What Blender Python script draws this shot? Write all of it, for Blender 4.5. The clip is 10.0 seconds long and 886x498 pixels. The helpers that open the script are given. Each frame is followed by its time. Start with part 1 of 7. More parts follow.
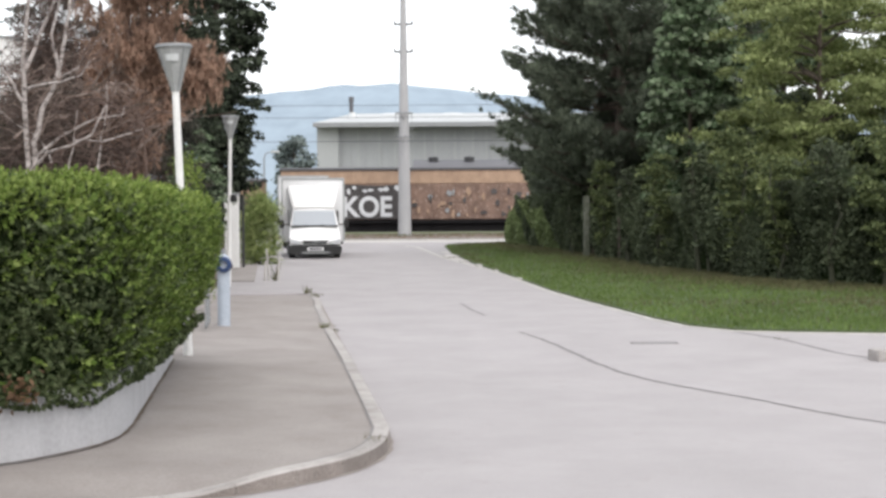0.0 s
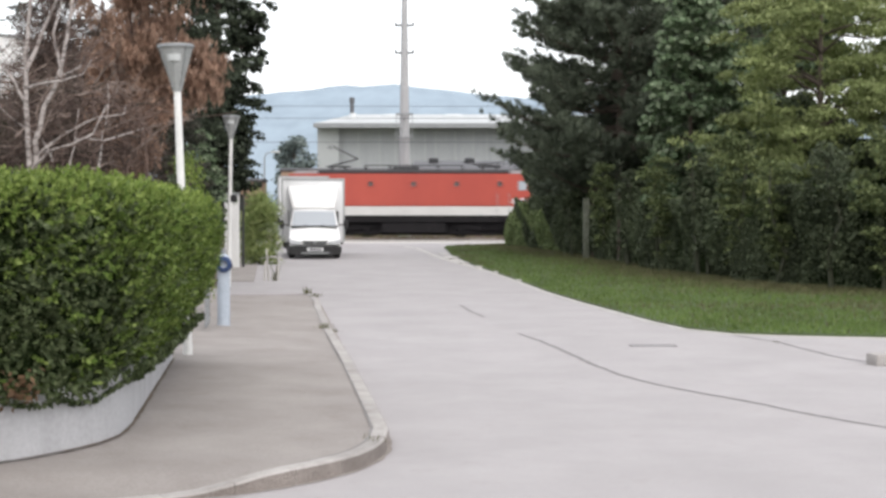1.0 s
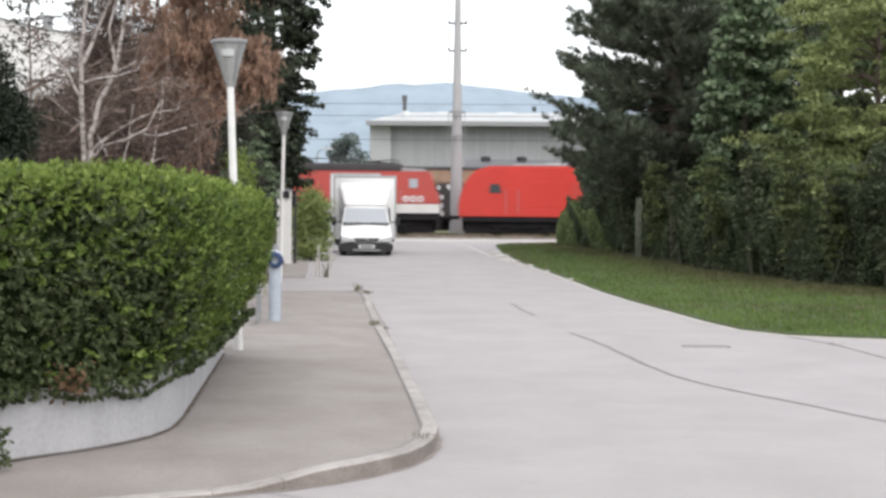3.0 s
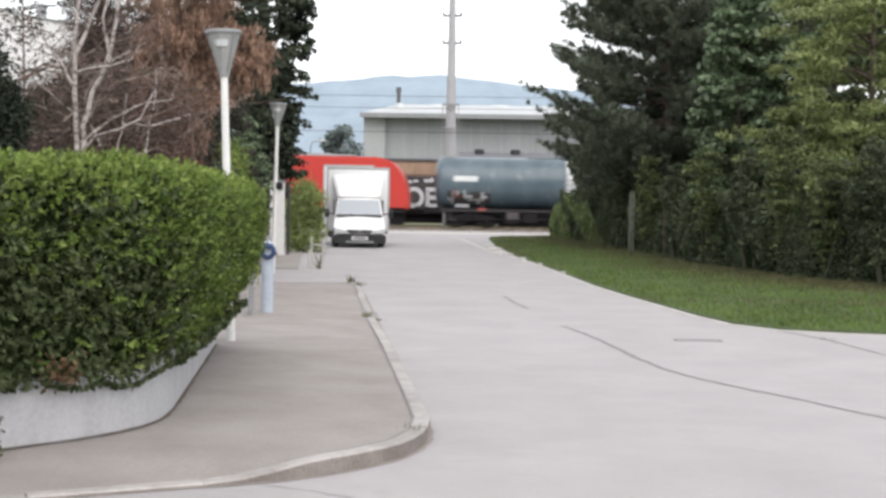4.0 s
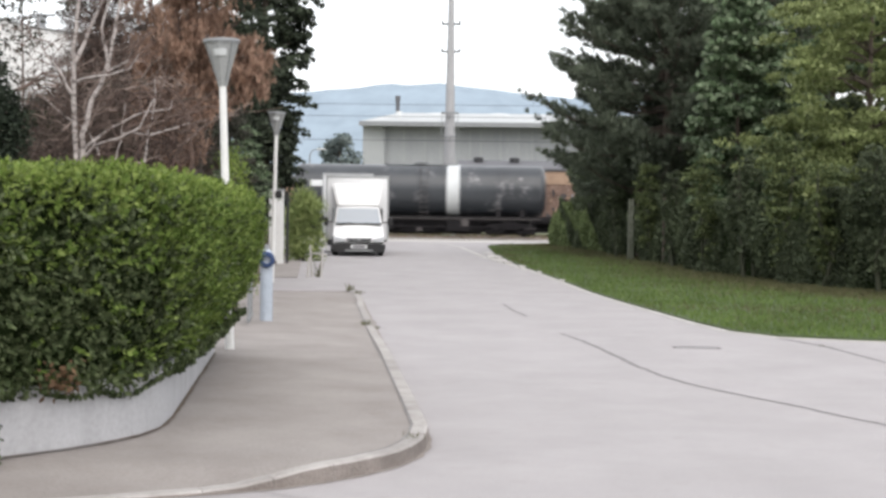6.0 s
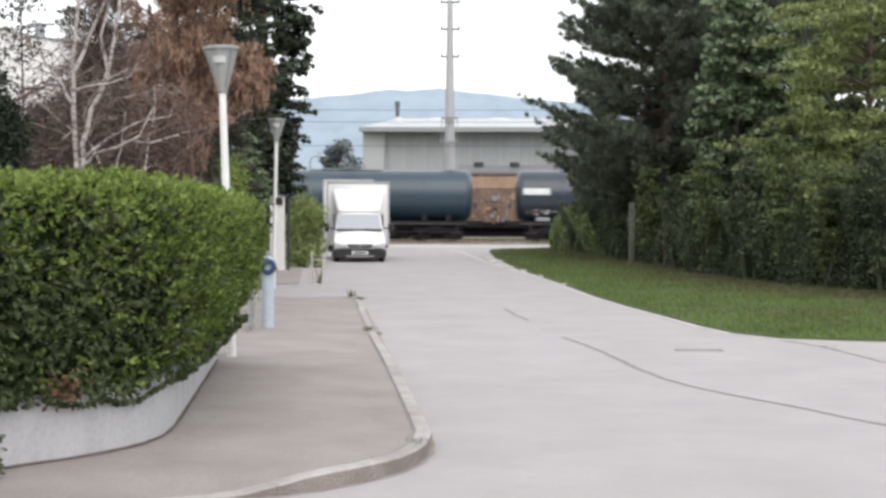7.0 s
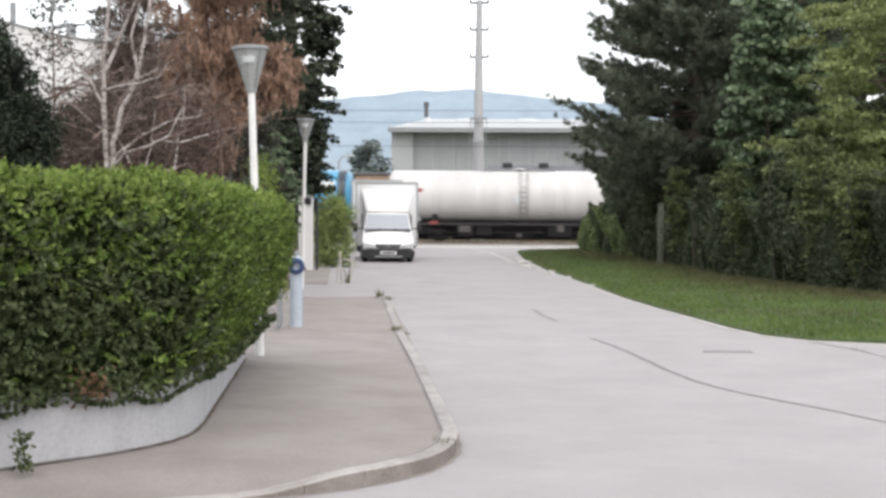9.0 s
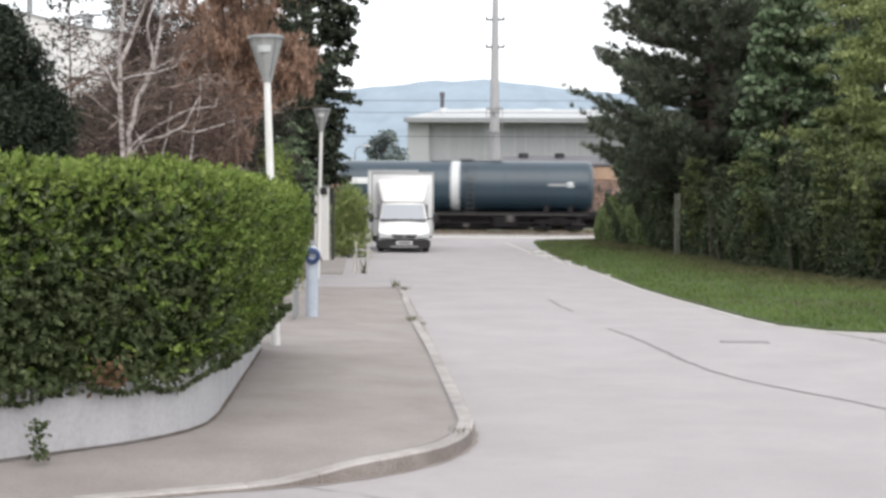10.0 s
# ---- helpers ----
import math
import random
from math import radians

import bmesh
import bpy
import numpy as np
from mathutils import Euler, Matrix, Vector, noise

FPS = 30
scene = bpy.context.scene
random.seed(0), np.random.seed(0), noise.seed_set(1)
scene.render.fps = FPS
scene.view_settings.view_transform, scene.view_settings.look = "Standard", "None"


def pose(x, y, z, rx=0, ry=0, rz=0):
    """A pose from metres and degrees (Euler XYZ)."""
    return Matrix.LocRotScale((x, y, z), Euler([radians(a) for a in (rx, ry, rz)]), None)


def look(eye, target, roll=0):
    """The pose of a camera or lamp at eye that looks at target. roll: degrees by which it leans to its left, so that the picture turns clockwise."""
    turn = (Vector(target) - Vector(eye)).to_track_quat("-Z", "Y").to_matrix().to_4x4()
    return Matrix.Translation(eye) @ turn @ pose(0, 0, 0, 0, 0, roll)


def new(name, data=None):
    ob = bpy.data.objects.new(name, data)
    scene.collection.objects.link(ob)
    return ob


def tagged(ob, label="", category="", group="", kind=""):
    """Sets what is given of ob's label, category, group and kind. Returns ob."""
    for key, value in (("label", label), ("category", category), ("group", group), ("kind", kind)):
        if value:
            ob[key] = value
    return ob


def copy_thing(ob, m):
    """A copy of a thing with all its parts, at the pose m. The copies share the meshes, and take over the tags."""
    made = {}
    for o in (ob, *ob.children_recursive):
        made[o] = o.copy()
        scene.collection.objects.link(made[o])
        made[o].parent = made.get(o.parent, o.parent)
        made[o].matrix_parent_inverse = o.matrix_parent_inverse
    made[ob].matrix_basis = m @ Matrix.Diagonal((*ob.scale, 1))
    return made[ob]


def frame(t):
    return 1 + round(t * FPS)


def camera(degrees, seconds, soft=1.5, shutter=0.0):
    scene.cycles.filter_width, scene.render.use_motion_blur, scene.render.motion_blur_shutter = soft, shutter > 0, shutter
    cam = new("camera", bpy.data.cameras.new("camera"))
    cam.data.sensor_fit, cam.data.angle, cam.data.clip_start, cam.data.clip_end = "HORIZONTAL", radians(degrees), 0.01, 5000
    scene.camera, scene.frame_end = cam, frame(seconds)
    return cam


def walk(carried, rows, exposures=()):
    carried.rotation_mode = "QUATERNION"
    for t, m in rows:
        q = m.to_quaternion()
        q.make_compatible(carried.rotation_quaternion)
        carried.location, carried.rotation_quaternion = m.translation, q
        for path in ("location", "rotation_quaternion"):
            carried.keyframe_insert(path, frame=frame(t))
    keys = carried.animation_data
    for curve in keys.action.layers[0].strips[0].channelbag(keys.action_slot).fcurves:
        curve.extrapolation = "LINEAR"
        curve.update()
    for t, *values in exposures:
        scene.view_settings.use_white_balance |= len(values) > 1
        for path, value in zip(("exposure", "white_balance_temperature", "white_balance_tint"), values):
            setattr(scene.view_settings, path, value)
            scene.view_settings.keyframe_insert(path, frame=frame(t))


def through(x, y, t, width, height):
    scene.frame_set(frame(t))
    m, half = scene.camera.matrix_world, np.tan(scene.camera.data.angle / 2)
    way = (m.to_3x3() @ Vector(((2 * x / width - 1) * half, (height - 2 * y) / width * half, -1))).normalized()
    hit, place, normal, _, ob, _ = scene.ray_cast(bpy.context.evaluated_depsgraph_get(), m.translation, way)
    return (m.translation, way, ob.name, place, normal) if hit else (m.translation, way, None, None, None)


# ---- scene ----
cam = camera(35.0, 10.0, soft=3.0, shutter=0.3)
# seconds, place in metres, turn in degrees
ROWS = [
    (0.0, 0.003, 0.016, 1.622, 88.308, 0.388, 0.002),
    (0.3, 0.001, 0.016, 1.618, 88.281, 0.236, -0.077),
    (0.5, 0.000, 0.016, 1.615, 88.435, 0.279, -0.128),
    (0.8, -0.000, -0.002, 1.620, 88.416, 0.027, -0.050),
    (1.0, -0.001, -0.015, 1.624, 88.360, -0.029, -0.004),
    (1.3, 0.003, -0.021, 1.621, 88.356, -0.139, 0.088),
    (1.5, 0.006, -0.025, 1.620, 88.355, -0.197, 0.243),
    (1.7, 0.003, 0.005, 1.617, 88.416, -0.262, 1.038),
    (1.8, 0.002, 0.020, 1.615, 88.431, -0.205, 1.780),
    (2.0, -0.000, 0.050, 1.612, 88.428, -0.279, 2.023),
    (2.3, -0.002, 0.049, 1.613, 88.752, -0.281, 1.893),
    (2.5, -0.003, 0.049, 1.614, 88.710, -0.377, 1.966),
    (2.7, -0.003, 0.050, 1.613, 88.526, -0.428, 2.082),
    (3.8, -0.003, 0.056, 1.610, 88.015, -0.796, 1.892),
    (4.0, -0.003, 0.057, 1.609, 87.980, -0.907, 1.829),
    (4.3, -0.002, 0.056, 1.608, 87.942, -1.029, 1.662),
    (4.5, -0.001, 0.055, 1.608, 88.028, -1.019, 1.555),
    (4.8, -0.001, 0.038, 1.608, 87.920, -0.965, 1.317),
    (5.0, -0.001, 0.027, 1.609, 87.806, -1.060, 1.288),
    (5.3, 0.002, 0.026, 1.608, 87.695, -0.988, 1.265),
    (5.5, 0.004, 0.025, 1.608, 87.532, -0.979, 1.499),
    (5.8, 0.007, 0.032, 1.607, 87.859, -0.865, 1.689),
    (6.0, 0.009, 0.036, 1.607, 88.317, -0.755, 1.807),
    (6.2, 0.009, 0.037, 1.607, 88.300, -0.637, 1.908),
    (7.3, 0.005, 0.042, 1.605, 88.584, -0.117, 1.772),
    (7.5, 0.004, 0.043, 1.604, 88.586, -0.210, 1.661),
    (7.8, 0.004, 0.036, 1.607, 88.853, -0.198, 1.620),
    (8.0, 0.004, 0.031, 1.609, 88.751, -0.276, 1.668),
    (8.3, 0.004, 0.039, 1.605, 88.710, -0.290, 1.740),
    (8.5, 0.004, 0.044, 1.602, 88.665, -0.341, 1.763),
    (8.7, 0.007, 0.045, 1.601, 88.618, -0.287, 1.756),
    (9.0, 0.011, 0.047, 1.601, 88.544, -0.368, 2.997),
    (9.3, 0.011, 0.047, 1.600, 88.441, -0.463, 3.197),
    (9.5, 0.012, 0.047, 1.599, 88.366, -0.348, 3.339),
    (9.8, 0.011, 0.063, 1.596, 88.227, -0.351, 3.609),
    (10.0, 0.011, 0.073, 1.594, 88.146, -0.364, 3.648),
]
walk(cam, [(t, pose(x, y, z, rx, ry, rz)) for t, x, y, z, rx, ry, rz in ROWS])

# ---- light: a bright, evenly overcast afternoon ----
world = bpy.data.worlds.new("overcast_sky")
scene.world = world
world.use_nodes = True
wn, wl = world.node_tree.nodes, world.node_tree.links
wn.clear()
sky = wn.new("ShaderNodeTexSky")
sky.sky_type = "NISHITA"
sky.sun_disc = False
sky.sun_elevation, sky.sun_rotation = radians(46), radians(158)
sky.dust_density = 4.0
sky_bg, cloud_bg, both, wout = wn.new("ShaderNodeBackground"), wn.new("ShaderNodeBackground"), wn.new("ShaderNodeAddShader"), wn.new("ShaderNodeOutputWorld")
sky_bg.inputs["Strength"].default_value = 0.05
cloud_bg.inputs["Color"].default_value = (0.985, 0.99, 1.0, 1)
cloud_bg.inputs["Strength"].default_value = 1.40
wl.new(sky.outputs[0], sky_bg.inputs["Color"])
wl.new(sky_bg.outputs[0], both.inputs[0])
wl.new(cloud_bg.outputs[0], both.inputs[1])
wl.new(both.outputs[0], wout.inputs["Surface"])
sun = new("sun", bpy.data.lights.new("sun", "SUN"))
sun.data.energy, sun.data.angle, sun.data.color = 1.45, radians(60), (1.0, 0.975, 0.94)
sun.matrix_world = look((0, 0, 60), (-21, 54, 0))
scene.view_settings.exposure = 0.0

# ---- materials ----
def nodes_of(name):
    m = bpy.data.materials.new(name)
    m.use_nodes = True
    n, l = m.node_tree.nodes, m.node_tree.links
    n.clear()
    out, bsdf = n.new("ShaderNodeOutputMaterial"), n.new("ShaderNodeBsdfPrincipled")
    l.new(bsdf.outputs[0], out.inputs["Surface"])
    return m, n, l, bsdf, out


def noise_node(n, l, coord, scale, detail=4.0, rough=0.6, stretch=None):
    t = n.new("ShaderNodeTexNoise")
    t.inputs["Scale"].default_value, t.inputs["Detail"].default_value, t.inputs["Roughness"].default_value = scale, detail, rough
    if stretch:
        mp = n.new("ShaderNodeMapping")
        mp.inputs["Scale"].default_value = stretch
        l.new(coord, mp.inputs["Vector"])
        coord = mp.outputs[0]
    l.new(coord, t.inputs["Vector"])
    return t.outputs["Fac"]


def ramp_node(n, l, fac, stops):
    r = n.new("ShaderNodeValToRGB")
    el = r.color_ramp.elements
    while len(el) < len(stops):
        el.new(0.5)
    for e, (p, c) in zip(el, stops):
        e.position, e.color = p, (*c, 1)
    l.new(fac, r.inputs["Fac"])
    return r.outputs["Color"]


def mix_node(n, l, a, b, fac, blend="MIX"):
    x = n.new("ShaderNodeMix")
    x.data_type, x.blend_type = "RGBA", blend
    for value, socket in ((fac, x.inputs["Factor"]), (a, x.inputs[6]), (b, x.inputs[7])):
        if isinstance(value, (int, float)):
            socket.default_value = value
        elif isinstance(value, tuple):
            socket.default_value = (*value, 1)
        else:
            l.new(value, socket)
    return x.outputs[2]


def mat(name, light, dark, rough=0.7, coarse=1.5, fine=40.0, bump=0.15, metal=0.0, stain=None, stain_at=0.62, stretch=None, spec=0.5, piece=0.0):
    """A worn surface: two tones over a coarse noise, fine grain, and stains with a shape of their own."""
    m, n, l, bsdf, out = nodes_of(name)
    co = n.new("ShaderNodeTexCoord").outputs["Object"]
    big = noise_node(n, l, co, coarse, 5, 0.65, stretch)
    small = noise_node(n, l, co, fine, 3, 0.6)
    col = ramp_node(n, l, big, [(0.3, dark), (0.7, light)])
    grain = ramp_node(n, l, small, [(0.25, (0.78, 0.78, 0.78)), (0.75, (1.0, 1.0, 1.0))])
    col = mix_node(n, l, col, grain, 0.8, "MULTIPLY")
    if stain:
        sp = noise_node(n, l, co, coarse * 2.7, 6, 0.7, stretch)
        col = mix_node(n, l, col, stain, ramp_node(n, l, sp, [(stain_at, (0, 0, 0)), (stain_at + 0.12, (0.8, 0.8, 0.8))]))
    if piece:
        rnd = n.new("ShaderNodeObjectInfo").outputs["Random"]
        col = mix_node(n, l, col, ramp_node(n, l, rnd, [(0.0, (1 - piece,) * 3), (1.0, (1.0, 1.0, 1.0))]), 1.0, "MULTIPLY")
    l.new(col, bsdf.inputs["Base Color"])
    bsdf.inputs["Roughness"].default_value, bsdf.inputs["Metallic"].default_value = rough, metal
    bsdf.inputs["Specular IOR Level"].default_value = spec
    if bump:
        b = n.new("ShaderNodeBump")
        b.inputs["Strength"].default_value, b.inputs["Distance"].default_value = bump, 0.02
        l.new(small, b.inputs["Height"])
        l.new(b.outputs[0], bsdf.inputs["Normal"])
    return m


def leaf_mat(name, colours, through=0.3, rough=0.55, patch=0.35, patch_scale=1.3, stretch=None, tuft=0.0, tuft_scale=9.0):
    """Foliage: each leaf its own tone, with broader patches, partly letting light through."""
    m, n, l, bsdf, out = nodes_of(name)
    rnd = n.new("ShaderNodeNewGeometry").outputs["Random Per Island"]
    co = n.new("ShaderNodeTexCoord").outputs["Object"]
    k = len(colours)
    col = ramp_node(n, l, rnd, [(0.05 + 0.9 * i / max(1, k - 1), c) for i, c in enumerate(colours)])
    pat = ramp_node(n, l, noise_node(n, l, co, patch_scale, 3, 0.6, stretch), [(0.35, (1 - patch,) * 3), (0.65, (1.0, 1.0, 1.0))])
    col = mix_node(n, l, col, pat, 1.0, "MULTIPLY")
    if tuft:
        fine = ramp_node(n, l, noise_node(n, l, co, tuft_scale, 2, 0.5), [(0.38, (1 - tuft,) * 3), (0.62, (1.0, 1.0, 1.0))])
        col = mix_node(n, l, col, fine, 1.0, "MULTIPLY")
    l.new(col, bsdf.inputs["Base Color"])
    bsdf.inputs["Roughness"].default_value = rough
    bsdf.inputs["Specular IOR Level"].default_value = 0.12
    if through:
        tr, mx = n.new("ShaderNodeBsdfTranslucent"), n.new("ShaderNodeMixShader")
        l.new(col, tr.inputs["Color"])
        mx.inputs["Fac"].default_value = through
        l.new(bsdf.outputs[0], mx.inputs[1])
        l.new(tr.outputs[0], mx.inputs[2])
        l.new(mx.outputs[0], out.inputs["Surface"])
    return m


def lacquered(m, coat=0.22, rough=0.25):
    """A clear coat over a painted surface."""
    b = m.node_tree.nodes["Principled BSDF"]
    b.inputs["Coat Weight"].default_value, b.inputs["Coat Roughness"].default_value = coat, rough
    return m


def glass_mat(name, tint, rough=0.05):
    m, n, l, bsdf, out = nodes_of(name)
    bsdf.inputs["Base Color"].default_value = (*tint, 1)
    bsdf.inputs["Roughness"].default_value = rough
    bsdf.inputs["Specular IOR Level"].default_value = 0.45
    return m


ASPHALT = mat("worn_pale_asphalt", (0.405, 0.382, 0.388), (0.345, 0.325, 0.329), 0.9, 0.9, 70, 0.5, stain=(0.315, 0.294, 0.294), stain_at=0.57)
PAVE = mat("footway_asphalt", (0.325, 0.298, 0.283), (0.238, 0.212, 0.20), 0.92, 1.1, 45, 0.4, stain=(0.225, 0.196, 0.182), stain_at=0.6)
CRACK = mat("bitumen_joint", (0.26, 0.245, 0.245), (0.19, 0.18, 0.18), 0.85, 3, 60, 0.2)
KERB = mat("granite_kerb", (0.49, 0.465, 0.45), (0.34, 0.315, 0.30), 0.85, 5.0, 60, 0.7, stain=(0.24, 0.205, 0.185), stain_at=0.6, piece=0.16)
# kerb's street face: brown with road dirt, darkened further for its shade
KERB_FACE = mat("grimed_shaded_granite", (0.30, 0.265, 0.245), (0.20, 0.172, 0.157), 0.9, 5.0, 60, 0.7, stain=(0.13, 0.11, 0.1), stain_at=0.6, piece=0.16)
GUTTER = mat("gutter_dirt", (0.31, 0.275, 0.255), (0.22, 0.19, 0.175), 0.95, 6, 50, 0.5)
EDGING = mat("concrete_edging", (0.55, 0.53, 0.51), (0.43, 0.41, 0.39), 0.9, 2.0, 50, 0.3)
PLANTER = mat("painted_concrete", (0.46, 0.46, 0.48), (0.37, 0.37, 0.385), 0.8, 1.6, 30, 0.2, stain=(0.25, 0.245, 0.24), stain_at=0.57, stretch=(2.2, 2.2, 0.45))
SOIL = mat("dry_earth", (0.16, 0.12, 0.09), (0.09, 0.07, 0.05), 0.95, 2, 30, 0.6)
FIELD = mat("rough_ground", (0.16, 0.16, 0.09), (0.09, 0.11, 0.05), 0.95, 0.1, 4, 0.5, stain=(0.22, 0.19, 0.14))
LAWN = mat("lawn_soil", (0.08, 0.115, 0.04), (0.055, 0.075, 0.03), 0.95, 0.6, 25, 0.6, stain=(0.13, 0.12, 0.05), stain_at=0.66)
BALLAST = mat("track_ballast", (0.15, 0.14, 0.13), (0.08, 0.074, 0.068), 0.95, 1.0, 14, 1.0)
RAIL = mat("steel_rail", (0.3, 0.27, 0.25), (0.18, 0.13, 0.1), 0.45, 2, 30, 0.1, metal=0.8)
WHITE_POLE = mat("white_lacquer", (0.78, 0.78, 0.77), (0.68, 0.68, 0.67), 0.4, 3, 30, 0.03, stain=(0.5, 0.49, 0.46), stain_at=0.7)
GREY_METAL = mat("grey_metal", (0.32, 0.33, 0.34), (0.25, 0.26, 0.27), 0.45, 3, 30, 0.05, metal=0.4)
LAMP_SHADE = mat("frosted_lamp_shade", (0.36, 0.37, 0.37), (0.28, 0.29, 0.29), 0.3, 5, 30, 0.03)
DARK_METAL = mat("dark_metal", (0.06, 0.06, 0.065), (0.03, 0.03, 0.033), 0.5, 3, 30, 0.08, metal=0.3)
BLUE_CAP = mat("blue_lacquer", (0.035, 0.065, 0.16), (0.02, 0.04, 0.105), 0.4, 4, 30, 0.05)
PALE_BLUE = mat("pale_blue_paint", (0.46, 0.51, 0.58), (0.37, 0.42, 0.49), 0.5, 3, 30, 0.05)
VAN_WHITE = mat("white_vehicle_paint", (0.86, 0.86, 0.865), (0.82, 0.82, 0.825), 0.25, 1.5, 40, 0.0)
BOX_WHITE = mat("white_box_body", (0.86, 0.87, 0.89), (0.80, 0.81, 0.83), 0.35, 1.2, 30, 0.0, stain=(0.72, 0.72, 0.72), stain_at=0.7)
BLACK_PLASTIC = mat("black_plastic", (0.02, 0.02, 0.021), (0.012, 0.012, 0.013), 0.7, 4, 50, 0.1)
RUBBER = mat("tyre_rubber", (0.03, 0.03, 0.03), (0.018, 0.018, 0.018), 0.85, 4, 50, 0.2)
GLASS = glass_mat("windscreen_glass", (0.34, 0.37, 0.41), 0.12)
DARK_GLASS = glass_mat("dark_window_glass", (0.02, 0.025, 0.03))
HEADLIGHT = mat("headlight_lens", (0.6, 0.62, 0.65), (0.45, 0.46, 0.48), 0.15, 8, 30, 0.0)
PLATE = mat("number_plate", (0.75, 0.75, 0.76), (0.65, 0.65, 0.67), 0.4, 4, 40, 0.0)
CONCRETE = mat("spun_concrete", (0.42, 0.42, 0.43), (0.34, 0.34, 0.35), 0.85, 0.8, 20, 0.15, stretch=(1, 1, 0.3))
HALL_WALL = mat("ribbed_grey_cladding", (0.385, 0.40, 0.415), (0.34, 0.355, 0.37), 0.7, 0.3, 8, 0.1, stretch=(3, 1, 0.3), stain=(0.2, 0.21, 0.22))
HALL_PALE = mat("pale_cladding", (0.43, 0.445, 0.455), (0.375, 0.39, 0.40), 0.7, 0.3, 8, 0.1)
HALL_ROOF = mat("pale_sheet_roof", (0.46, 0.475, 0.48), (0.39, 0.405, 0.41), 0.55, 0.2, 6, 0.05)
SHED_ROOF = mat("grey_shed_roof", (0.125, 0.125, 0.135), (0.095, 0.095, 0.105), 0.75, 0.4, 6, 0.1)
RED_OLD = mat("faded_red_paint", (0.42, 0.068, 0.045), (0.345, 0.052, 0.037), 0.45, 0.5, 20, 0.02, stain=(0.27, 0.045, 0.035), stain_at=0.68, stretch=(1, 1, 0.4))
RED_NEW = mat("bright_red_paint", (0.52, 0.036, 0.025), (0.45, 0.03, 0.022), 0.35, 0.5, 20, 0.0, stain=(0.36, 0.028, 0.02), stain_at=0.7)
RED_MID = mat("weathered_red_paint", (0.43, 0.062, 0.05), (0.355, 0.05, 0.042), 0.42, 0.5, 20, 0.01, stain=(0.29, 0.042, 0.036), stain_at=0.68, stretch=(1, 1, 0.4))
CREAM = mat("dirty_cream_paint", (0.62, 0.61, 0.60), (0.5, 0.49, 0.48), 0.55, 0.6, 20, 0.02, stain=(0.36, 0.34, 0.33))
FRAME_GREY = mat("grimy_frame", (0.11, 0.10, 0.098), (0.06, 0.054, 0.053), 0.8, 0.8, 20, 0.1)
BOGIE = mat("oily_bogie_iron", (0.014, 0.012, 0.014), (0.007, 0.0065, 0.0075), 0.75, 1.5, 25, 0.2, stain=(0.045, 0.04, 0.042), stain_at=0.62, spec=0.25)
ROOF_GREY = mat("loco_roof_grey", (0.36, 0.36, 0.37), (0.26, 0.26, 0.27), 0.6, 1, 20, 0.05)
ROOF_DARK = mat("loco_roof_dark", (0.045, 0.04, 0.044), (0.025, 0.022, 0.025), 0.7, 1, 20, 0.1)
TANK_GREYBLUE = mat("weathered_grey_blue_tank", (0.098, 0.138, 0.165), (0.05, 0.078, 0.10), 0.34, 0.6, 15, 0.02, stain=(0.2, 0.235, 0.25), stain_at=0.58, stretch=(1.5, 1, 0.5))
TANK_PETROL = mat("dark_petrol_tank", (0.024, 0.05, 0.072), (0.017, 0.036, 0.054), 0.32, 0.5, 15, 0.02, stain=(0.012, 0.022, 0.032), stretch=(1, 1, 0.4))
TANK_BLACK = mat("sooty_black_tank", (0.048, 0.055, 0.064), (0.02, 0.022, 0.027), 0.36, 0.3, 12, 0.04, stain=(0.25, 0.245, 0.255), stain_at=0.56, stretch=(1.0, 1.0, 0.7))
TANK_NAVY = mat("dark_navy_tank", (0.019, 0.032, 0.048), (0.013, 0.023, 0.036), 0.32, 0.5, 15, 0.02, stain=(0.01, 0.015, 0.022), stretch=(1, 1, 0.4))
TANK_BLUE = mat("sky_blue_tank", (0.075, 0.33, 0.53), (0.055, 0.26, 0.45), 0.3, 0.6, 15, 0.02, stain=(0.05, 0.21, 0.38), stretch=(1, 1, 0.4))
TANK_WHITE = mat("grubby_white_tank", (0.62, 0.61, 0.6), (0.5, 0.49, 0.48), 0.4, 0.5, 15, 0.02, stain=(0.36, 0.345, 0.33), stretch=(2.5, 1, 0.3))
SIGN_WHITE = mat("white_marking", (0.62, 0.64, 0.65), (0.52, 0.54, 0.55), 0.5, 3, 30, 0.0)
SIGN_RED = mat("red_marking", (0.32, 0.05, 0.04), (0.24, 0.04, 0.033), 0.5, 3, 30, 0.0)
SIGN_GREY = mat("grey_marking", (0.3, 0.31, 0.32), (0.24, 0.25, 0.26), 0.5, 3, 30, 0.0)
WAGON_TAN = mat("sun_bleached_tan_boards", (0.44, 0.305, 0.215), (0.32, 0.215, 0.15), 0.8, 1.6, 15, 0.15, stain=(0.24, 0.175, 0.13), stain_at=0.56, stretch=(1.6, 1, 0.8))
WAGON_BROWN = mat("rusty_brown_boards", (0.27, 0.175, 0.135), (0.14, 0.09, 0.072), 0.8, 1.8, 15, 0.2, stain=(0.40, 0.315, 0.265), stain_at=0.55, stretch=(1.3, 1, 0.9))
GRAFFITI = mat("white_spray_paint", (0.68, 0.69, 0.71), (0.56, 0.57, 0.59), 0.6, 2, 30, 0.0)
GRAFFITI_DARK = mat("black_spray_paint", (0.07, 0.062, 0.062), (0.03, 0.027, 0.028), 0.6, 2, 30, 0.0)
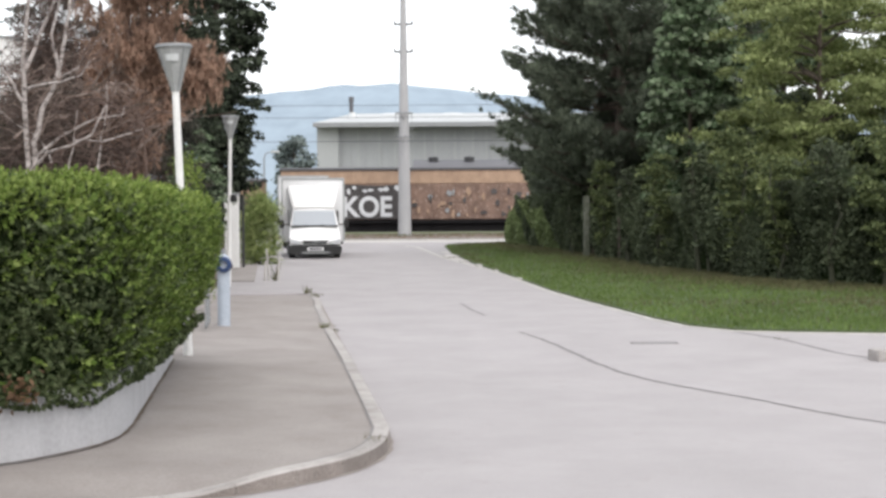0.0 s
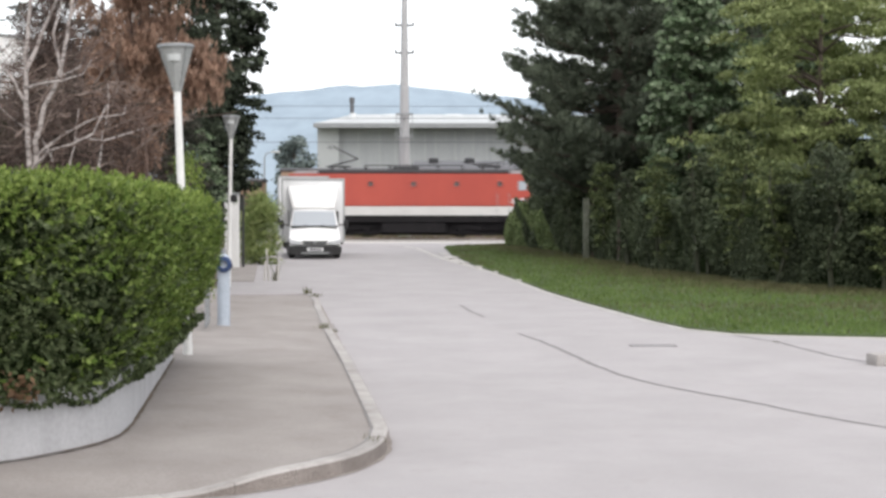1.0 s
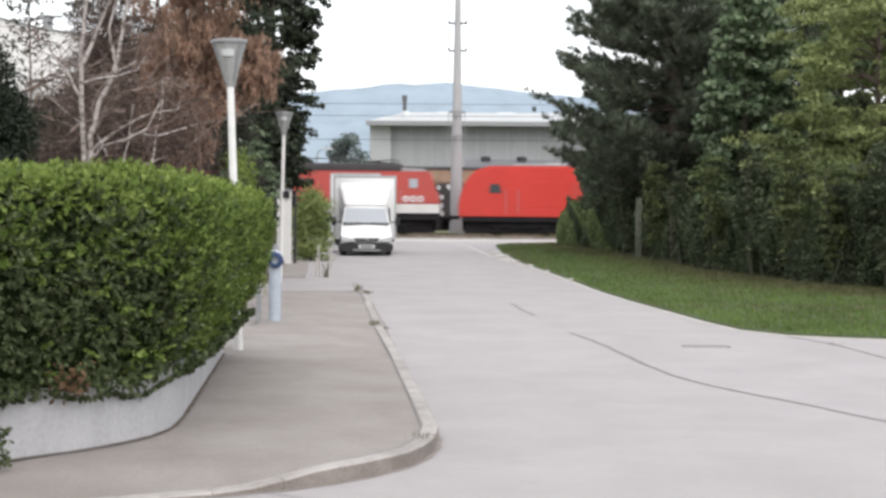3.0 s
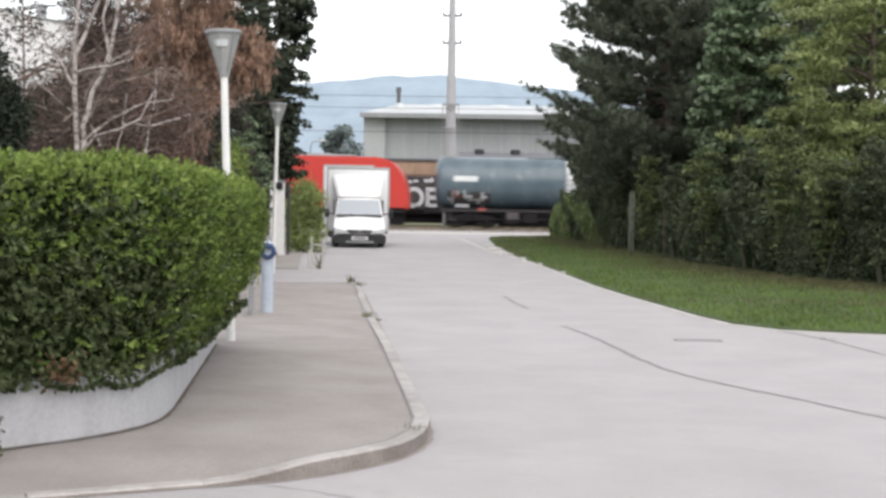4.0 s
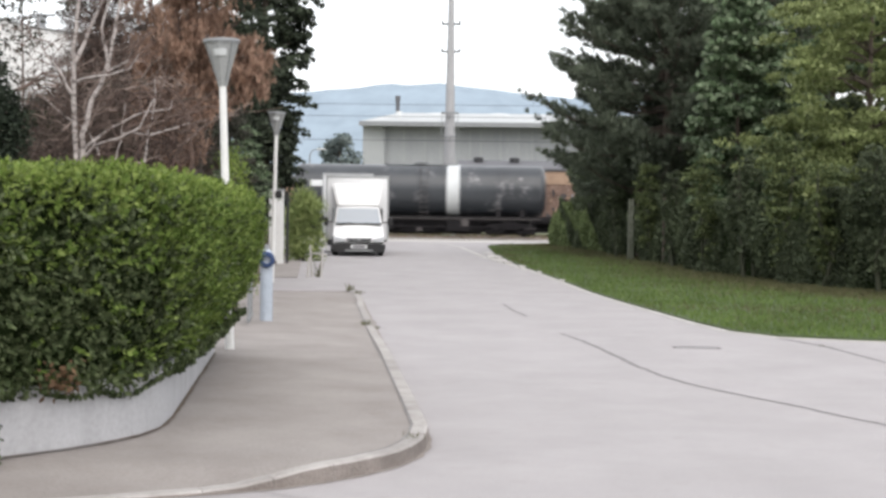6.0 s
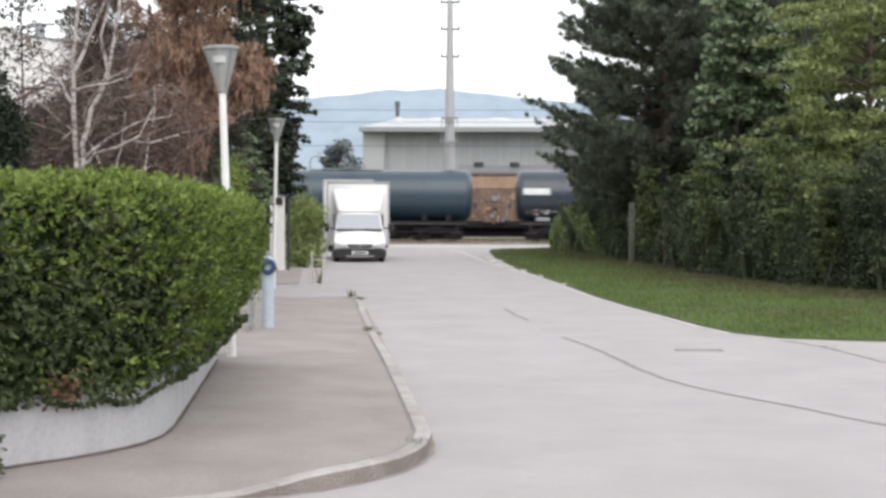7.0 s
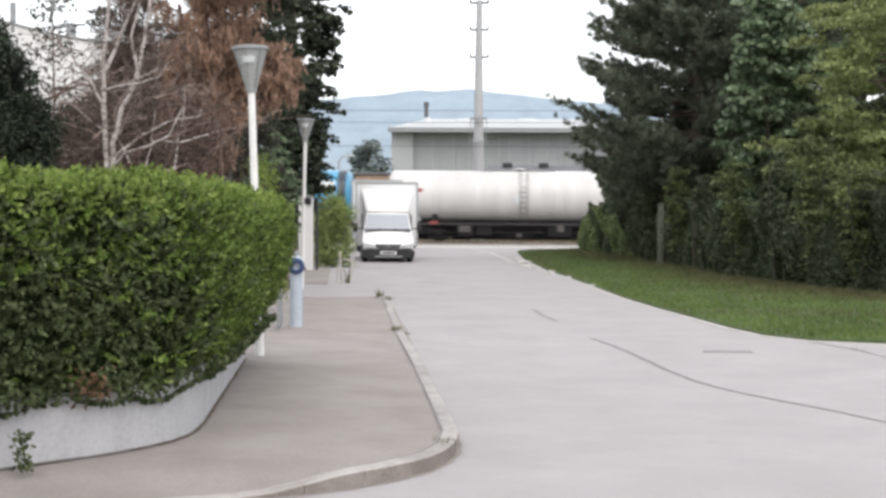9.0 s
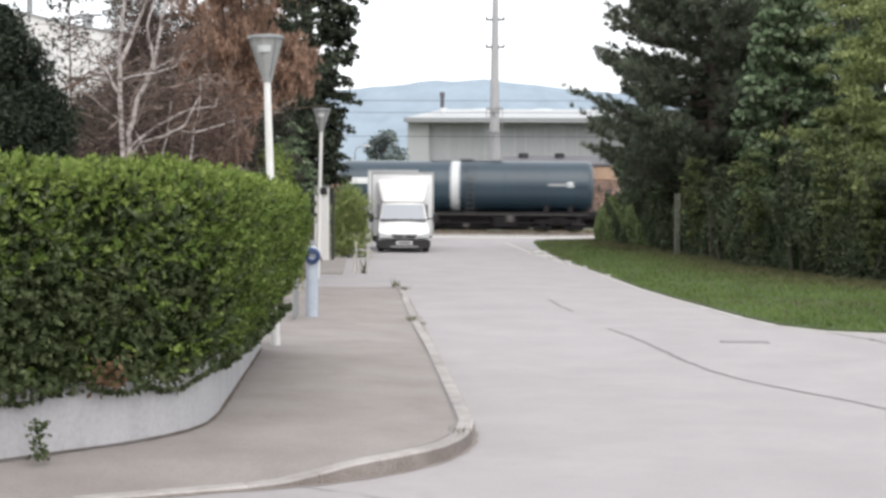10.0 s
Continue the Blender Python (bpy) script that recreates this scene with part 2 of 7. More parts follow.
for m in (TANK_GREYBLUE, TANK_PETROL, TANK_BLACK, TANK_NAVY, TANK_BLUE):
    lacquered(m)
# distance haze is mixed into this pale blue base colour
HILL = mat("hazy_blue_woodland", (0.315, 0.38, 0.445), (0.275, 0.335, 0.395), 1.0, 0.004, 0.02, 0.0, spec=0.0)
BARK = mat("grey_brown_bark", (0.13, 0.10, 0.08), (0.07, 0.055, 0.045), 0.9, 4, 30, 0.6, stretch=(1, 1, 0.2))
BIRCH = mat("birch_bark", (0.60, 0.55, 0.53), (0.28, 0.24, 0.225), 0.75, 4.5, 20, 0.3, stain=(0.06, 0.05, 0.045), stain_at=0.49, stretch=(1, 1, 1.6))
TWIG = mat("dead_twigs", (0.17, 0.115, 0.095), (0.10, 0.07, 0.06), 0.9, 3, 30, 0.3)
DEAD_BRANCH = mat("weathered_dead_branch", (0.36, 0.29, 0.255), (0.2, 0.15, 0.13), 0.9, 4, 30, 0.3)
# near-black filler: shade inside hedges and thickets, painted on a solid core
HEDGE_CORE = mat("shaded_hedge_core", (0.02, 0.03, 0.012), (0.010, 0.016, 0.006), 1.0, 3, 20, 0.3, spec=0.0)
# hedge tones: the two paler ones paint the light on its top and far end
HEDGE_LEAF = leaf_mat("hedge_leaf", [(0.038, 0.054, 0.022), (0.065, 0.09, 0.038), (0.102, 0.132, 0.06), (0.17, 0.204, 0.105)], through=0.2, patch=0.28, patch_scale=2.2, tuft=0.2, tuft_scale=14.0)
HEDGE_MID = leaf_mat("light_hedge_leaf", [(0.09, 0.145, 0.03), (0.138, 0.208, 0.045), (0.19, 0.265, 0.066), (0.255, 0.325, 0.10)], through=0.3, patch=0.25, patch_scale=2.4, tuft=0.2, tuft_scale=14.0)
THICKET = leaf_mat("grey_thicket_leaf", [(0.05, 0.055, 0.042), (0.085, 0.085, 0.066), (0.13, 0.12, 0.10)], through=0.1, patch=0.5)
HEDGE_PALE = leaf_mat("pale_hedge_leaf", [(0.15, 0.225, 0.048), (0.22, 0.30, 0.07), (0.30, 0.375, 0.11)], patch=0.25, tuft=0.2, tuft_scale=14.0)
DRY_LEAF = leaf_mat("withered_leaf", [(0.12, 0.075, 0.045), (0.20, 0.125, 0.075)])
IVY = leaf_mat("dark_ivy_leaf", [(0.078, 0.098, 0.058), (0.118, 0.145, 0.085), (0.172, 0.205, 0.12)], patch=0.65, patch_scale=2.0, stretch=(1.0, 1.0, 0.12), through=0.2)
PINE = leaf_mat("pine_needles", [(0.115, 0.138, 0.102), (0.17, 0.202, 0.148), (0.24, 0.275, 0.20)], through=0.1, patch=0.38, patch_scale=0.8, tuft=0.3, tuft_scale=2.4)
SPRUCE = leaf_mat("spruce_needles", [(0.034, 0.044, 0.030), (0.062, 0.08, 0.052), (0.12, 0.145, 0.098)], through=0.1, patch=0.5, tuft=0.4, tuft_scale=3.0)
BROWN = leaf_mat("dead_brown_needles", [(0.27, 0.17, 0.125), (0.42, 0.27, 0.20), (0.56, 0.385, 0.29)], through=0.3, patch=0.4, patch_scale=1.8, tuft=0.25, tuft_scale=6.0)
GREY_TWIG = leaf_mat("grey_brown_twigs", [(0.10, 0.078, 0.07), (0.18, 0.13, 0.113), (0.31, 0.235, 0.205)], through=0.05, patch=0.6, patch_scale=1.6, tuft=0.4, tuft_scale=5.0)
MAPLE = leaf_mat("maple_leaf", [(0.11, 0.165, 0.085), (0.19, 0.265, 0.15), (0.36, 0.43, 0.29)], through=0.3, patch=0.3, patch_scale=0.9, tuft=0.35, tuft_scale=3.0)
ASH = leaf_mat("yellow_green_leaf", [(0.20, 0.245, 0.095), (0.30, 0.355, 0.145), (0.42, 0.47, 0.22)], through=0.35, patch=0.28, patch_scale=0.8, tuft=0.28, tuft_scale=3.0)
SHRUB = leaf_mat("light_shrub_leaf", [(0.16, 0.22, 0.075), (0.26, 0.33, 0.115), (0.42, 0.47, 0.20)])
YEW = leaf_mat("dark_yew_leaf", [(0.013, 0.02, 0.013), (0.024, 0.035, 0.022), (0.05, 0.066, 0.044)], through=0.05, patch=0.4)
# leaf tones paled and blued to hold the haze before the far tree
FAR_LEAF = leaf_mat("distant_leaf", [(0.16, 0.20, 0.20), (0.21, 0.255, 0.25), (0.26, 0.305, 0.285)])
FENCE_GREEN = leaf_mat("fence_shrub_leaf", [(0.095, 0.125, 0.055), (0.145, 0.182, 0.078), (0.215, 0.25, 0.11)], through=0.22, patch=0.4, tuft=0.3, tuft_scale=3.0)
BUSH_ROW = leaf_mat("grey_green_bush_leaf", [(0.125, 0.168, 0.072), (0.188, 0.24, 0.105), (0.27, 0.32, 0.15)])
GRASS = leaf_mat("grass_blade", [(0.112, 0.172, 0.052), (0.138, 0.202, 0.06), (0.17, 0.23, 0.074)], through=0.27, patch=0.32, patch_scale=0.7)
DRY_GRASS = leaf_mat("dry_grass_blade", [(0.12, 0.118, 0.06), (0.17, 0.155, 0.085), (0.11, 0.13, 0.055)], through=0.2)
OLD_POST = mat("lichen_covered_post", (0.19, 0.195, 0.165), (0.095, 0.105, 0.07), 0.9, 4, 30, 0.4, stain=(0.06, 0.07, 0.04), stain_at=0.48)
MOSSY_STEM = mat("mossy_stem", (0.075, 0.08, 0.05), (0.045, 0.05, 0.03), 0.9, 3, 25, 0.5)
RENDER_WHITE = mat("white_plaster", (0.80, 0.80, 0.80), (0.72, 0.72, 0.72), 0.85, 0.6, 25, 0.1)

# ---- building helpers ----
def thing(name, label, category, m=None, group="", kind=""):
    ob = new(name)
    ob.empty_display_size = 0.2
    if m is not None:
        ob.matrix_world = m
    return tagged(ob, label, category, group, kind)


def mesh_of(bm, name, material, smooth=True, angle=35):
    bmesh.ops.recalc_face_normals(bm, faces=bm.faces)
    me = bpy.data.meshes.new(name)
    bm.to_mesh(me)
    bm.free()
    me.materials.append(material)
    if smooth:
        me.shade_smooth()
        me.set_sharp_from_angle(angle=radians(angle))
    return me


def part(name, bm, material, parent, label="", m=None, smooth=True):
    ob = new(name, mesh_of(bm, name, material, smooth))
    ob.parent = parent
    if m is not None:
        ob.matrix_basis = m
    return tagged(ob, label)


def solid(name, bm, material, label="", category="", kind="", group="", smooth=True):
    return tagged(new(name, mesh_of(bm, name, material, smooth)), label, category, group, kind)


def box(bm, x0, x1, y0, y1, z0, z1, bevel=0.0, seg=1):
    v = bmesh.ops.create_cube(bm, size=1.0)["verts"]
    bmesh.ops.transform(bm, verts=v, matrix=Matrix.Translation(((x0 + x1) / 2, (y0 + y1) / 2, (z0 + z1) / 2)) @ Matrix.Diagonal((x1 - x0, y1 - y0, z1 - z0, 1)))
    if bevel:
        e = list({e for q in v for e in q.link_edges})
        bmesh.ops.bevel(bm, geom=e, offset=bevel, segments=seg, affect="EDGES", profile=0.5)
    return bm


def rod(bm, a, b, r0, r1=None, n=12):
    a, b = Vector(a), Vector(b)
    d = b - a
    q = d.to_track_quat("Z", "Y").to_matrix().to_4x4()
    bmesh.ops.create_cone(bm, cap_ends=True, segments=n, radius1=r0, radius2=r0 if r1 is None else r1, depth=d.length, matrix=Matrix.Translation((a + b) / 2) @ q)
    return bm


def prism(bm, outline, axis, lo, hi):
    """A closed outline of (a, b) pairs drawn out along an axis: x gives (y, z), y gives (x, z), z gives (x, y)."""
    def at(a, b, c):
        return {"x": (c, a, b), "y": (a, c, b), "z": (a, b, c)}[axis]
    low = [bm.verts.new(at(a, b, lo)) for a, b in outline]
    high = [bm.verts.new(at(a, b, hi)) for a, b in outline]
    k = len(outline)
    bm.faces.new(low)
    bm.faces.new(list(reversed(high)))
    for i in range(k):
        bm.faces.new((low[i], high[i], high[(i + 1) % k], low[(i + 1) % k]))
    return bm


def lathe(bm, profile, n=32, axis="z", centre=(0, 0, 0)):
    """Turn (distance along the axis, radius) pairs round an axis; radius 0 closes an end."""
    rings = []
    cx, cy, cz = centre
    for h, r in profile:
        ring = []
        for i in range(n if r > 1e-6 else 1):
            a = 2 * math.pi * i / n
            u, v = r * math.cos(a), r * math.sin(a)
            ring.append(bm.verts.new({"z": (cx + u, cy + v, cz + h), "x": (cx + h, cy + u, cz + v), "y": (cx + u, cy + h, cz + v)}[axis]))
        rings.append(ring)
    for p, q in zip(rings, rings[1:]):
        for i in range(n):
            j = (i + 1) % n
            if len(p) == 1 and len(q) == 1:
                continue
            if len(p) == 1:
                bm.faces.new((p[0], q[i], q[j]))
            elif len(q) == 1:
                bm.faces.new((p[i], q[0], p[j]))
            else:
                bm.faces.new((p[i], q[i], q[j], p[j]))
    return bm


def tube(bm, points, radii, n=7):
    """A bent, tapered limb through points."""
    pts = [Vector(p) for p in points]
    rings = []
    for i, p in enumerate(pts):
        d = (pts[min(i + 1, len(pts) - 1)] - pts[max(i - 1, 0)]).normalized()
        u = d.orthogonal().normalized()
        w = d.cross(u)
        rings.append([bm.verts.new(p + radii[i] * (math.cos(6.28318 * k / n) * u + math.sin(6.28318 * k / n) * w)) for k in range(n)])
    for a, b in zip(rings, rings[1:]):
        # match the nearest start so that the limb does not twist
        s = min(range(n), key=lambda k: (a[0].co - b[k].co).length)
        for k in range(n):
            bm.faces.new((a[k], a[(k + 1) % n], b[(k + 1 + s) % n], b[(k + s) % n]))
    bm.faces.new(rings[0])
    bm.faces.new(list(reversed(rings[-1])))
    return bm


def fast_mesh(name, verts, faces4, material):
    """A mesh of quads from number arrays."""
    me = bpy.data.meshes.new(name)
    nv, nf = len(verts), len(faces4)
    me.vertices.add(nv)
    me.vertices.foreach_set("co", np.ascontiguousarray(verts, dtype=np.float32).ravel())
    me.loops.add(nf * 4)
    me.loops.foreach_set("vertex_index", np.ascontiguousarray(faces4, dtype=np.int32).ravel())
    me.polygons.add(nf)
    me.polygons.foreach_set("loop_start", np.arange(0, nf * 4, 4, dtype=np.int32))
    me.update(calc_edges=True)
    me.materials.append(material)
    return me


def unit(v):
    return v / np.maximum(1e-9, np.linalg.norm(v, axis=1, keepdims=True))


def leaf_mesh(name, rng, pts, size, material, aspect=0.55, facing=None, facing_w=0.0, tip=None, tip_w=0.0, vary=0.4):
    """One small folded blade for each point. facing: preferred normals; tip: preferred way of the tips."""
    n = len(pts)
    d = rng.normal(size=(n, 3))
    if tip is not None:
        d = unit(d) * (1 - tip_w) + np.asarray(tip) * tip_w
    d = unit(d)
    nn = rng.normal(size=(n, 3))
    if facing is not None:
        nn = unit(nn) * (1 - facing_w) + facing * facing_w
    s = unit(np.cross(d, nn))
    up = np.cross(s, d)
    L = size * (1 + vary * rng.uniform(-1, 1, (n, 1)))
    W = L * aspect * 0.5
    v = np.empty((n, 4, 3))
    v[:, 0] = pts - d * L * 0.5
    v[:, 1] = pts + s * W + up * W * 0.25
    v[:, 2] = pts + d * L * 0.5
    v[:, 3] = pts - s * W + up * W * 0.25
    return fast_mesh(name, v.reshape(-1, 3), np.arange(n * 4).reshape(n, 4), material)


def leaf_part(name, rng, pts, size, material, parent, label="", **kw):
    ob = new(name, leaf_mesh(name, rng, np.asarray(pts, dtype=float), size, material, **kw))
    ob.parent = parent
    return tagged(ob, label)

# ---- ground, road, pavement, verge ----
def flat(name, outline, z0, z1, material, label, category, kind="structure"):
    bm = bmesh.new()
    prism(bm, outline, "z", z0, z1)
    return solid(name, bm, material, label, category, kind, smooth=False)


bm = bmesh.new()
box(bm, -4500, 4500, -900, 4700, -0.9, -0.3)
solid("ground", bm, FIELD, "rough weedy ground that reaches the distant hills", "ground", "structure", smooth=False)
flat("road", [(-45, -25), (45, -25), (45, 66.4), (-45, 66.4)], -0.5, 0.0, ASPHALT, "pale worn asphalt road leading to the railway", "road")


def street_x(y, offset=0.0):
    """The kerb's line along the street: it drifts to one side with the distance."""
    return -0.325 - 0.1225 * (y - 9.37) + offset


# kerb: straight along the street, round the corner, then along the side road
def kerb_line():
    pts = [(street_x(y), y) for y in (26.2, 24.0, 21.0, 18.0, 15.0, 12.0, 10.3)]
    pts += [(-0.375, 9.75), (-0.375, 9.35), (-0.42, 9.0), (-0.52, 8.70), (-0.68, 8.42), (-0.90, 8.15), (-1.2, 7.90), (-1.85, 7.55), (-2.55, 7.18), (-4.15, 6.40), (-7.0, 5.1)]
    return pts


def along(pts, step):
    """Evenly spaced stations on a line of points, with their direction."""
    out, rest = [], 0.0
    for (x0, y0), (x1, y1) in zip(pts, pts[1:]):
        d = math.hypot(x1 - x0, y1 - y0)
        s = rest
        while s < d:
            out.append((x0 + (x1 - x0) * s / d, y0 + (y1 - y0) * s / d))
            s += step
        rest = s - d
    return out


def offset_line(pts, d):
    out = []
    for i, (x, y) in enumerate(pts):
        a, b = pts[max(0, i - 1)], pts[min(len(pts) - 1, i + 1)]
        t = Vector((b[0] - a[0], b[1] - a[1])).normalized()
        out.append((x + t.y * d, y - t.x * d))
    return out


def kerb_height(y, x):
    if y > 23.0:
        return max(0.02, 0.10 - (y - 23.0) * 0.026)
    if x < -0.95:
        return max(0.022, 0.10 - (-0.95 - x) * 0.17)
    return 0.10


KERB_LINE = kerb_line()
wall_back = [(-7.0, 4.9), (-4.2, 5.9), (-3.12, 7.75), (-2.3, 9.1), (-2.26, 9.6), (-2.83, 14.2), (-3.4, 18.5), (-4.6, 26.2)]
inner = offset_line(KERB_LINE, 0.105)
# the footway as a gently falling sheet between the kerb and the planter
bm = bmesh.new()
edge_a = along(list(reversed(inner)), 0.25)
rows_a = [bm.verts.new((x, y, kerb_height(y, x) - 0.006)) for x, y in edge_a]


def back_of(x, y):
    best, where = 1e9, None
    for (x0, y0), (x1, y1) in zip(wall_back, wall_back[1:]):
        for k in range(11):
            px, py = x0 + (x1 - x0) * k / 10, y0 + (y1 - y0) * k / 10
            # across the footway, square to the street
            d = abs((py - y) * 1.0 - 0.12 * (px - x)) + 0.25 * math.hypot(px - x, py - y)
            if d < best:
                best, where = d, (px, py)
    return where


rows_b = [bm.verts.new((*back_of(x, y), 0.13 if y < 22 else max(0.03, 0.13 - (y - 22) * 0.025))) for x, y in edge_a]
for i in range(len(edge_a) - 1):
    bm.faces.new((rows_a[i], rows_a[i + 1], rows_b[i + 1], rows_b[i]))
solid("pavement", bm, PAVE, "brownish grey asphalt footway behind a granite kerb", "pavement", "structure")

flat("footway_seam", [(-4.4, 25.7), (-2.55, 26.1), (-2.55, 26.45), (-4.5, 26.1)], -0.02, 0.045, ASPHALT, "pale asphalt seam across the footway end", "pavement seam")
# the driveway apron past the footway's end and its pale seam
flat("driveway", [(-9, 26.6), (-2.75, 26.6), (-3.3, 31.0), (-9, 31.0)], -0.1, 0.012, ASPHALT, "flat asphalt driveway that crosses the footway", "driveway")
flat("footway_far", [(-8.5, 31.2), (-4.2, 31.2), (-5.1, 38.5), (-6.1, 46), (-9.0, 46)], -0.1, 0.018, PAVE, "narrow grey footway beside a garden", "pavement")

# lawn verge
VERGE = [(8.5, 16.9), (5.6, 17.6), (4.55, 17.85), (3.78, 18.15), (3.3, 18.9), (3.02, 20.2), (2.77, 21.9), (2.42, 24.2), (2.07, 27.0), (1.60, 32.5), (1.18, 37.0), (0.82, 41.0), (0.60, 44.5), (0.34, 47.5), (0.20, 53.0), (0.06, 58.0), (0.2, 60.0), (0.9, 61.5), (4.5, 63.5), (40, 68.0), (40, 15.0)]
flat("lawn", VERGE, -0.1, 0.035, LAWN, "mown green grass verge beside the road", "grass")
bm = bmesh.new()
line = VERGE[:11] + [(0.51, 42.2), (0.02, 46.0), (-0.5, 52.0), (-0.98, 57.4), (-1.6, 60.6), (-2.6, 63.0)]
for (x0, y0), (x1, y1) in zip(line, line[1:]):
    d = Vector((x1 - x0, y1 - y0, 0)).normalized()
    nrm = Vector((-d.y, d.x, 0)) * (0.11 if y0 < 34 else 0.17)
    vs = [(x0, y0), (x1, y1), (x1 + nrm.x, y1 + nrm.y), (x0 + nrm.x, y0 + nrm.y)]
    prism(bm, vs, "z", -0.05, 0.009)
solid("verge_edging", bm, EDGING, "pale concrete edging along the grass", "edging", "structure", smooth=False)

rnd = random.Random(21)
for k, (x, y, r) in enumerate(((0.62, 41.6, 0.16), (0.42, 44.0, 0.3), (0.25, 46.2, 0.34), (0.05, 50.5, 0.22), (0.98, 38.6, 0.13), (1.35, 35.3, 0.09), (1.72, 31.4, 0.08))):
    ring = [(x + r * rnd.uniform(0.55, 1.1) * math.cos(a), y + 4.5 * r * rnd.uniform(0.55, 1.1) * math.sin(a)) for a in [2 * math.pi * q / 14 for q in range(14)]]
    flat("gravel_patch", ring, -0.02, 0.012 + 0.027 * (k in (0, 2, 4, 5, 6)), EDGING, "pale gravel washed along the edge of the grass", "gravel")

# gravelly cross path before the track
bm = bmesh.new()
prism(bm, [(66.42, -0.5), (66.42, 0.0), (79.28, -0.235), (79.28, -0.5)], "x", -60, 60)
solid("track_path", bm, EDGING, "pale dusty path falling gently to the railway", "path", "structure", smooth=False)


def wavy_strip(name, pts, width, label, z=0.004, jitter=0.012, seed=1, material=None):
    rnd = random.Random(seed)
    bm = bmesh.new()
    st = along(pts, 0.12)
    last = None
    for i, (x, y) in enumerate(st):
        a, b = st[max(0, i - 1)], st[min(len(st) - 1, i + 1)]
        d = Vector((b[0] - a[0], b[1] - a[1], 0)).normalized()
        w = width * (0.6 + 0.8 * rnd.random()) / 2
        o = rnd.uniform(-jitter, jitter)
        h = z(x, y) if callable(z) else z
        p = bm.verts.new((x - d.y * (w + o), y + d.x * (w + o), h))
        q = bm.verts.new((x + d.y * (w - o), y - d.x * (w - o), h))
        if last:
            bm.faces.new((last[0], p, q, last[1]))
        last = (p, q)
    return solid(name, bm, material or CRACK, label, "road joint", "structure", smooth=False)


def ground_at(px, py):
    """A spot on the road by its bearing: sideways and downward in thousandths of the distance."""
    y = 4029.0 / (py - 370.0)
    return ((px - 784.0) / 2486.6 * y, y)


wavy_strip("road_joint", [ground_at(*p) for p in ((918, 591), (960, 605), (1000, 622), (1048, 645), (1110, 668), (1180, 685), (1260, 700), (1330, 712), (1420, 731), (1500, 746), (1568, 757), (1680, 775))], 0.045, "dark bitumen joint winding across the asphalt", seed=3)
wavy_strip("road_joint", [ground_at(*p) for p in ((815, 540), (830, 550), (860, 563))], 0.05, "short dark bitumen joint in the asphalt", seed=4)
wavy_strip("road_joint", [ground_at(*p) for p in ((1300, 594), (1380, 606), (1440, 622), (1500, 636), (1552, 642))], 0.035, "thin dark joint in the asphalt near the verge", seed=5)

wavy_strip("road_crack", [ground_at(*p) for p in ((300, 872), (408, 888), (500, 897), (590, 915))], 0.009, "hairline crack in the asphalt", seed=11)

# planter wall round the hedge
WALL = [(-4.78, 4.9), (-3.71, 6.70), (-2.98, 7.78), (-2.72, 8.09), (-2.48, 8.36), (-2.30, 8.65), (-2.19, 8.92), (-2.135, 9.2), (-2.15, 9.55), (-2.20, 9.99), (-2.30, 10.8), (-2.42, 11.75), (-2.55, 12.8), (-2.70, 14.0)]


def ribbon_wall(bm, line, thick, z0, top):
    back = offset_line(line, -thick)
    prev = None
    for (x, y), (u, v) in zip(line, back):
        ring = [bm.verts.new((x, y, z0)), bm.verts.new((x, y, top - 0.02)), bm.verts.new((x + (u - x) * 0.12, y + (v - y) * 0.12, top)), bm.verts.new((u, v, top)), bm.verts.new((u, v, z0))]
        if prev:
            for i in range(5):
                bm.faces.new((prev[i], ring[i], ring[(i + 1) % 5], prev[(i + 1) % 5]))
        else:
            bm.faces.new(ring)
        prev = ring
    bm.faces.new(list(reversed(prev)))
    return bm


wavy_strip("kerb_dirt", offset_line(KERB_LINE, 0.118)[:13], 0.016, "dark dirt in the joint behind the kerb", z=lambda x, y: kerb_height(y, x) + 0.001, jitter=0.006, seed=6)
wavy_strip("gutter_dirt", offset_line(KERB_LINE, -0.004), 0.045, "brown dirt at the foot of the kerb", z=0.003, jitter=0.004, seed=17, material=GUTTER)
wavy_strip("wall_foot_dirt", offset_line(WALL, 0.012), 0.03, "dark dirt line at the foot of the planter wall", z=0.136, jitter=0.006, seed=14, material=SOIL)
bm = bmesh.new()
ribbon_wall(bm, along(WALL, 0.12), 0.14, 0.0, 0.52)
solid("planter_wall", bm, PLANTER, "low pale painted concrete planter wall, curved at the corner", "wall", "structure")
flat("garden", [(-40, 1.0), (-7.5, 1.0), (-5.1, 5.0), (-2.5, 9.6), (-2.95, 14.2), (-4.7, 29.0), (-6.6, 46.0), (-10, 64), (-40, 64)], -0.2, 0.1, SOIL, "dark garden earth behind the hedge", "garden")

# railway: two tracks on ballast
NEAR_TRACK, FAR_TRACK = 83.0, 90.5
bm = bmesh.new()
for y0, y1, z in ((79.3, 95.0, 0.0),):
    prism(bm, [(y0, -0.45), (y0, -0.24), (80.6, -0.22), (81.2, -0.16), (93.0, -0.16), (94.5, -0.22), (y1, -0.45)], "x", -260, 320)
solid("track_bed", bm, BALLAST, "brown-grey ballast of the railway", "ballast", "structure", smooth=False)
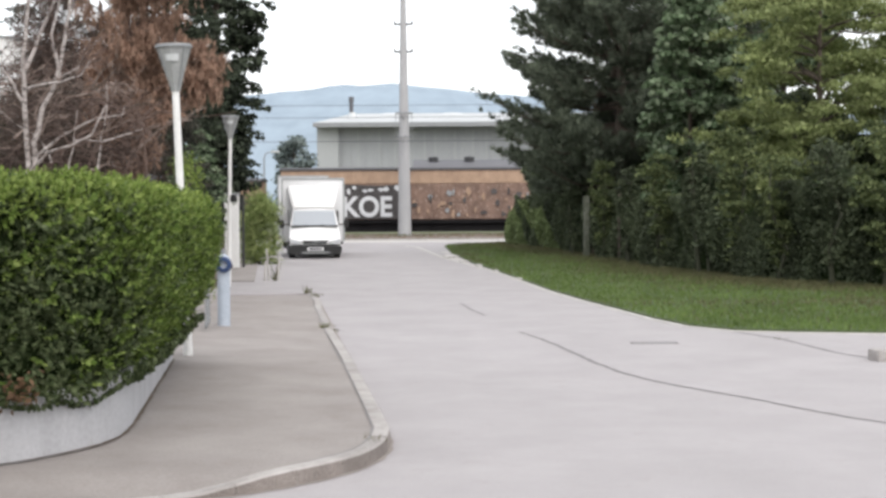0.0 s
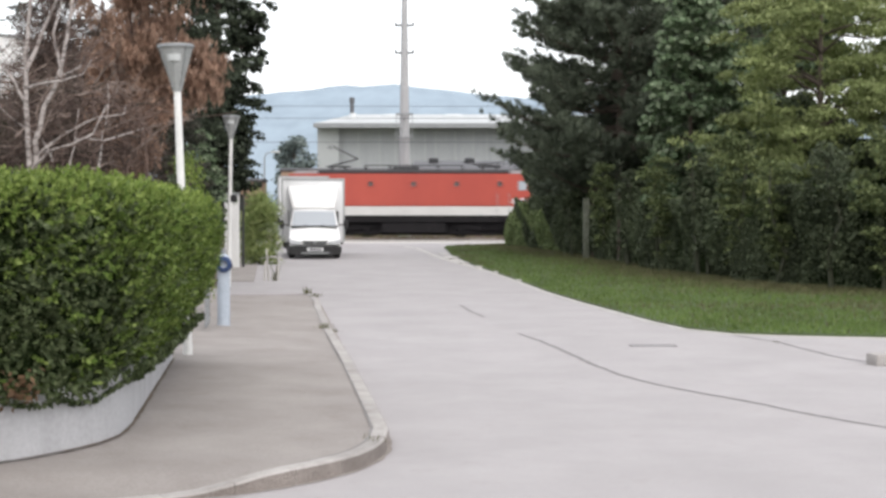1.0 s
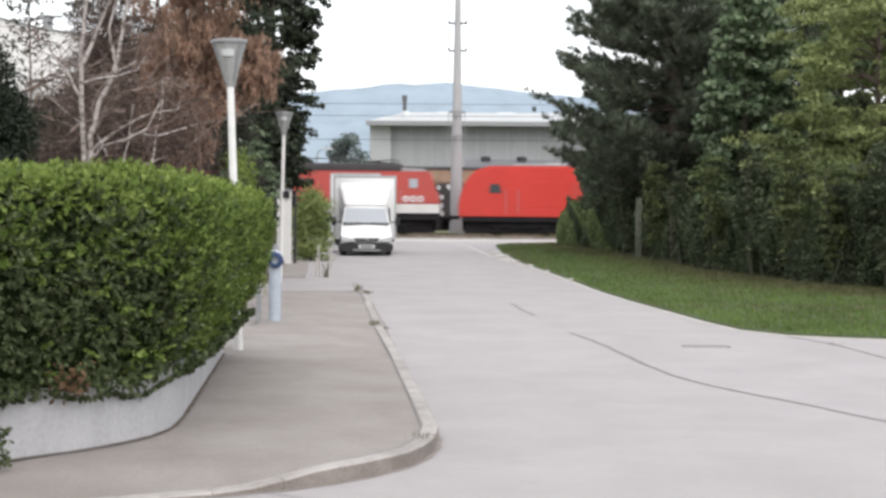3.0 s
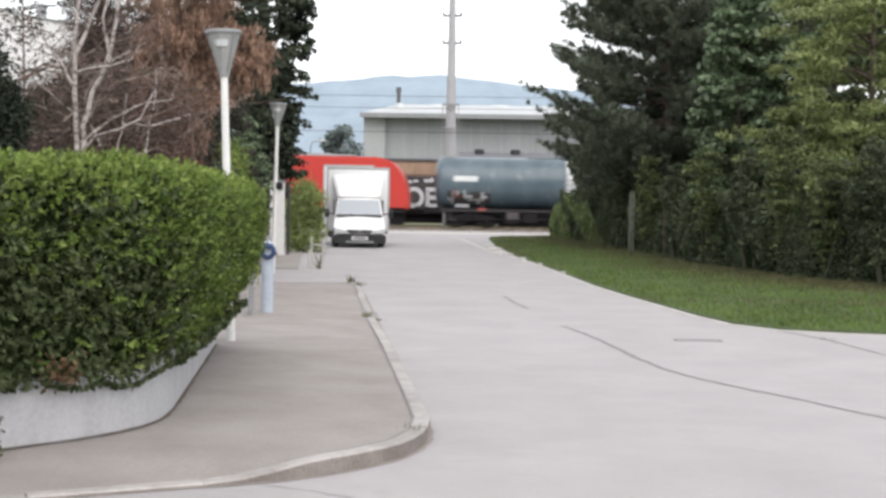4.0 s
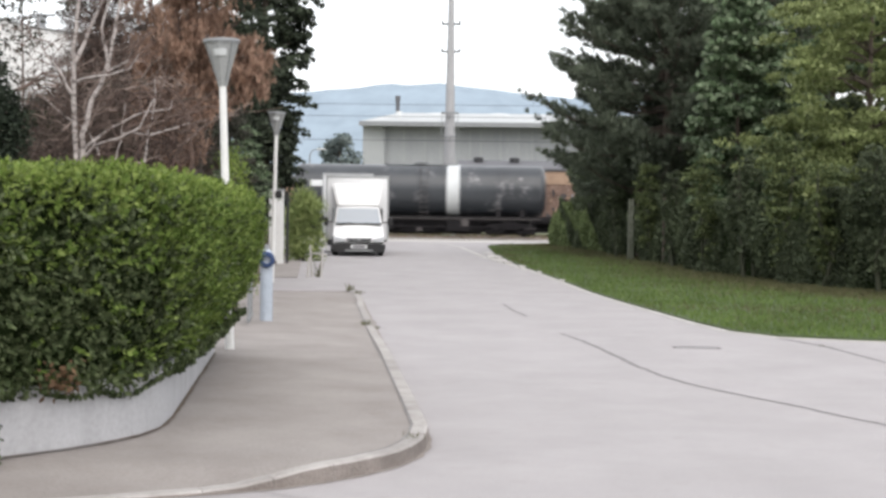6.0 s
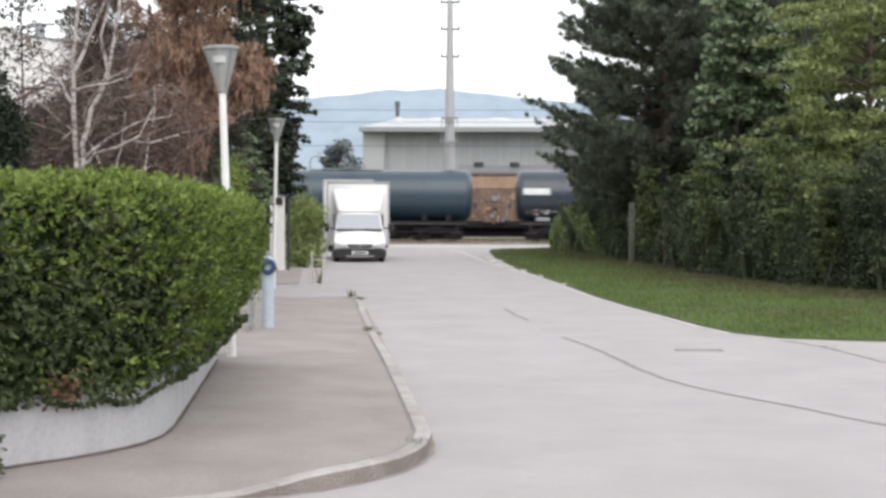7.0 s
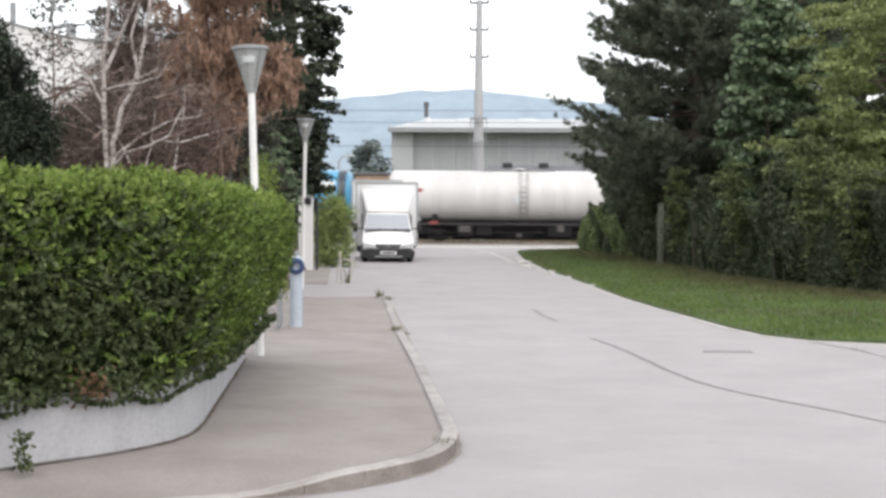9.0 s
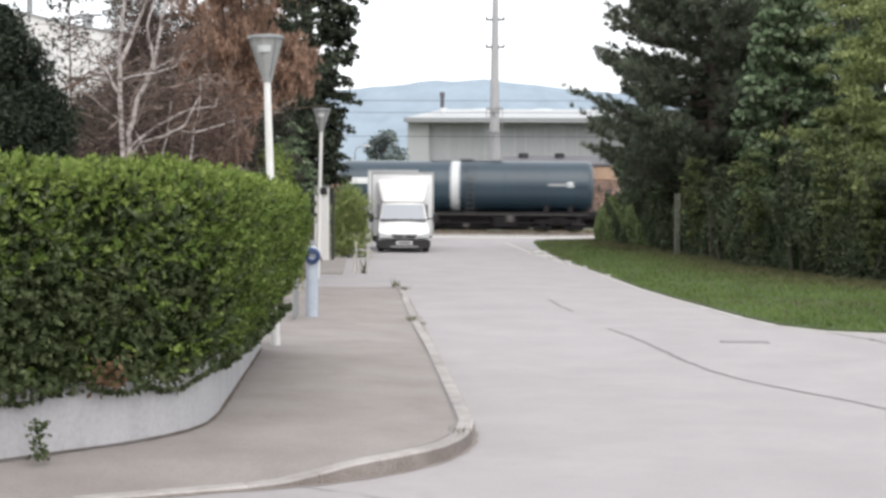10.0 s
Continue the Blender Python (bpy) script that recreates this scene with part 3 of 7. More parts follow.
for y in (NEAR_TRACK, FAR_TRACK):
    for s in (-0.75, 0.75):
        bm = bmesh.new()
        prism(bm, [(y + s - 0.06, -0.19), (y + s + 0.06, -0.19), (y + s + 0.035, -0.11), (y + s + 0.035, -0.06), (y + s - 0.035, -0.06), (y + s - 0.035, -0.11)], "x", -260, 320)
        solid("rail", bm, RAIL, "worn steel rail on ballast", "rail", "structure", smooth=False)

# hills
def ridge(name, dist, height, seed, spread, label):
    bm = bmesh.new()
    n = 160
    prev = None
    for i in range(n + 1):
        x = -spread + 2 * spread * i / n
        h = height * (0.80 + 0.16 * math.cos((x + 170) / 520.0) + 0.035 * math.sin(x / 90.0 + seed)) + 5.0 * noise.noise((x / 60.0, seed, 0)) + 2.5 * noise.noise((x / 17.0, seed, 5))
        col = [bm.verts.new((x, dist, -5)), bm.verts.new((x, dist + 120, h * 0.55 + 4 * noise.noise((x / 70.0, seed, 2)))), bm.verts.new((x, dist + 330, h)), bm.verts.new((x, dist + 800, -5))]
        if prev:
            for a in range(3):
                bm.faces.new((prev[a], col[a], col[a + 1], prev[a + 1]))
        prev = col
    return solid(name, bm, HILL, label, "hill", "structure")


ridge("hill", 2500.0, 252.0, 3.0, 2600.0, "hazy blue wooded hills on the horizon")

# ---- railway vehicles: x runs from the front (0) to the rear, z from the rail head ----
RAIL_TOP = -0.06
SPEED = 21.6


def wheel_mesh():
    bm = bmesh.new()
    lathe(bm, [(-0.07, 0.0), (-0.07, 0.30), (-0.05, 0.38), (-0.07, 0.44), (-0.07, 0.49), (-0.04, 0.49), (-0.035, 0.46), (0.07, 0.455), (0.07, 0.40), (0.04, 0.36), (0.05, 0.12), (0.09, 0.1), (0.09, 0.0)], 20, "y")
    return mesh_of(bm, "wheel", BOGIE)


WHEEL = wheel_mesh()


def bogie(parent, x, half=0.9):
    bm = bmesh.new()
    for s in (-1, 1):
        prism(bm, [(x - half - 0.45, 0.62), (x - half - 0.3, 0.75), (x - 0.5, 0.80), (x - 0.35, 0.95), (x + 0.35, 0.95), (x + 0.5, 0.80), (x + half + 0.3, 0.75), (x + half + 0.45, 0.62), (x + half + 0.3, 0.5), (x + half - 0.3, 0.5), (x + 0.4, 0.42), (x - 0.4, 0.42), (x - half + 0.3, 0.5), (x - half - 0.3, 0.5)], "y", s * 1.0 - 0.06, s * 1.0 + 0.06)
        for w in (-half, half):
            box(bm, x + w - 0.16, x + w + 0.16, s * 1.08 - 0.1, s * 1.08 + 0.1, 0.34, 0.64, 0.03)
        for k in (-0.2, 0.0, 0.2):
            rod(bm, (x + k, s * 1.06, 0.44), (x + k, s * 1.06, 0.78), 0.075, n=8)
    box(bm, x - 0.3, x + 0.3, -1.0, 1.0, 0.55, 0.85)
    # added dark fill between the wheels: dense gear and the shade round it
    box(bm, x - half - 0.6, x + half + 0.6, -0.66, 0.66, 0.12, 0.92, 0.05)
    for w in (-half, half):
        box(bm, x + w - 0.55, x + w + 0.55, -1.12, -0.92, 0.22, 0.36)
    b = part("bogie", bm, BOGIE, parent)
    for w in (-half, half):
        for s in (-0.75, 0.75):
            wh = new("wheel", WHEEL)
            wh.parent = b
            wh.matrix_basis = pose(x + w, s, 0.46, 0, 0, 0 if s > 0 else 180)


def buffers(parent, x, way):
    for s in (-0.87, 0.87):
        bm = bmesh.new()
        rod(bm, (x, s, 1.05), (x + way * 0.5, s, 1.05), 0.1, n=10)
        rod(bm, (x + way * 0.5, s, 1.05), (x + way * 0.56, s, 1.05), 0.24, n=16)
        part("buffer", bm, BOGIE, parent)


def tank_patch(parent, name, x0, x1, a0, a1, radius, cz, material, label=""):
    """A painted plate that follows the tank's curve, between two angles from the horizontal on the road side."""
    bm = bmesh.new()
    n = 8
    prev = None
    for i in range(n + 1):
        a = radians(a0 + (a1 - a0) * i / n)
        col = []
        for r in (radius + 0.002, radius + 0.010):
            y, z = -r * math.cos(a), cz + r * math.sin(a)
            col += [bm.verts.new((x0, y, z)), bm.verts.new((x1, y, z))]
        if prev:
            bm.faces.new((prev[2], col[2], col[3], prev[3]))
            bm.faces.new((prev[0], prev[1], col[1], col[0]))
            bm.faces.new((prev[0], col[0], col[2], prev[2]))
            bm.faces.new((prev[1], prev[3], col[3], col[1]))
        else:
            bm.faces.new((col[0], col[1], col[3], col[2]))
        prev = col
    bm.faces.new((prev[0], prev[2], prev[3], prev[1]))
    return part(name, bm, material, parent, label)


def tank_graffiti(parent, x0, x1, a0, a1, radius, cz, seed):
    """Sprayed scrawl on a tank: a dark ground, with slanting white, grey and red strokes over it."""
    rnd = random.Random(seed)
    for k in range(5):
        x = x0 + (x1 - x0) * k / 5 + rnd.uniform(-0.05, 0.05)
        lo = a0 + rnd.uniform(0, 0.25) * (a1 - a0)
        tank_patch(parent, "graffiti_ground", x, x + (x1 - x0) / 5 + 0.12, lo, a1 - rnd.uniform(0, 0.25) * (a1 - a0), radius + 0.002 * k, cz, GRAFFITI_DARK)
    for k in range(16):
        x = x0 + (x1 - x0) * rnd.uniform(0, 0.92)
        a = a0 + (a1 - a0) * rnd.uniform(0.05, 0.75)
        w, h = (rnd.uniform(0.06, 0.12), rnd.uniform(0.2, 0.5)) if rnd.random() < 0.6 else (rnd.uniform(0.2, 0.42), rnd.uniform(0.06, 0.14))
        m = rnd.choice((GRAFFITI, GRAFFITI, SIGN_GREY, SIGN_WHITE, SIGN_RED if k > 10 else GRAFFITI))
        tank_patch(parent, "graffiti_stroke", x, x + w, a, a + (a1 - a0) * h, radius + 0.014 + 0.002 * k, cz, m)


def tank_wagon(front, length, paint, label, plates=(), bands=(), seams=6, ladder=0.52, radius=1.5, signs=True, scrawl=()):
    """front: where the tank's front end stands at the clip's start, along the track."""
    w = thing("tank_wagon", label, "tank wagon", pose(front, NEAR_TRACK, RAIL_TOP), "wagons of the passing train")
    L, cz = length, 1.18 + radius
    bm = bmesh.new()
    prof = [(0.0, 0.0), (0.02, radius * 0.5), (0.10, radius * 0.80), (0.22, radius * 0.94), (0.38, radius), (0.46, radius)]
    for i in range(1, seams):
        x = 0.38 + (L - 0.76) * i / seams
        prof += [(x - 0.09, radius), (x - 0.03, radius), (x - 0.012, radius + 0.012), (x + 0.012, radius + 0.012), (x + 0.03, radius), (x + 0.09, radius)]
    prof += [(L - h, r) for h, r in reversed(prof[:6])]
    lathe(bm, prof, 48, "x", (0, 0, cz))
    tank = part("tank", bm, paint, w)
    bm = bmesh.new()
    for s in (-1, 1):
        box(bm, -0.55, L + 0.55, s * 1.05 - 0.06, s * 1.05 + 0.06, 0.92, 1.2)
    box(bm, -0.62, -0.50, -1.3, 1.3, 0.85, 1.25)
    box(bm, L + 0.50, L + 0.62, -1.3, 1.3, 0.85, 1.25)
    for x in (1.4, 2.8, L - 2.8, L - 1.4):
        prism(bm, [(-1.15, 1.15), (1.15, 1.15), (1.05, 1.62), (0.6, 1.35), (-0.6, 1.35), (-1.05, 1.62)], "x", x - 0.14, x + 0.14)
    part("underframe", bm, BOGIE, w)
    bm = bmesh.new()
    for x in (L * 0.42, L * 0.58):
        rod(bm, (x, -0.9, 0.62), (x, 0.9, 0.62), 0.17, n=12)
    box(bm, L * 0.34, L * 0.40, -1.15, -0.85, 0.35, 0.95, 0.03)
    box(bm, L * 0.47, L * 0.53, -0.4, 0.4, 0.45, 1.3, 0.05)
    # long dark box added as shade under the wagon, not a brake part
    box(bm, 3.7, L - 3.7, -0.6, 0.6, 0.16, 1.0, 0.05)
    rod(bm, (3.4, -1.1, 0.55), (L - 3.4, -1.1, 0.55), 0.05, n=8)
    box(bm, L * 0.27, L * 0.33, -1.2, -0.7, 0.3, 0.9, 0.03)
    box(bm, L * 0.61, L * 0.70, -1.2, -0.7, 0.3, 0.9, 0.03)
    part("brake_gear", bm, BOGIE, w)
    bogie(w, 2.1)
    bogie(w, L - 2.1)
    buffers(w, -0.62, -1)
    buffers(w, L + 0.62, 1)
    # walkway and dome on top
    bm = bmesh.new()
    box(bm, L * 0.36, L * 0.64, -0.35, -0.1, cz + radius + 0.03, cz + radius + 0.07)
    for k in range(5):
        x = L * (0.37 + 0.26 * k / 4)
        rod(bm, (x, -0.22, cz + radius - 0.03), (x, -0.22, cz + radius + 0.04), 0.03, n=6)
    part("walkway", bm, GREY_METAL, w)
    bm = bmesh.new()
    lathe(bm, [(0.0, 0.36), (0.12, 0.36), (0.15, 0.42), (0.19, 0.42), (0.22, 0.2), (0.22, 0.0)], 16, "z", (L * 0.5, 0.25, cz + radius - 0.06))
    part("manway", bm, paint, w)
    # ladder
    bm = bmesh.new()
    x = L * ladder
    for dx in (-0.2, 0.2):
        tube(bm, [(x + dx, -1.32, 1.0), (x + dx, -radius - 0.14, cz - 0.5), (x + dx, -radius - 0.14, cz + 0.2), (x + dx, -radius * 0.78, cz + radius * 0.78), (x + dx, -0.4, cz + radius + 0.06)], [0.022] * 5, 6)
    for k in range(8):
        z = 1.1 + 0.3 * k
        rod(bm, (x - 0.2, -radius - (0.1 if z > cz - 0.6 else -0.08), z), (x + 0.2, -radius - (0.1 if z > cz - 0.6 else -0.08), z), 0.016, n=6)
    part("ladder", bm, FRAME_GREY, w)
    # end platform with rail
    bm = bmesh.new()
    for s in (-1.1, 1.1):
        rod(bm, (-0.5, s, 1.2), (-0.5, s, 2.2), 0.025, n=6)
    rod(bm, (-0.5, -1.1, 2.2), (-0.5, 1.1, 2.2), 0.025, n=6)
    rod(bm, (-0.5, -1.1, 1.75), (-0.5, 1.1, 1.75), 0.02, n=6)
    part("end_railing", bm, GREY_METAL, w)
    for x0, x1, a0, a1, m, name in plates:
        tank_patch(w, name, x0, x1, a0, a1, radius, cz, m)
    for x, wd, m in bands:
        bm = bmesh.new()
        lathe(bm, [(x - wd / 2, radius - 0.02), (x - wd / 2, radius + 0.014), (x + wd / 2, radius + 0.014), (x + wd / 2, radius - 0.02)], 48, "x", (0, 0, cz))
        part("tank_band", bm, m, w, "white band round the tank" if m is SIGN_WHITE else "dark band round the tank end")
    for k, (x0, x1, a0, a1) in enumerate(scrawl):
        tank_graffiti(w, x0, x1, a0, a1, radius, cz, k + int(front))
    # pipes and boxes hung under the frame
    for k, (x0, x1, z0, z1, m) in enumerate(((4.2, 4.9, 0.55, 0.95, FRAME_GREY), (9.9, 10.3, 0.6, 0.98, FRAME_GREY), (L * 0.5 - 0.12, L * 0.5 + 0.2, 0.28, 0.5, FRAME_GREY))):
        bm = bmesh.new()
        box(bm, x0, x1, -1.26, -1.14, z0, z1, 0.03)
        part("frame_box", bm, m, w)
    bm = bmesh.new()
    rod(bm, (0.3, -1.2, 1.04), (L - 0.3, -1.2, 1.04), 0.028, n=6)
    for x in (0.9, L - 0.9):
        rod(bm, (x, -1.2, 0.5), (x, -1.2, 1.04), 0.02, n=6)
        rod(bm, (x - 0.35, -1.2, 0.5), (x + 0.35, -1.2, 0.5), 0.02, n=6)
    part("handrail", bm, FRAME_GREY, w)
    if signs:
        bm = bmesh.new()
        box(bm, 2.5, 3.0, -1.2, -1.17, 1.0, 1.2)
        part("frame_sign", bm, SIGN_RED, w, "small red marking on the frame")
        bm = bmesh.new()
        box(bm, 1.2, 2.0, -1.2, -1.17, 1.22, 1.42)
        part("frame_sign", bm, SIGN_GREY, w, "small pale marking on the frame")
    return w


def pantograph(parent, x, way, up=True):
    bm = bmesh.new()
    for s in (-0.55, 0.55):
        for dx in (-0.4, 0.4):
            rod(bm, (x + dx, s, 3.9), (x + dx, s, 4.15), 0.06, n=8)
    for s in (-0.55, 0.55):
        rod(bm, (x - 0.7, s, 4.17), (x + 0.7, s, 4.17), 0.035, n=6)
    rod(bm, (x - 0.5, -0.55, 4.17), (x - 0.5, 0.55, 4.17), 0.035, n=6)
    rod(bm, (x + 0.5, -0.55, 4.17), (x + 0.5, 0.55, 4.17), 0.035, n=6)
    if up:
        knee = (x + way * 1.15, 0, 4.62)
        rod(bm, (x - way * 0.5, 0, 4.2), knee, 0.055, 0.045, 8)
        top = (x - way * 0.35, 0, 5.35)
        rod(bm, knee, top, 0.04, 0.03, 8)
        for dx in (-0.15, 0.15):
            tube(bm, [(top[0] + dx, -0.95, 5.2), (top[0] + dx, -0.6, 5.38), (top[0] + dx, 0.6, 5.38), (top[0] + dx, 0.95, 5.2)], [0.025] * 4, 6)
    else:
        rod(bm, (x - way * 0.6, 0, 4.22), (x + way * 1.0, 0, 4.30), 0.05, 0.045, 8)
        rod(bm, (x + way * 1.0, 0, 4.30), (x - way * 0.7, 0, 4.42), 0.04, 0.03, 8)
        for dx in (-0.15, 0.15):
            tube(bm, [(x - way * 0.7 + dx, -0.95, 4.25), (x - way * 0.7 + dx, -0.6, 4.42), (x - way * 0.7 + dx, 0.6, 4.42), (x - way * 0.7 + dx, 0.95, 4.25)], [0.025] * 4, 6)
    part("pantograph", bm, DARK_METAL, parent)


def electric_loco(front, length, paint, label, dark_roof):
    w = thing("electric_locomotive", label, "locomotive", pose(front, NEAR_TRACK, RAIL_TOP), "locomotives of the passing train")
    L, hw = length, 1.46
    lo, mid, top = 1.30, 1.82, 3.72
    bm = bmesh.new()
    prism(bm, [(0.02, mid), (0.10, 2.25), (0.42, 3.35), (0.62, top), (L - 0.62, top), (L - 0.42, 3.35), (L - 0.10, 2.25), (L - 0.02, mid)], "y", -hw, hw)
    bmesh.ops.bevel(bm, geom=[e for e in bm.edges], offset=0.06, segments=2, affect="EDGES")
    body = part("body", bm, paint, w)
    bm = bmesh.new()
    prism(bm, [(0.0, lo + 0.05), (0.0, mid), (L, mid), (L, lo + 0.05), (L - 0.15, lo), (0.15, lo)], "y", -hw - 0.01, hw + 0.01)
    part("waist_band", bm, CREAM, w, "dirty cream band along the body")
    bm = bmesh.new()
    box(bm, 0.05, L - 0.05, -1.38, 1.38, 0.92, 1.30)
    # added dark block: keeps the space under the loco in shade
    box(bm, 0.35, L - 0.35, -0.9, 0.9, 0.16, 0.93)
    for x in (0.1, L - 0.1):
        prism(bm, [(x - 0.12, 0.35), (x + 0.12, 0.35), (x + 0.16, 0.95), (x - 0.16, 0.95)], "y", -1.3, 1.3)
    box(bm, L * 0.38, L * 0.62, -1.3, 1.3, 0.25, 0.95, 0.05)
    part("underframe", bm, BOGIE, w)
    bm = bmesh.new()
    z1 = 4.18 if dark_roof else 3.95
    box(bm, 2.3, L - 2.3, -1.36 if dark_roof else -1.1, 1.36 if dark_roof else 1.1, top - 0.03, z1, 0.08, 2)
    part("roof_hood", bm, ROOF_DARK, w)
    for x0, x1 in ((0.75, 2.25), (L - 2.25, L - 0.75)):
        bm = bmesh.new()
        prism(bm, [(x0, top - 0.05), (x0 + 0.25, top + 0.17), (x1, top + 0.20), (x1, top - 0.05)] if x0 < 2 else [(x0, top - 0.05), (x0, top + 0.20), (x1 - 0.25, top + 0.17), (x1, top - 0.05)], "y", -1.15, 1.15)
        part("cab_roof", bm, ROOF_GREY, w)
    bm = bmesh.new()
    for k in range(5):
        x = 5.0 + (L - 10.0) * k / 4
        rod(bm, (x, -0.5, z1), (x, -0.5, z1 + 0.28), 0.07, 0.05, 8)
        rod(bm, (x, 0.5, z1), (x, 0.5, z1 + 0.28), 0.07, 0.05, 8)
    rod(bm, (5.0, -0.5, z1 + 0.28), (L - 5.0, -0.5, z1 + 0.28), 0.03, n=6)
    box(bm, L * 0.42, L * 0.52, -0.6, 0.6, z1 - 0.02, z1 + 0.22, 0.03)
    part("roof_gear", bm, DARK_METAL, w)
    pantograph(w, 3.4, 1, True)
    pantograph(w, L - 3.4, -1, False)
    # windows, doors, grilles
    for x in (1.25, L - 1.25 - 0.55):
        bm = bmesh.new()
        box(bm, x, x + 0.55, -hw - 0.012, -hw + 0.05, 2.72, 3.32, 0.03)
        f = part("cab_window", bm, GREY_METAL, w)
        bm = bmesh.new()
        box(bm, x + 0.06, x + 0.49, -hw - 0.022, -hw + 0.02, 2.78, 3.26, 0.02)
        part("pane", bm, GLASS, f)
    for k in range(5):
        x = L * 0.5 + (k - 2) * 2.5
        bm = bmesh.new()
        lathe(bm, [(-0.03, 0.16), (-0.05, 0.2), (-0.03, 0.24), (0.03, 0.24), (0.03, 0.0), (0.0, 0.0), (0.0, 0.15), (-0.03, 0.16)], 16, "y", (x, -hw, 3.12))
        ph = part("porthole", bm, RED_OLD, w)
        bm = bmesh.new()
        lathe(bm, [(-0.02, 0.0), (-0.02, 0.15), (0.02, 0.15), (0.02, 0.0)], 14, "y", (x, -hw, 3.12))
        part("pane", bm, FRAME_GREY, ph)
    for x in (2.3, L - 3.0):
        for dx in (0, 0.7):
            bm = bmesh.new()
            rod(bm, (x + dx, -hw - 0.04, 1.4), (x + dx, -hw - 0.04, 2.6), 0.018, n=6)
            part("door_rail", bm, GREY_METAL, w)
        bm = bmesh.new()
        for z in (0.55, 0.8, 1.05):
            box(bm, x + 0.1, x + 0.6, -hw - 0.02, -hw + 0.2, z, z + 0.03)
        part("steps", bm, BOGIE, w)
    bm = bmesh.new()
    for k in range(3):
        x = L - 1.95 + k * 0.42
        lathe(bm, [(-0.02, 0.19), (-0.02, 0.09), (0.0, 0.09), (0.0, 0.19), (-0.02, 0.19)], 14, "y", (x, -hw - 0.004, 2.12))
    part("emblem", bm, SIGN_WHITE, w, "white ring emblem on the flank")
    # windscreen at each end
    for a, b in ((0.14, 1), (L - 0.14, -1)):
        bm = bmesh.new()
        for s in (-0.65, 0.65):
            prism(bm, [(a + b * 0.03, 2.55), (a + b * 0.25, 3.28), (a + b * 0.32, 3.26), (a + b * 0.10, 2.53)], "y", s - 0.5, s + 0.5)
        part("windscreen", bm, DARK_GLASS, w)
    for x in (3.6, L - 3.6):
        bogie(w, x, 1.5)
    buffers(w, 0.0, -1)
    buffers(w, L, 1)
    return w


def diesel_loco(front, length):
    w = thing("diesel_locomotive", "bright red diesel locomotive with sloping noses, coupled behind others", "locomotive", pose(front, NEAR_TRACK, RAIL_TOP), "locomotives of the passing train")
    L, hw = length, 1.43
    bm = bmesh.new()
    nose = [(0.0, 1.05), (0.0, 1.9), (0.14, 2.5), (0.45, 3.25), (0.95, 3.8), (1.8, 4.08)]
    prism(bm, nose + [(L - a, b) for a, b in reversed(nose)], "y", -hw, hw)
    bmesh.ops.bevel(bm, geom=[e for e in bm.edges], offset=0.10, segments=3, affect="EDGES")
    part("body", bm, RED_NEW, w)
    bm = bmesh.new()
    box(bm, 3.2, L - 3.2, -1.05, 1.05, 4.06, 4.2, 0.04)
    for k in range(3):
        box(bm, 5 + k * 3.6, 7.2 + k * 3.6, -0.8, 0.8, 4.18, 4.28, 0.03)
    part("roof_hood", bm, ROOF_GREY, w)
    bm = bmesh.new()
    box(bm, 0.2, L - 0.2, -1.35, 1.35, 0.85, 1.17)
    # added dark block in place of the shade below the frame
    box(bm, 0.35, L - 0.35, -0.9, 0.9, 0.16, 0.86)
    box(bm, L * 0.36, L * 0.64, -1.35, 1.35, 0.2, 0.9, 0.08)
    part("underframe", bm, BOGIE, w)
    for x in (1.75, L - 1.75 - 0.75):
        bm = bmesh.new()
        prism(bm, [(x, 2.5), (x + 0.75, 2.5), (x + 0.62, 3.02), (x + 0.1, 3.02)], "y", -hw - 0.02, -hw + 0.05)
        part("cab_window", bm, DARK_GLASS, w)
    for x in (0.9, L - 0.9):
        s = 1 if x < L / 2 else -1
        bm = bmesh.new()
        prism(bm, [(x - s * 0.36, 2.55), (x + s * 0.10, 3.62), (x + s * 0.14, 3.6), (x - s * 0.3, 2.53)], "y", -1.15, 1.15)
        part("windscreen", bm, DARK_GLASS, w)
    for k in range(5):
        x = 4.2 + k * 2.15
        bm = bmesh.new()
        box(bm, x, x + 1.7, -hw - 0.012, -hw + 0.05, 1.7, 3.2, 0.02)
        p = part("side_panel", bm, RED_NEW, w)
        if k in (1, 3):
            bm = bmesh.new()
            for j in range(9):
                box(bm, x + 0.15, x + 1.55, -hw - 0.024, -hw, 1.95 + j * 0.13, 2.0 + j * 0.13)
            part("louvre", bm, RED_OLD, p)
    for x in (2.75, L - 3.45):
        for dx in (0, 0.7):
            bm = bmesh.new()
            rod(bm, (x + dx, -hw - 0.04, 1.3), (x + dx, -hw - 0.04, 2.7), 0.018, n=6)
            part("door_rail", bm, GREY_METAL, w)
    for x in (3.7, L - 3.7):
        bogie(w, x, 1.4)
    buffers(w, 0.0, -1)
    buffers(w, L, 1)
    return w


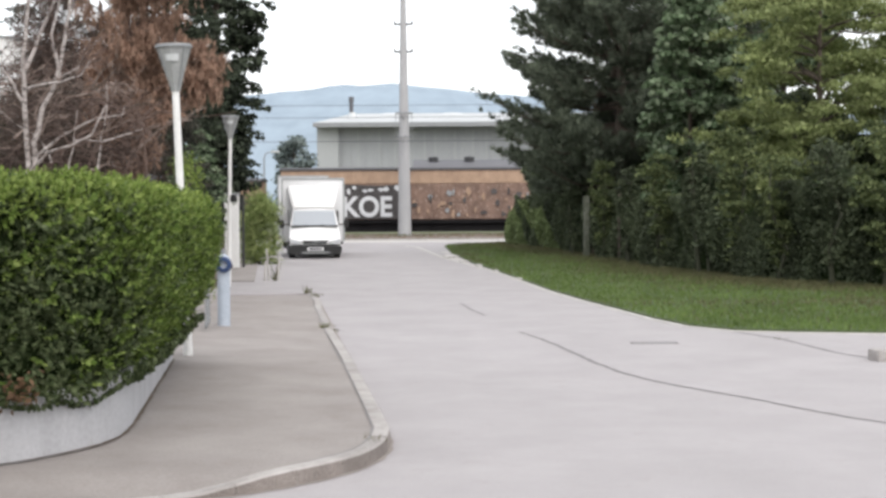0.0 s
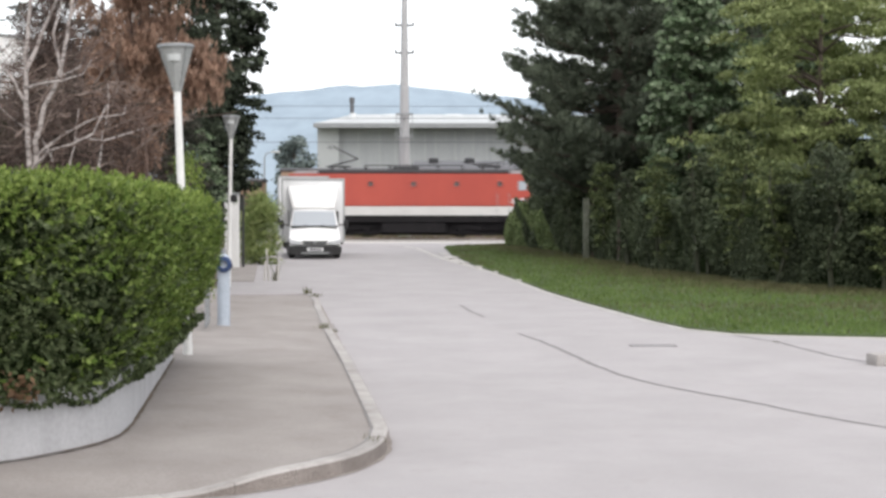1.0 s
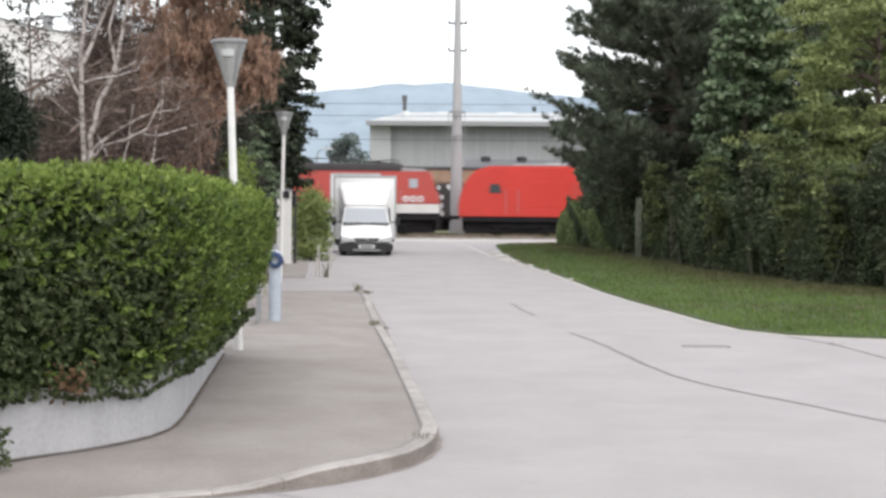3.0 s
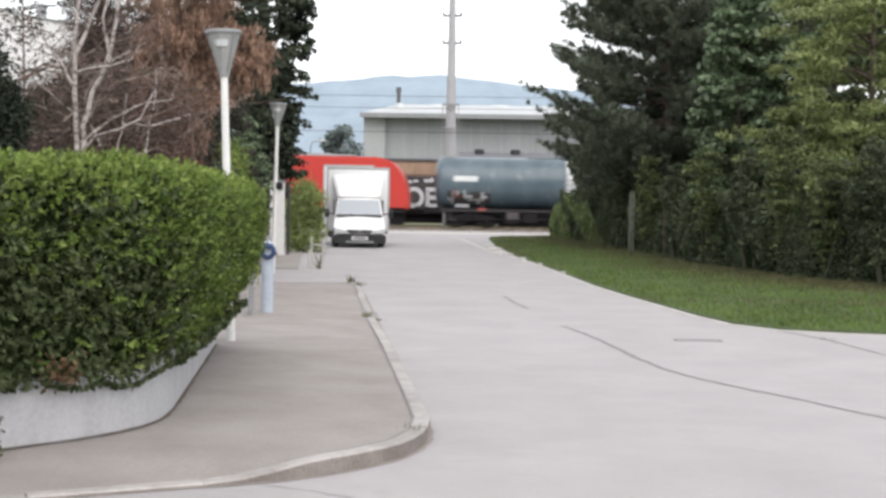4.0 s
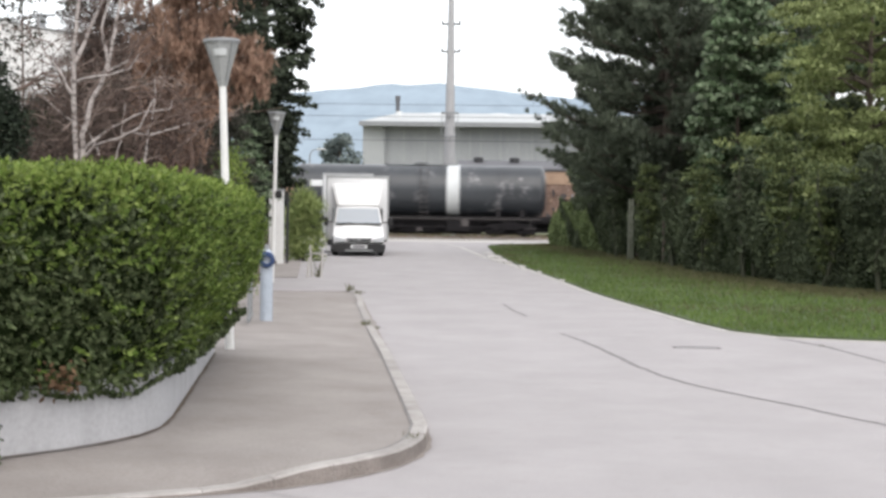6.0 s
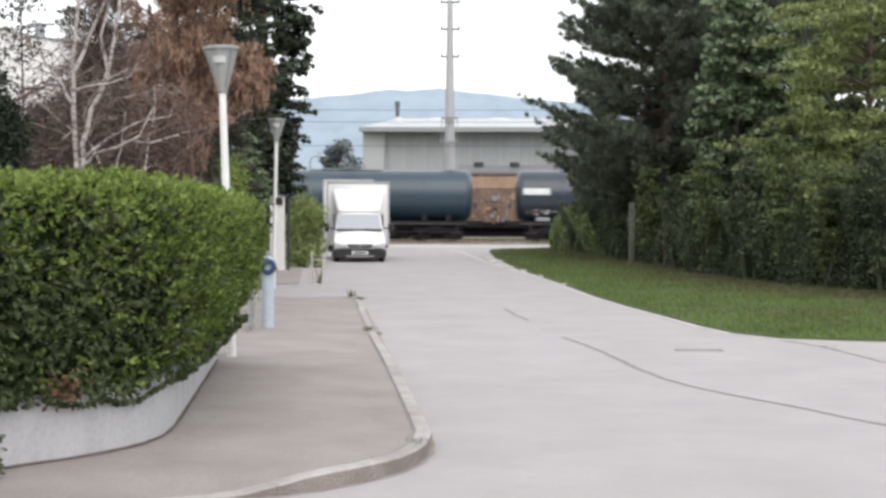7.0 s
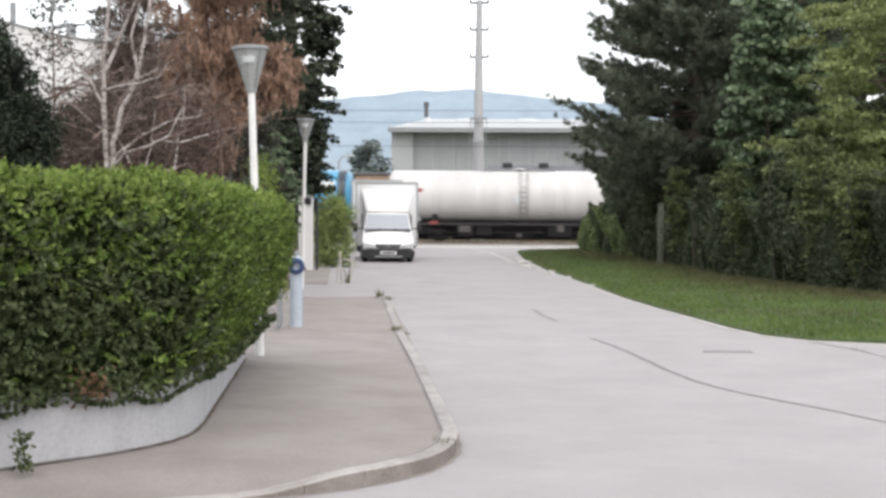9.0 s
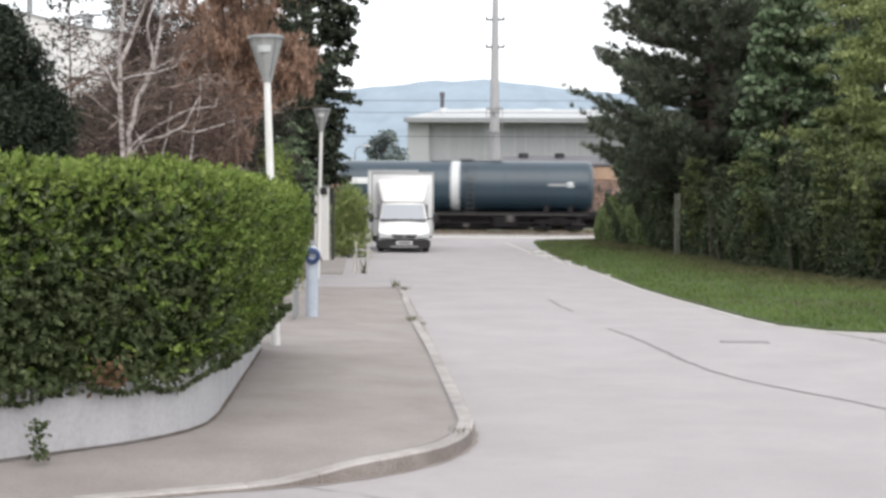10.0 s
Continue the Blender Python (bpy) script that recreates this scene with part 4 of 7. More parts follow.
TRAIN = [
    electric_loco(12.05, 15.7, RED_OLD, "faded red electric locomotive with cream band, pantograph raised", False),
    electric_loco(28.9, 15.8, RED_MID, "red electric locomotive with cream band and dark roof", True),
    electric_loco(45.7, 15.9, RED_MID, "red electric locomotive with cream band and dark roof", True),
    diesel_loco(62.7, 19.1),
    tank_wagon(83.3, 15.05, TANK_GREYBLUE, "weathered grey-blue tank wagon with a white band", [(1.1, 2.5, 2, 14, SIGN_WHITE, "name_plate"), ], [(7.95, 0.75, SIGN_WHITE)], scrawl=[(0.75, 3.1, -58, -18)]),
    tank_wagon(100.7, 15.1, TANK_PETROL, "dark petrol-blue tank wagon with white plates", [(1.7, 3.2, 4, 18, SIGN_WHITE, "name_plate"), (7.8, 8.15, -22, 8, SIGN_WHITE, "data_plate")]),
    tank_wagon(118.2, 14.85, TANK_BLACK, "sooty black tank wagon, patched, with a white band", [(0.35, 0.75, 6, 22, SIGN_WHITE, "name_plate"), (1.1, 2.6, 6, 20, SIGN_WHITE, "name_plate")], [(9.4, 0.75, SIGN_WHITE)], scrawl=[(0.6, 2.9, -56, -10)]),
    tank_wagon(135.4, 14.9, TANK_PETROL, "dark petrol-blue tank wagon with white plates", [(1.7, 3.2, 4, 18, SIGN_WHITE, "name_plate"), (7.8, 8.15, -22, 8, SIGN_WHITE, "data_plate")]),
    tank_wagon(152.8, 14.95, TANK_NAVY, "dark navy tank wagon with white plates and red frame sign", [(0.45, 2.0, 2, 16, SIGN_WHITE, "name_plate"), (7.85, 8.2, -22, 8, SIGN_WHITE, "data_plate")], scrawl=[(0.5, 2.3, -50, -30)]),
    tank_wagon(170.1, 14.65, TANK_BLUE, "sky-blue tank wagon with pale blue panels", [(5.6, 6.5, -24, 14, PALE_BLUE, "data_plate"), (12.3, 13.7, 4, 34, SIGN_WHITE, "name_plate")], [(14.1, 0.5, TANK_NAVY)], scrawl=[(0.5, 3.2, -66, -44), (4.0, 6.2, -64, -46)]),
    tank_wagon(186.85, 15.35, TANK_WHITE, "grubby white tank wagon with pink lettering bars", [(0.6, 2.1, 8, 16, SIGN_RED, "name_plate"), (7.4, 7.75, -20, 4, SIGN_WHITE, "data_plate")]),
    tank_wagon(204.6, 15.0, TANK_PETROL, "dark petrol-blue tank wagon with a white band", [(0.5, 2.1, 4, 18, SIGN_WHITE, "name_plate"), (12.3, 13.6, 0, 6, SIGN_GREY, "data_plate"), (13.4, 13.75, -2, 10, SIGN_WHITE, "data_plate")], [(6.9, 0.5, SIGN_WHITE)]),
]


# ---- parked covered wagons on the far track ----
def text_mesh(words, size, depth, material, stretch=1.0):
    c = bpy.data.curves.new("lettering", "FONT")
    c.body, c.size, c.extrude, c.align_x = words, size, depth, "LEFT"
    c.offset = size * 0.03
    ob = bpy.data.objects.new("lettering", c)
    me = bpy.data.meshes.new_from_object(ob)
    bpy.data.objects.remove(ob)
    me.transform(Matrix.Diagonal((stretch, 1, 1, 1)))
    me.materials.clear()
    me.materials.append(material)
    return me


def covered_wagon(x, length, height, label, graffiti):
    w = thing("covered_wagon", label, "freight wagon", pose(x, FAR_TRACK, RAIL_TOP), "parked freight wagons")
    L, hw, lo = length, 1.4, 0.95
    shoulder = height - 0.95
    bm = bmesh.new()
    box(bm, 0, L, -hw, hw, lo, shoulder, 0.02)
    part("lower_body", bm, WAGON_BROWN, w, "rusty brown board side covered in graffiti")
    bm = bmesh.new()
    box(bm, 0.02, L - 0.02, -hw - 0.03, hw + 0.03, shoulder + 0.003, height - 0.1, 0.03)
    part("upper_body", bm, WAGON_TAN, w, "bleached tan upper side")
    bm = bmesh.new()
    prism(bm, [(-hw - 0.1, height - 0.1), (hw + 0.1, height - 0.1), (hw + 0.06, height), (0.6, height + 0.12), (-0.6, height + 0.12), (-hw - 0.06, height)], "x", -0.06, L + 0.06)
    part("roof", bm, ROOF_DARK, w)
    k = int(L / 1.35)
    for i in range(k + 1):
        xx = 0.06 + (L - 0.12) * i / k
        bm = bmesh.new()
        box(bm, xx - 0.045, xx + 0.045, -hw - 0.075, -hw, lo + 0.02, shoulder - 0.01)
        part("side_post", bm, WAGON_BROWN, w)
    bm = bmesh.new()
    box(bm, 0, L, -1.3, 1.3, 0.72, lo - 0.002)
    # dark fill added for the shade beneath the parked wagon
    box(bm, 0.6, L - 0.6, -0.9, 0.9, 0.15, 0.75)
    part("underframe", bm, BOGIE, w)
    bogie(w, 2.3)
    bogie(w, L - 2.3)
    buffers(w, 0, -1)
    buffers(w, L, 1)
    if graffiti:
        bm = bmesh.new()
        gx = graffiti
        prism(bm, [(gx - 0.5, lo + 0.05), (gx + 4.0, lo + 0.02), (gx + 4.15, lo + 0.9), (gx + 3.8, shoulder - 0.05), (gx + 2.2, shoulder - 0.12), (gx + 0.2, shoulder - 0.03), (gx - 0.6, lo + 1.2)], "y", -hw - 0.081, -hw - 0.002)
        part("graffiti_ground", bm, GRAFFITI_DARK, w, "black sprayed ground behind white letters")
        g = new("graffiti", text_mesh("KOE", 1.75, 0.006, GRAFFITI, 0.92))
        g.parent = w
        g.matrix_basis = pose(graffiti, -hw - 0.09, lo + 0.22, 90)
        tagged(g, "white block graffiti letters with black outline")
        g = new("graffiti_outline", text_mesh("KOE", 1.75, 0.003, GRAFFITI_DARK, 0.92))
        g.parent = w
        g.matrix_basis = pose(graffiti + 0.07, -hw - 0.082, lo + 0.15, 90)
        rnd = random.Random(8)

        def blot(x, z, rx, rz, material, proud, label):
            ring = [(x + rx * rnd.uniform(0.55, 1.1) * math.cos(q), z + rz * rnd.uniform(0.55, 1.1) * math.sin(q)) for q in [2 * math.pi * k / 9 for k in range(9)]]
            b = bmesh.new()
            prism(b, ring, "y", -hw - proud, -hw - 0.07)
            part("graffiti_blot", b, material, w, label)
        # sprayed over the letters
        for i in range(11):
            blot(graffiti + 0.1 + i * 0.34, shoulder - 0.36 + rnd.uniform(-0.14, 0.14), rnd.uniform(0.12, 0.24), rnd.uniform(0.1, 0.2), GRAFFITI if i % 3 else GRAFFITI_DARK, 0.084 + 0.001 * i, "rounded white graffiti blot")
        # faded scrawl over the rest of the side
        for i in range(46):
            m = rnd.choice((GRAFFITI_DARK, WAGON_TAN, WAGON_TAN, FRAME_GREY, SIGN_GREY, WAGON_BROWN, WAGON_BROWN))
            blot(graffiti + 4.4 + rnd.uniform(0, 7.5), lo + rnd.uniform(0.25, 1.75), rnd.uniform(0.06, 0.26), rnd.uniform(0.08, 0.34), m, 0.079 + 0.0008 * i, "faded graffiti blot")
    return w


covered_wagon(-10.3, 19.5, 4.15, "parked covered wagon, rusty brown with graffiti", 3.9)
covered_wagon(-30.5, 19.0, 3.5, "parked lower covered wagon, faded brown", 0)

# ---- things by the track ----
def power_pole():
    y = 86.8
    x = (716 - 784) / 2486.6 * y
    p = thing("power_pole", "tall grey concrete power pole with steel crossarms", "pole", pose(x, y, -0.2))
    bm = bmesh.new()
    rod(bm, (0, 0, -0.1), (0, 0, 14.9), 0.42, 0.17, 20)
    part("shaft", bm, CONCRETE, p)
    for z, w in ((14.75, 1.15), (13.1, 1.15), (11.42, 1.15)):
        bm = bmesh.new()
        box(bm, -w / 2, w / 2, -0.09, 0.09, z - 0.05, z + 0.05)
        for s in (-1, 1):
            rod(bm, (s * w * 0.47, 0, z + 0.04), (s * w * 0.47, 0, z + 0.22), 0.06, 0.04, 8)
        part("crossarm", bm, DARK_METAL, p)
    for z in (6.2, 7.65):
        bm = bmesh.new()
        for s in (-1, 1):
            box(bm, -0.52, 0.52, s * 0.43 - 0.03, s * 0.43 + 0.03, z - 0.035, z + 0.035)
            box(bm, s * 0.49 - 0.03, s * 0.49 + 0.03, -0.40, 0.40, z - 0.035, z + 0.035)
        part("cage_ring", bm, GREY_METAL, p)
    for sx in (-0.49, 0.49):
        for sy in (-0.43, 0.43):
            bm = bmesh.new()
            rod(bm, (sx, sy, 6.2), (sx, sy, 7.65), 0.014, n=6)
            part("cage_post", bm, GREY_METAL, p)
    return p


pole = power_pole()
copy_thing(pole, pose(-31.6, 98.0, -0.2))


def overhead_line(y, wires, pole_y):
    o = thing("overhead_line", "thin dark overhead wires along the track", "overhead line", pose(0, y, 0))
    px = (716 - 784) / 2486.6 * 86.8
    for z, sag in wires:
        bm = bmesh.new()
        tube(bm, [(x, 0, z + sag * math.sin((x - px) / 38.0) ** 2) for x in range(-180, 181, 12)], [0.014] * 31, 5)
        part("wire", bm, DARK_METAL, o)
        bm = bmesh.new()
        rod(bm, (px, 0, z), (px, pole_y - y, z + 0.1), 0.03, n=6)
        part("bracket", bm, DARK_METAL, o)


overhead_line(NEAR_TRACK, ((5.55, 0.0), (6.95, 0.25)), 86.5)
overhead_line(FAR_TRACK, ((8.2, 0.25),), 87.1)


def hall():
    y = 130.0
    s = y / 2486.6

    def X(px):
        return (px - 784) * s
    h = thing("industrial_hall", "long grey industrial hall with a pale low roof", "building", pose(0, y, 0), kind="")
    eave = (370 - 226) * s + 1.62
    x0, x1, xr = X(562), X(600), X(1180)
    bm = bmesh.new()
    box(bm, x1, xr, 0.6, 30, -0.5, eave)
    part("wall", bm, HALL_WALL, h, "grey ribbed cladding")
    bm = bmesh.new()
    box(bm, x0, x1, 0.0, 29.8, -0.5, eave - 0.003)
    part("end_bay", bm, HALL_PALE, h, "paler end bay")
    bm = bmesh.new()
    prism(bm, [(-1.3, eave), (-1.3, eave + 0.28), (14.5, eave + 2.15), (31, eave + 0.28), (31, eave)], "x", x0 - 0.2, xr + 1)
    for q in bm.verts:
        if q.co.x < x0 and q.co.z > eave + 1.0:
            q.co.x += 2.6
    part("roof", bm, HALL_ROOF, h)
    bm = bmesh.new()
    box(bm, x0 - 0.25, xr + 1, -1.42, -1.3, eave - 0.12, eave + 0.30)
    part("gutter", bm, GREY_METAL, h)
    for px in (634, 672, 700, 752, 771, 806, 838, 862, 900, 940):
        bm = bmesh.new()
        box(bm, X(px) - 0.09, X(px) + 0.09, 0.48, 0.6, -0.1, eave - 0.3)
        part("pilaster", bm, HALL_PALE, h)
    for k in range(40):
        bm = bmesh.new()
        xx = x1 + 0.35 + k * 0.72
        box(bm, xx, xx + 0.09, 0.53, 0.6, 0.2, eave - 0.25)
        part("rib", bm, HALL_WALL, h)
    for px in (686, 803):
        bm = bmesh.new()
        lathe(bm, [(0, 0.8), (0.14, 0.76), (0.24, 0.5), (0.28, 0.0)], 14, "z", (X(px), 11.5, eave + 1.72))
        bmesh.ops.scale(bm, vec=(1.55, 1.0, 1.0), verts=bm.verts, space=Matrix.Translation((-X(px), 0, 0)))
        part("skylight", bm, SIGN_WHITE, h, "white domed skylight")
    bm = bmesh.new()
    rod(bm, (X(616), 6.0, eave + 0.8), (X(616), 6.0, eave + 3.1), 0.19, n=12)
    rod(bm, (X(616), 6.0, eave + 2.7), (X(616), 6.0, eave + 3.2), 0.25, n=12)
    c = part("flue", bm, SHED_ROOF, h, "dark flue pipe")
    bm = bmesh.new()
    rod(bm, (X(618), 6.0, eave + 0.7), (X(618), 6.0, eave + 1.7), 0.55, 0.3, 12)
    part("flue_base", bm, SIGN_WHITE, c)
    # lower shed in front
    s2 = 112.0 / 2486.6
    sh = thing("shed", "low grey shed with two dark roof vents", "building", pose(0, 112.0, 0))
    xa, xb = (735 - 784) * s2, (1010 - 784) * s2
    top = (370 - 283) * s2 + 1.62
    bm = bmesh.new()
    box(bm, xa, xb, 0, 8, -0.5, top - 1.05)
    part("wall", bm, HALL_WALL, sh)
    bm = bmesh.new()
    prism(bm, [(-0.3, top - 1.05), (-0.3, top - 0.95), (3.5, top), (8.3, top - 0.95), (8.3, top - 1.05)], "x", xa - 0.2, xb + 0.2)
    part("roof", bm, SHED_ROOF, sh)
    for px in (767, 832):
        bm = bmesh.new()
        xx = (px - 784) * s2
        rod(bm, (xx, 3.0, top - 0.2), (xx, 3.0, top + 0.12), 0.4, n=12)
        rod(bm, (xx, 3.0, top + 0.10), (xx, 3.0, top + 0.22), 0.48, 0.35, 12)
        part("roof_vent", bm, DARK_METAL, sh)


hall()


# ---- delivery vans ----
def delivery_van(m, label, box_top=2.70):
    v = thing("delivery_van", label, "van", m, "parked vans")
    # cab: x sideways, y backward from the bumper, z up
    bm = bmesh.new()
    rows = [(0.12, 0.24, 0.80), (0.02, 0.42, 0.82), (0.03, 0.58, 0.82), (0.16, 0.70, 0.82), (0.55, 0.90, 0.81), (0.78, 1.02, 0.80), (1.12, 1.56, 0.70), (1.32, 1.68, 0.67), (1.60, 1.74, 0.66), (2.00, 1.76, 0.66)]
    rings = []
    for y, z, hw in rows:
        # a crowned bonnet and roof: five points across
        rings.append([bm.verts.new((hw * u, y + 0.10 * u * u * (1 if z < 1.1 else 0.4), z - 0.035 * u * u)) for u in (-1.0, -0.6, 0.0, 0.6, 1.0)])
    for a, b in zip(rings, rings[1:]):
        for k in range(4):
            bm.faces.new((a[k], a[k + 1], b[k + 1], b[k]))
    for e in (0, -1):
        foot = [r[e] for r in rings]
        back = bm.verts.new((foot[0].co.x, 2.0, 0.24))
        bm.faces.new(foot + [back] if e == 0 else list(reversed(foot + [back])))
    cab = part("cab", bm, VAN_WHITE, v)
    bm = bmesh.new()
    prism(bm, [(0.790, 1.045), (1.100, 1.535), (1.130, 1.53), (0.83, 1.04)], "x", -0.73, 0.73)
    for q in bm.verts:
        if q.co.z > 1.3:
            q.co.x *= 0.90
    bmesh.ops.translate(bm, vec=(0, -0.02, 0.015), verts=bm.verts)
    ws = part("windscreen", bm, GLASS, cab)
    bm = bmesh.new()
    prism(bm, [(0.755, 1.012), (0.80, 1.062), (0.83, 1.05), (0.80, 1.0)], "x", -0.76, 0.76)
    bmesh.ops.translate(bm, vec=(0, -0.02, 0.012), verts=bm.verts)
    part("cowl", bm, BLACK_PLASTIC, ws)
    for s in (-0.32, 0.22):
        bm = bmesh.new()
        rod(bm, (s, 0.775, 1.07), (s + 0.42, 0.90, 1.16), 0.012, n=6)
        part("wiper", bm, BLACK_PLASTIC, ws)
    bm = bmesh.new()
    prism(bm, [(-0.85, 0.20), (-0.80, 0.13), (0.80, 0.13), (0.85, 0.20), (0.85, 0.40), (0.62, 0.44), (-0.62, 0.44), (-0.85, 0.40)], "y", -0.07, 0.3)
    bmesh.ops.bevel(bm, geom=list(bm.edges), offset=0.03, segments=2, affect="EDGES")
    bu = part("bumper", bm, BLACK_PLASTIC, v, "black plastic bumper")
    bm = bmesh.new()
    box(bm, -0.45, 0.45, -0.082, -0.06, 0.17, 0.22)
    part("air_slot", bm, GREY_METAL, bu)
    bm = bmesh.new()
    prism(bm, [(-0.43, 0.585), (0.43, 0.585), (0.34, 0.475), (-0.34, 0.475)], "y", -0.025, 0.1)
    g = part("grille", bm, BLACK_PLASTIC, v)
    for k in range(2):
        bm = bmesh.new()
        box(bm, -0.36, 0.36, -0.038, -0.02, 0.505 + k * 0.04, 0.515 + k * 0.04)
        part("bar", bm, GREY_METAL, g)
    bm = bmesh.new()
    lathe(bm, [(-0.05, 0.0), (-0.05, 0.055), (-0.02, 0.06), (-0.02, 0.0)], 16, "y", (0, 0.0, 0.545))
    part("badge", bm, GREY_METAL, g)
    for s in (-1, 1):
        bm = bmesh.new()
        prism(bm, [(s * 0.45, 0.47), (s * 0.78, 0.48), (s * 0.825, 0.64), (s * 0.70, 0.61), (s * 0.46, 0.56)], "y", -0.01, 0.16)
        part("headlight", bm, HEADLIGHT, v)
        bm = bmesh.new()
        rod(bm, (s * 0.78, 1.02, 1.08), (s * 0.99, 1.0, 1.1), 0.02, n=6)
        box(bm, s * 1.05 - 0.075, s * 1.05 + 0.075, 0.95, 1.05, 0.97, 1.25, 0.03, 2)
        part("wing_mirror", bm, BLACK_PLASTIC, v)
        bm = bmesh.new()
        prism(bm, [(1.02, 1.10), (1.28, 1.54), (1.9, 1.58), (1.9, 1.10)], "x", s * 0.805 - 0.04, s * 0.805 + 0.012)
        part("side_window", bm, DARK_GLASS, v)
        for y in (0.95, 4.5):
            bm = bmesh.new()
            lathe(bm, [(-0.11, 0.0), (-0.11, 0.18), (-0.1, 0.30), (-0.08, 0.335), (0.08, 0.335), (0.1, 0.30), (0.11, 0.18), (0.11, 0.0)], 24, "x", (s * 0.74, y, 0.335))
            wh = part("wheel", bm, RUBBER, v)
            bm = bmesh.new()
            lathe(bm, [(s * 0.09, 0.0), (s * 0.118, 0.08), (s * 0.115, 0.19), (s * 0.09, 0.2)], 20, "x", (s * 0.74, y, 0.335))
            part("rim", bm, GREY_METAL, wh)
    bm = bmesh.new()
    box(bm, -0.26, 0.26, -0.095, -0.07, 0.26, 0.37)
    pl = part("number_plate", bm, PLATE, bu)
    bm = bmesh.new()
    box(bm, -0.2, 0.2, -0.102, -0.094, 0.29, 0.34)
    part("plate_bar", bm, DARK_METAL, bu)
    # box body with a wind deflector over the cab
    bm = bmesh.new()
    box(bm, -1.035, 1.035, 1.95, 6.1, 0.50, box_top, 0.03, 2)
    bx = part("box_body", bm, BOX_WHITE, v)
    bm = bmesh.new()
    prism(bm, [(1.16, 1.60), (1.34, 2.02), (1.86, 2.40), (1.955, 2.40), (1.955, 1.60)], "x", -0.68, 0.68)
    for q in bm.verts:
        q.co.x *= 1.0 + 0.28 * (q.co.z - 1.60) / 0.8
    bmesh.ops.bevel(bm, geom=list(bm.edges), offset=0.06, segments=3, affect="EDGES")
    part("wind_deflector", bm, VAN_WHITE, v, "smooth white wind deflector over the cab")
    for s in (-1, 1):
        bm = bmesh.new()
        box(bm, s * 1.03 - 0.03, s * 1.03 + 0.03, 1.925, 1.985, 0.50, box_top, 0.008)
        part("corner_trim", bm, HALL_PALE, bx, "grey aluminium corner trim")
    bm = bmesh.new()
    box(bm, -1.06, 1.06, 1.92, 1.97, box_top - 0.05, box_top + 0.014, 0.008)
    part("top_trim", bm, HALL_PALE, bx, "grey aluminium top trim")
    bm = bmesh.new()
    box(bm, -1.0, 1.0, 2.0, 6.05, 0.42, 0.51)
    part("box_floor", bm, DARK_METAL, bx)
    bm = bmesh.new()
    box(bm, -0.8, 0.8, 0.4, 6.0, 0.28, 0.50)
    part("chassis", bm, BLACK_PLASTIC, v)
    return v


delivery_van(pose(-4.12, 45.3, 0, 0, 0, 7.2), "white box delivery van parked at the road side", 2.63)
delivery_van(pose(-5.6, 57.0, 0, 0, 0, 7.2), "white box delivery van parked behind another", 2.98)


# ---- street lamps, posts, gate ----
def street_lamp(x, y, height, lean, label, clamp=False):
    p = thing("street_lamp", label, "street lamp", pose(x, y, 0.0, 0, lean, 0), "street lamps")
    hd = height - 0.48
    bm = bmesh.new()
    rod(bm, (0, 0, -0.05), (0, 0, 1.0), 0.048, 0.048, 16)
    rod(bm, (0, 0, 0.98), (0, 0, hd), 0.043, 0.037, 16)
    part("pole", bm, WHITE_POLE, p)
    bm = bmesh.new()
    lathe(bm, [(hd - 0.02, 0.0), (hd - 0.02, 0.05), (hd + 0.04, 0.06), (hd + 0.42, 0.178), (hd + 0.42, 0.168), (hd + 0.05, 0.045), (hd + 0.05, 0.0)], 8, "z")
    sh = part("shade", bm, LAMP_SHADE, p, "funnel-shaped grey lamp shade", smooth=False)
    bm = bmesh.new()
    lathe(bm, [(hd + 0.42, 0.0), (hd + 0.42, 0.188), (hd + 0.44, 0.19), (hd + 0.455, 0.18), (hd + 0.47, 0.0)], 24, "z")
    part("cap", bm, GREY_METAL, p)
    bm = bmesh.new()
    lathe(bm, [(hd + 0.26, 0.0), (hd + 0.28, 0.07), (hd + 0.345, 0.085), (hd + 0.36, 0.0)], 12, "z", (0, -0.085, 0))
    part("bulb", bm, SIGN_WHITE, sh)
    for k in range(4):
        bm = bmesh.new()
        a = radians(45 + 90 * k)
        rod(bm, (0.06 * math.cos(a), 0.06 * math.sin(a), hd + 0.02), (0.19 * math.cos(a), 0.19 * math.sin(a), hd + 0.43), 0.008, n=6)
        part("stay", bm, GREY_METAL, p)
    if clamp:
        bm = bmesh.new()
        box(bm, 0.02, 0.15, -0.07, 0.07, 1.76, 1.92, 0.03)
        part("clamp_box", bm, BLACK_PLASTIC, p, "small black box clamped to the pole")
    return p


street_lamp(-2.62, 14.4, 3.325, -2.0, "white street lamp with a funnel-shaped head, slightly leaning")
street_lamp(-4.45, 29.1, 3.57, 1.2, "white street lamp with a funnel-shaped head beside a gate", True)

post = thing("standpipe", "pale blue standpipe with a dark blue ring at its head", "standpipe", pose(-2.87, 18.35, 0.1))
bm = bmesh.new()
rod(bm, (0, 0, -0.1), (0, 0, 0.72), 0.082, n=20)
part("pipe", bm, PALE_BLUE, post)
bm = bmesh.new()
lathe(bm, [(0.70, 0.0), (0.70, 0.088), (0.86, 0.088), (0.90, 0.07), (0.93, 0.035), (0.93, 0.0)], 20, "z")
part("head", bm, PALE_BLUE, post)
bm = bmesh.new()
lathe(bm, [(-0.14, 0.05), (-0.14, 0.092), (-0.115, 0.108), (-0.08, 0.092), (-0.08, 0.05), (-0.14, 0.05)], 24, "y", (0.02, 0, 0.80))
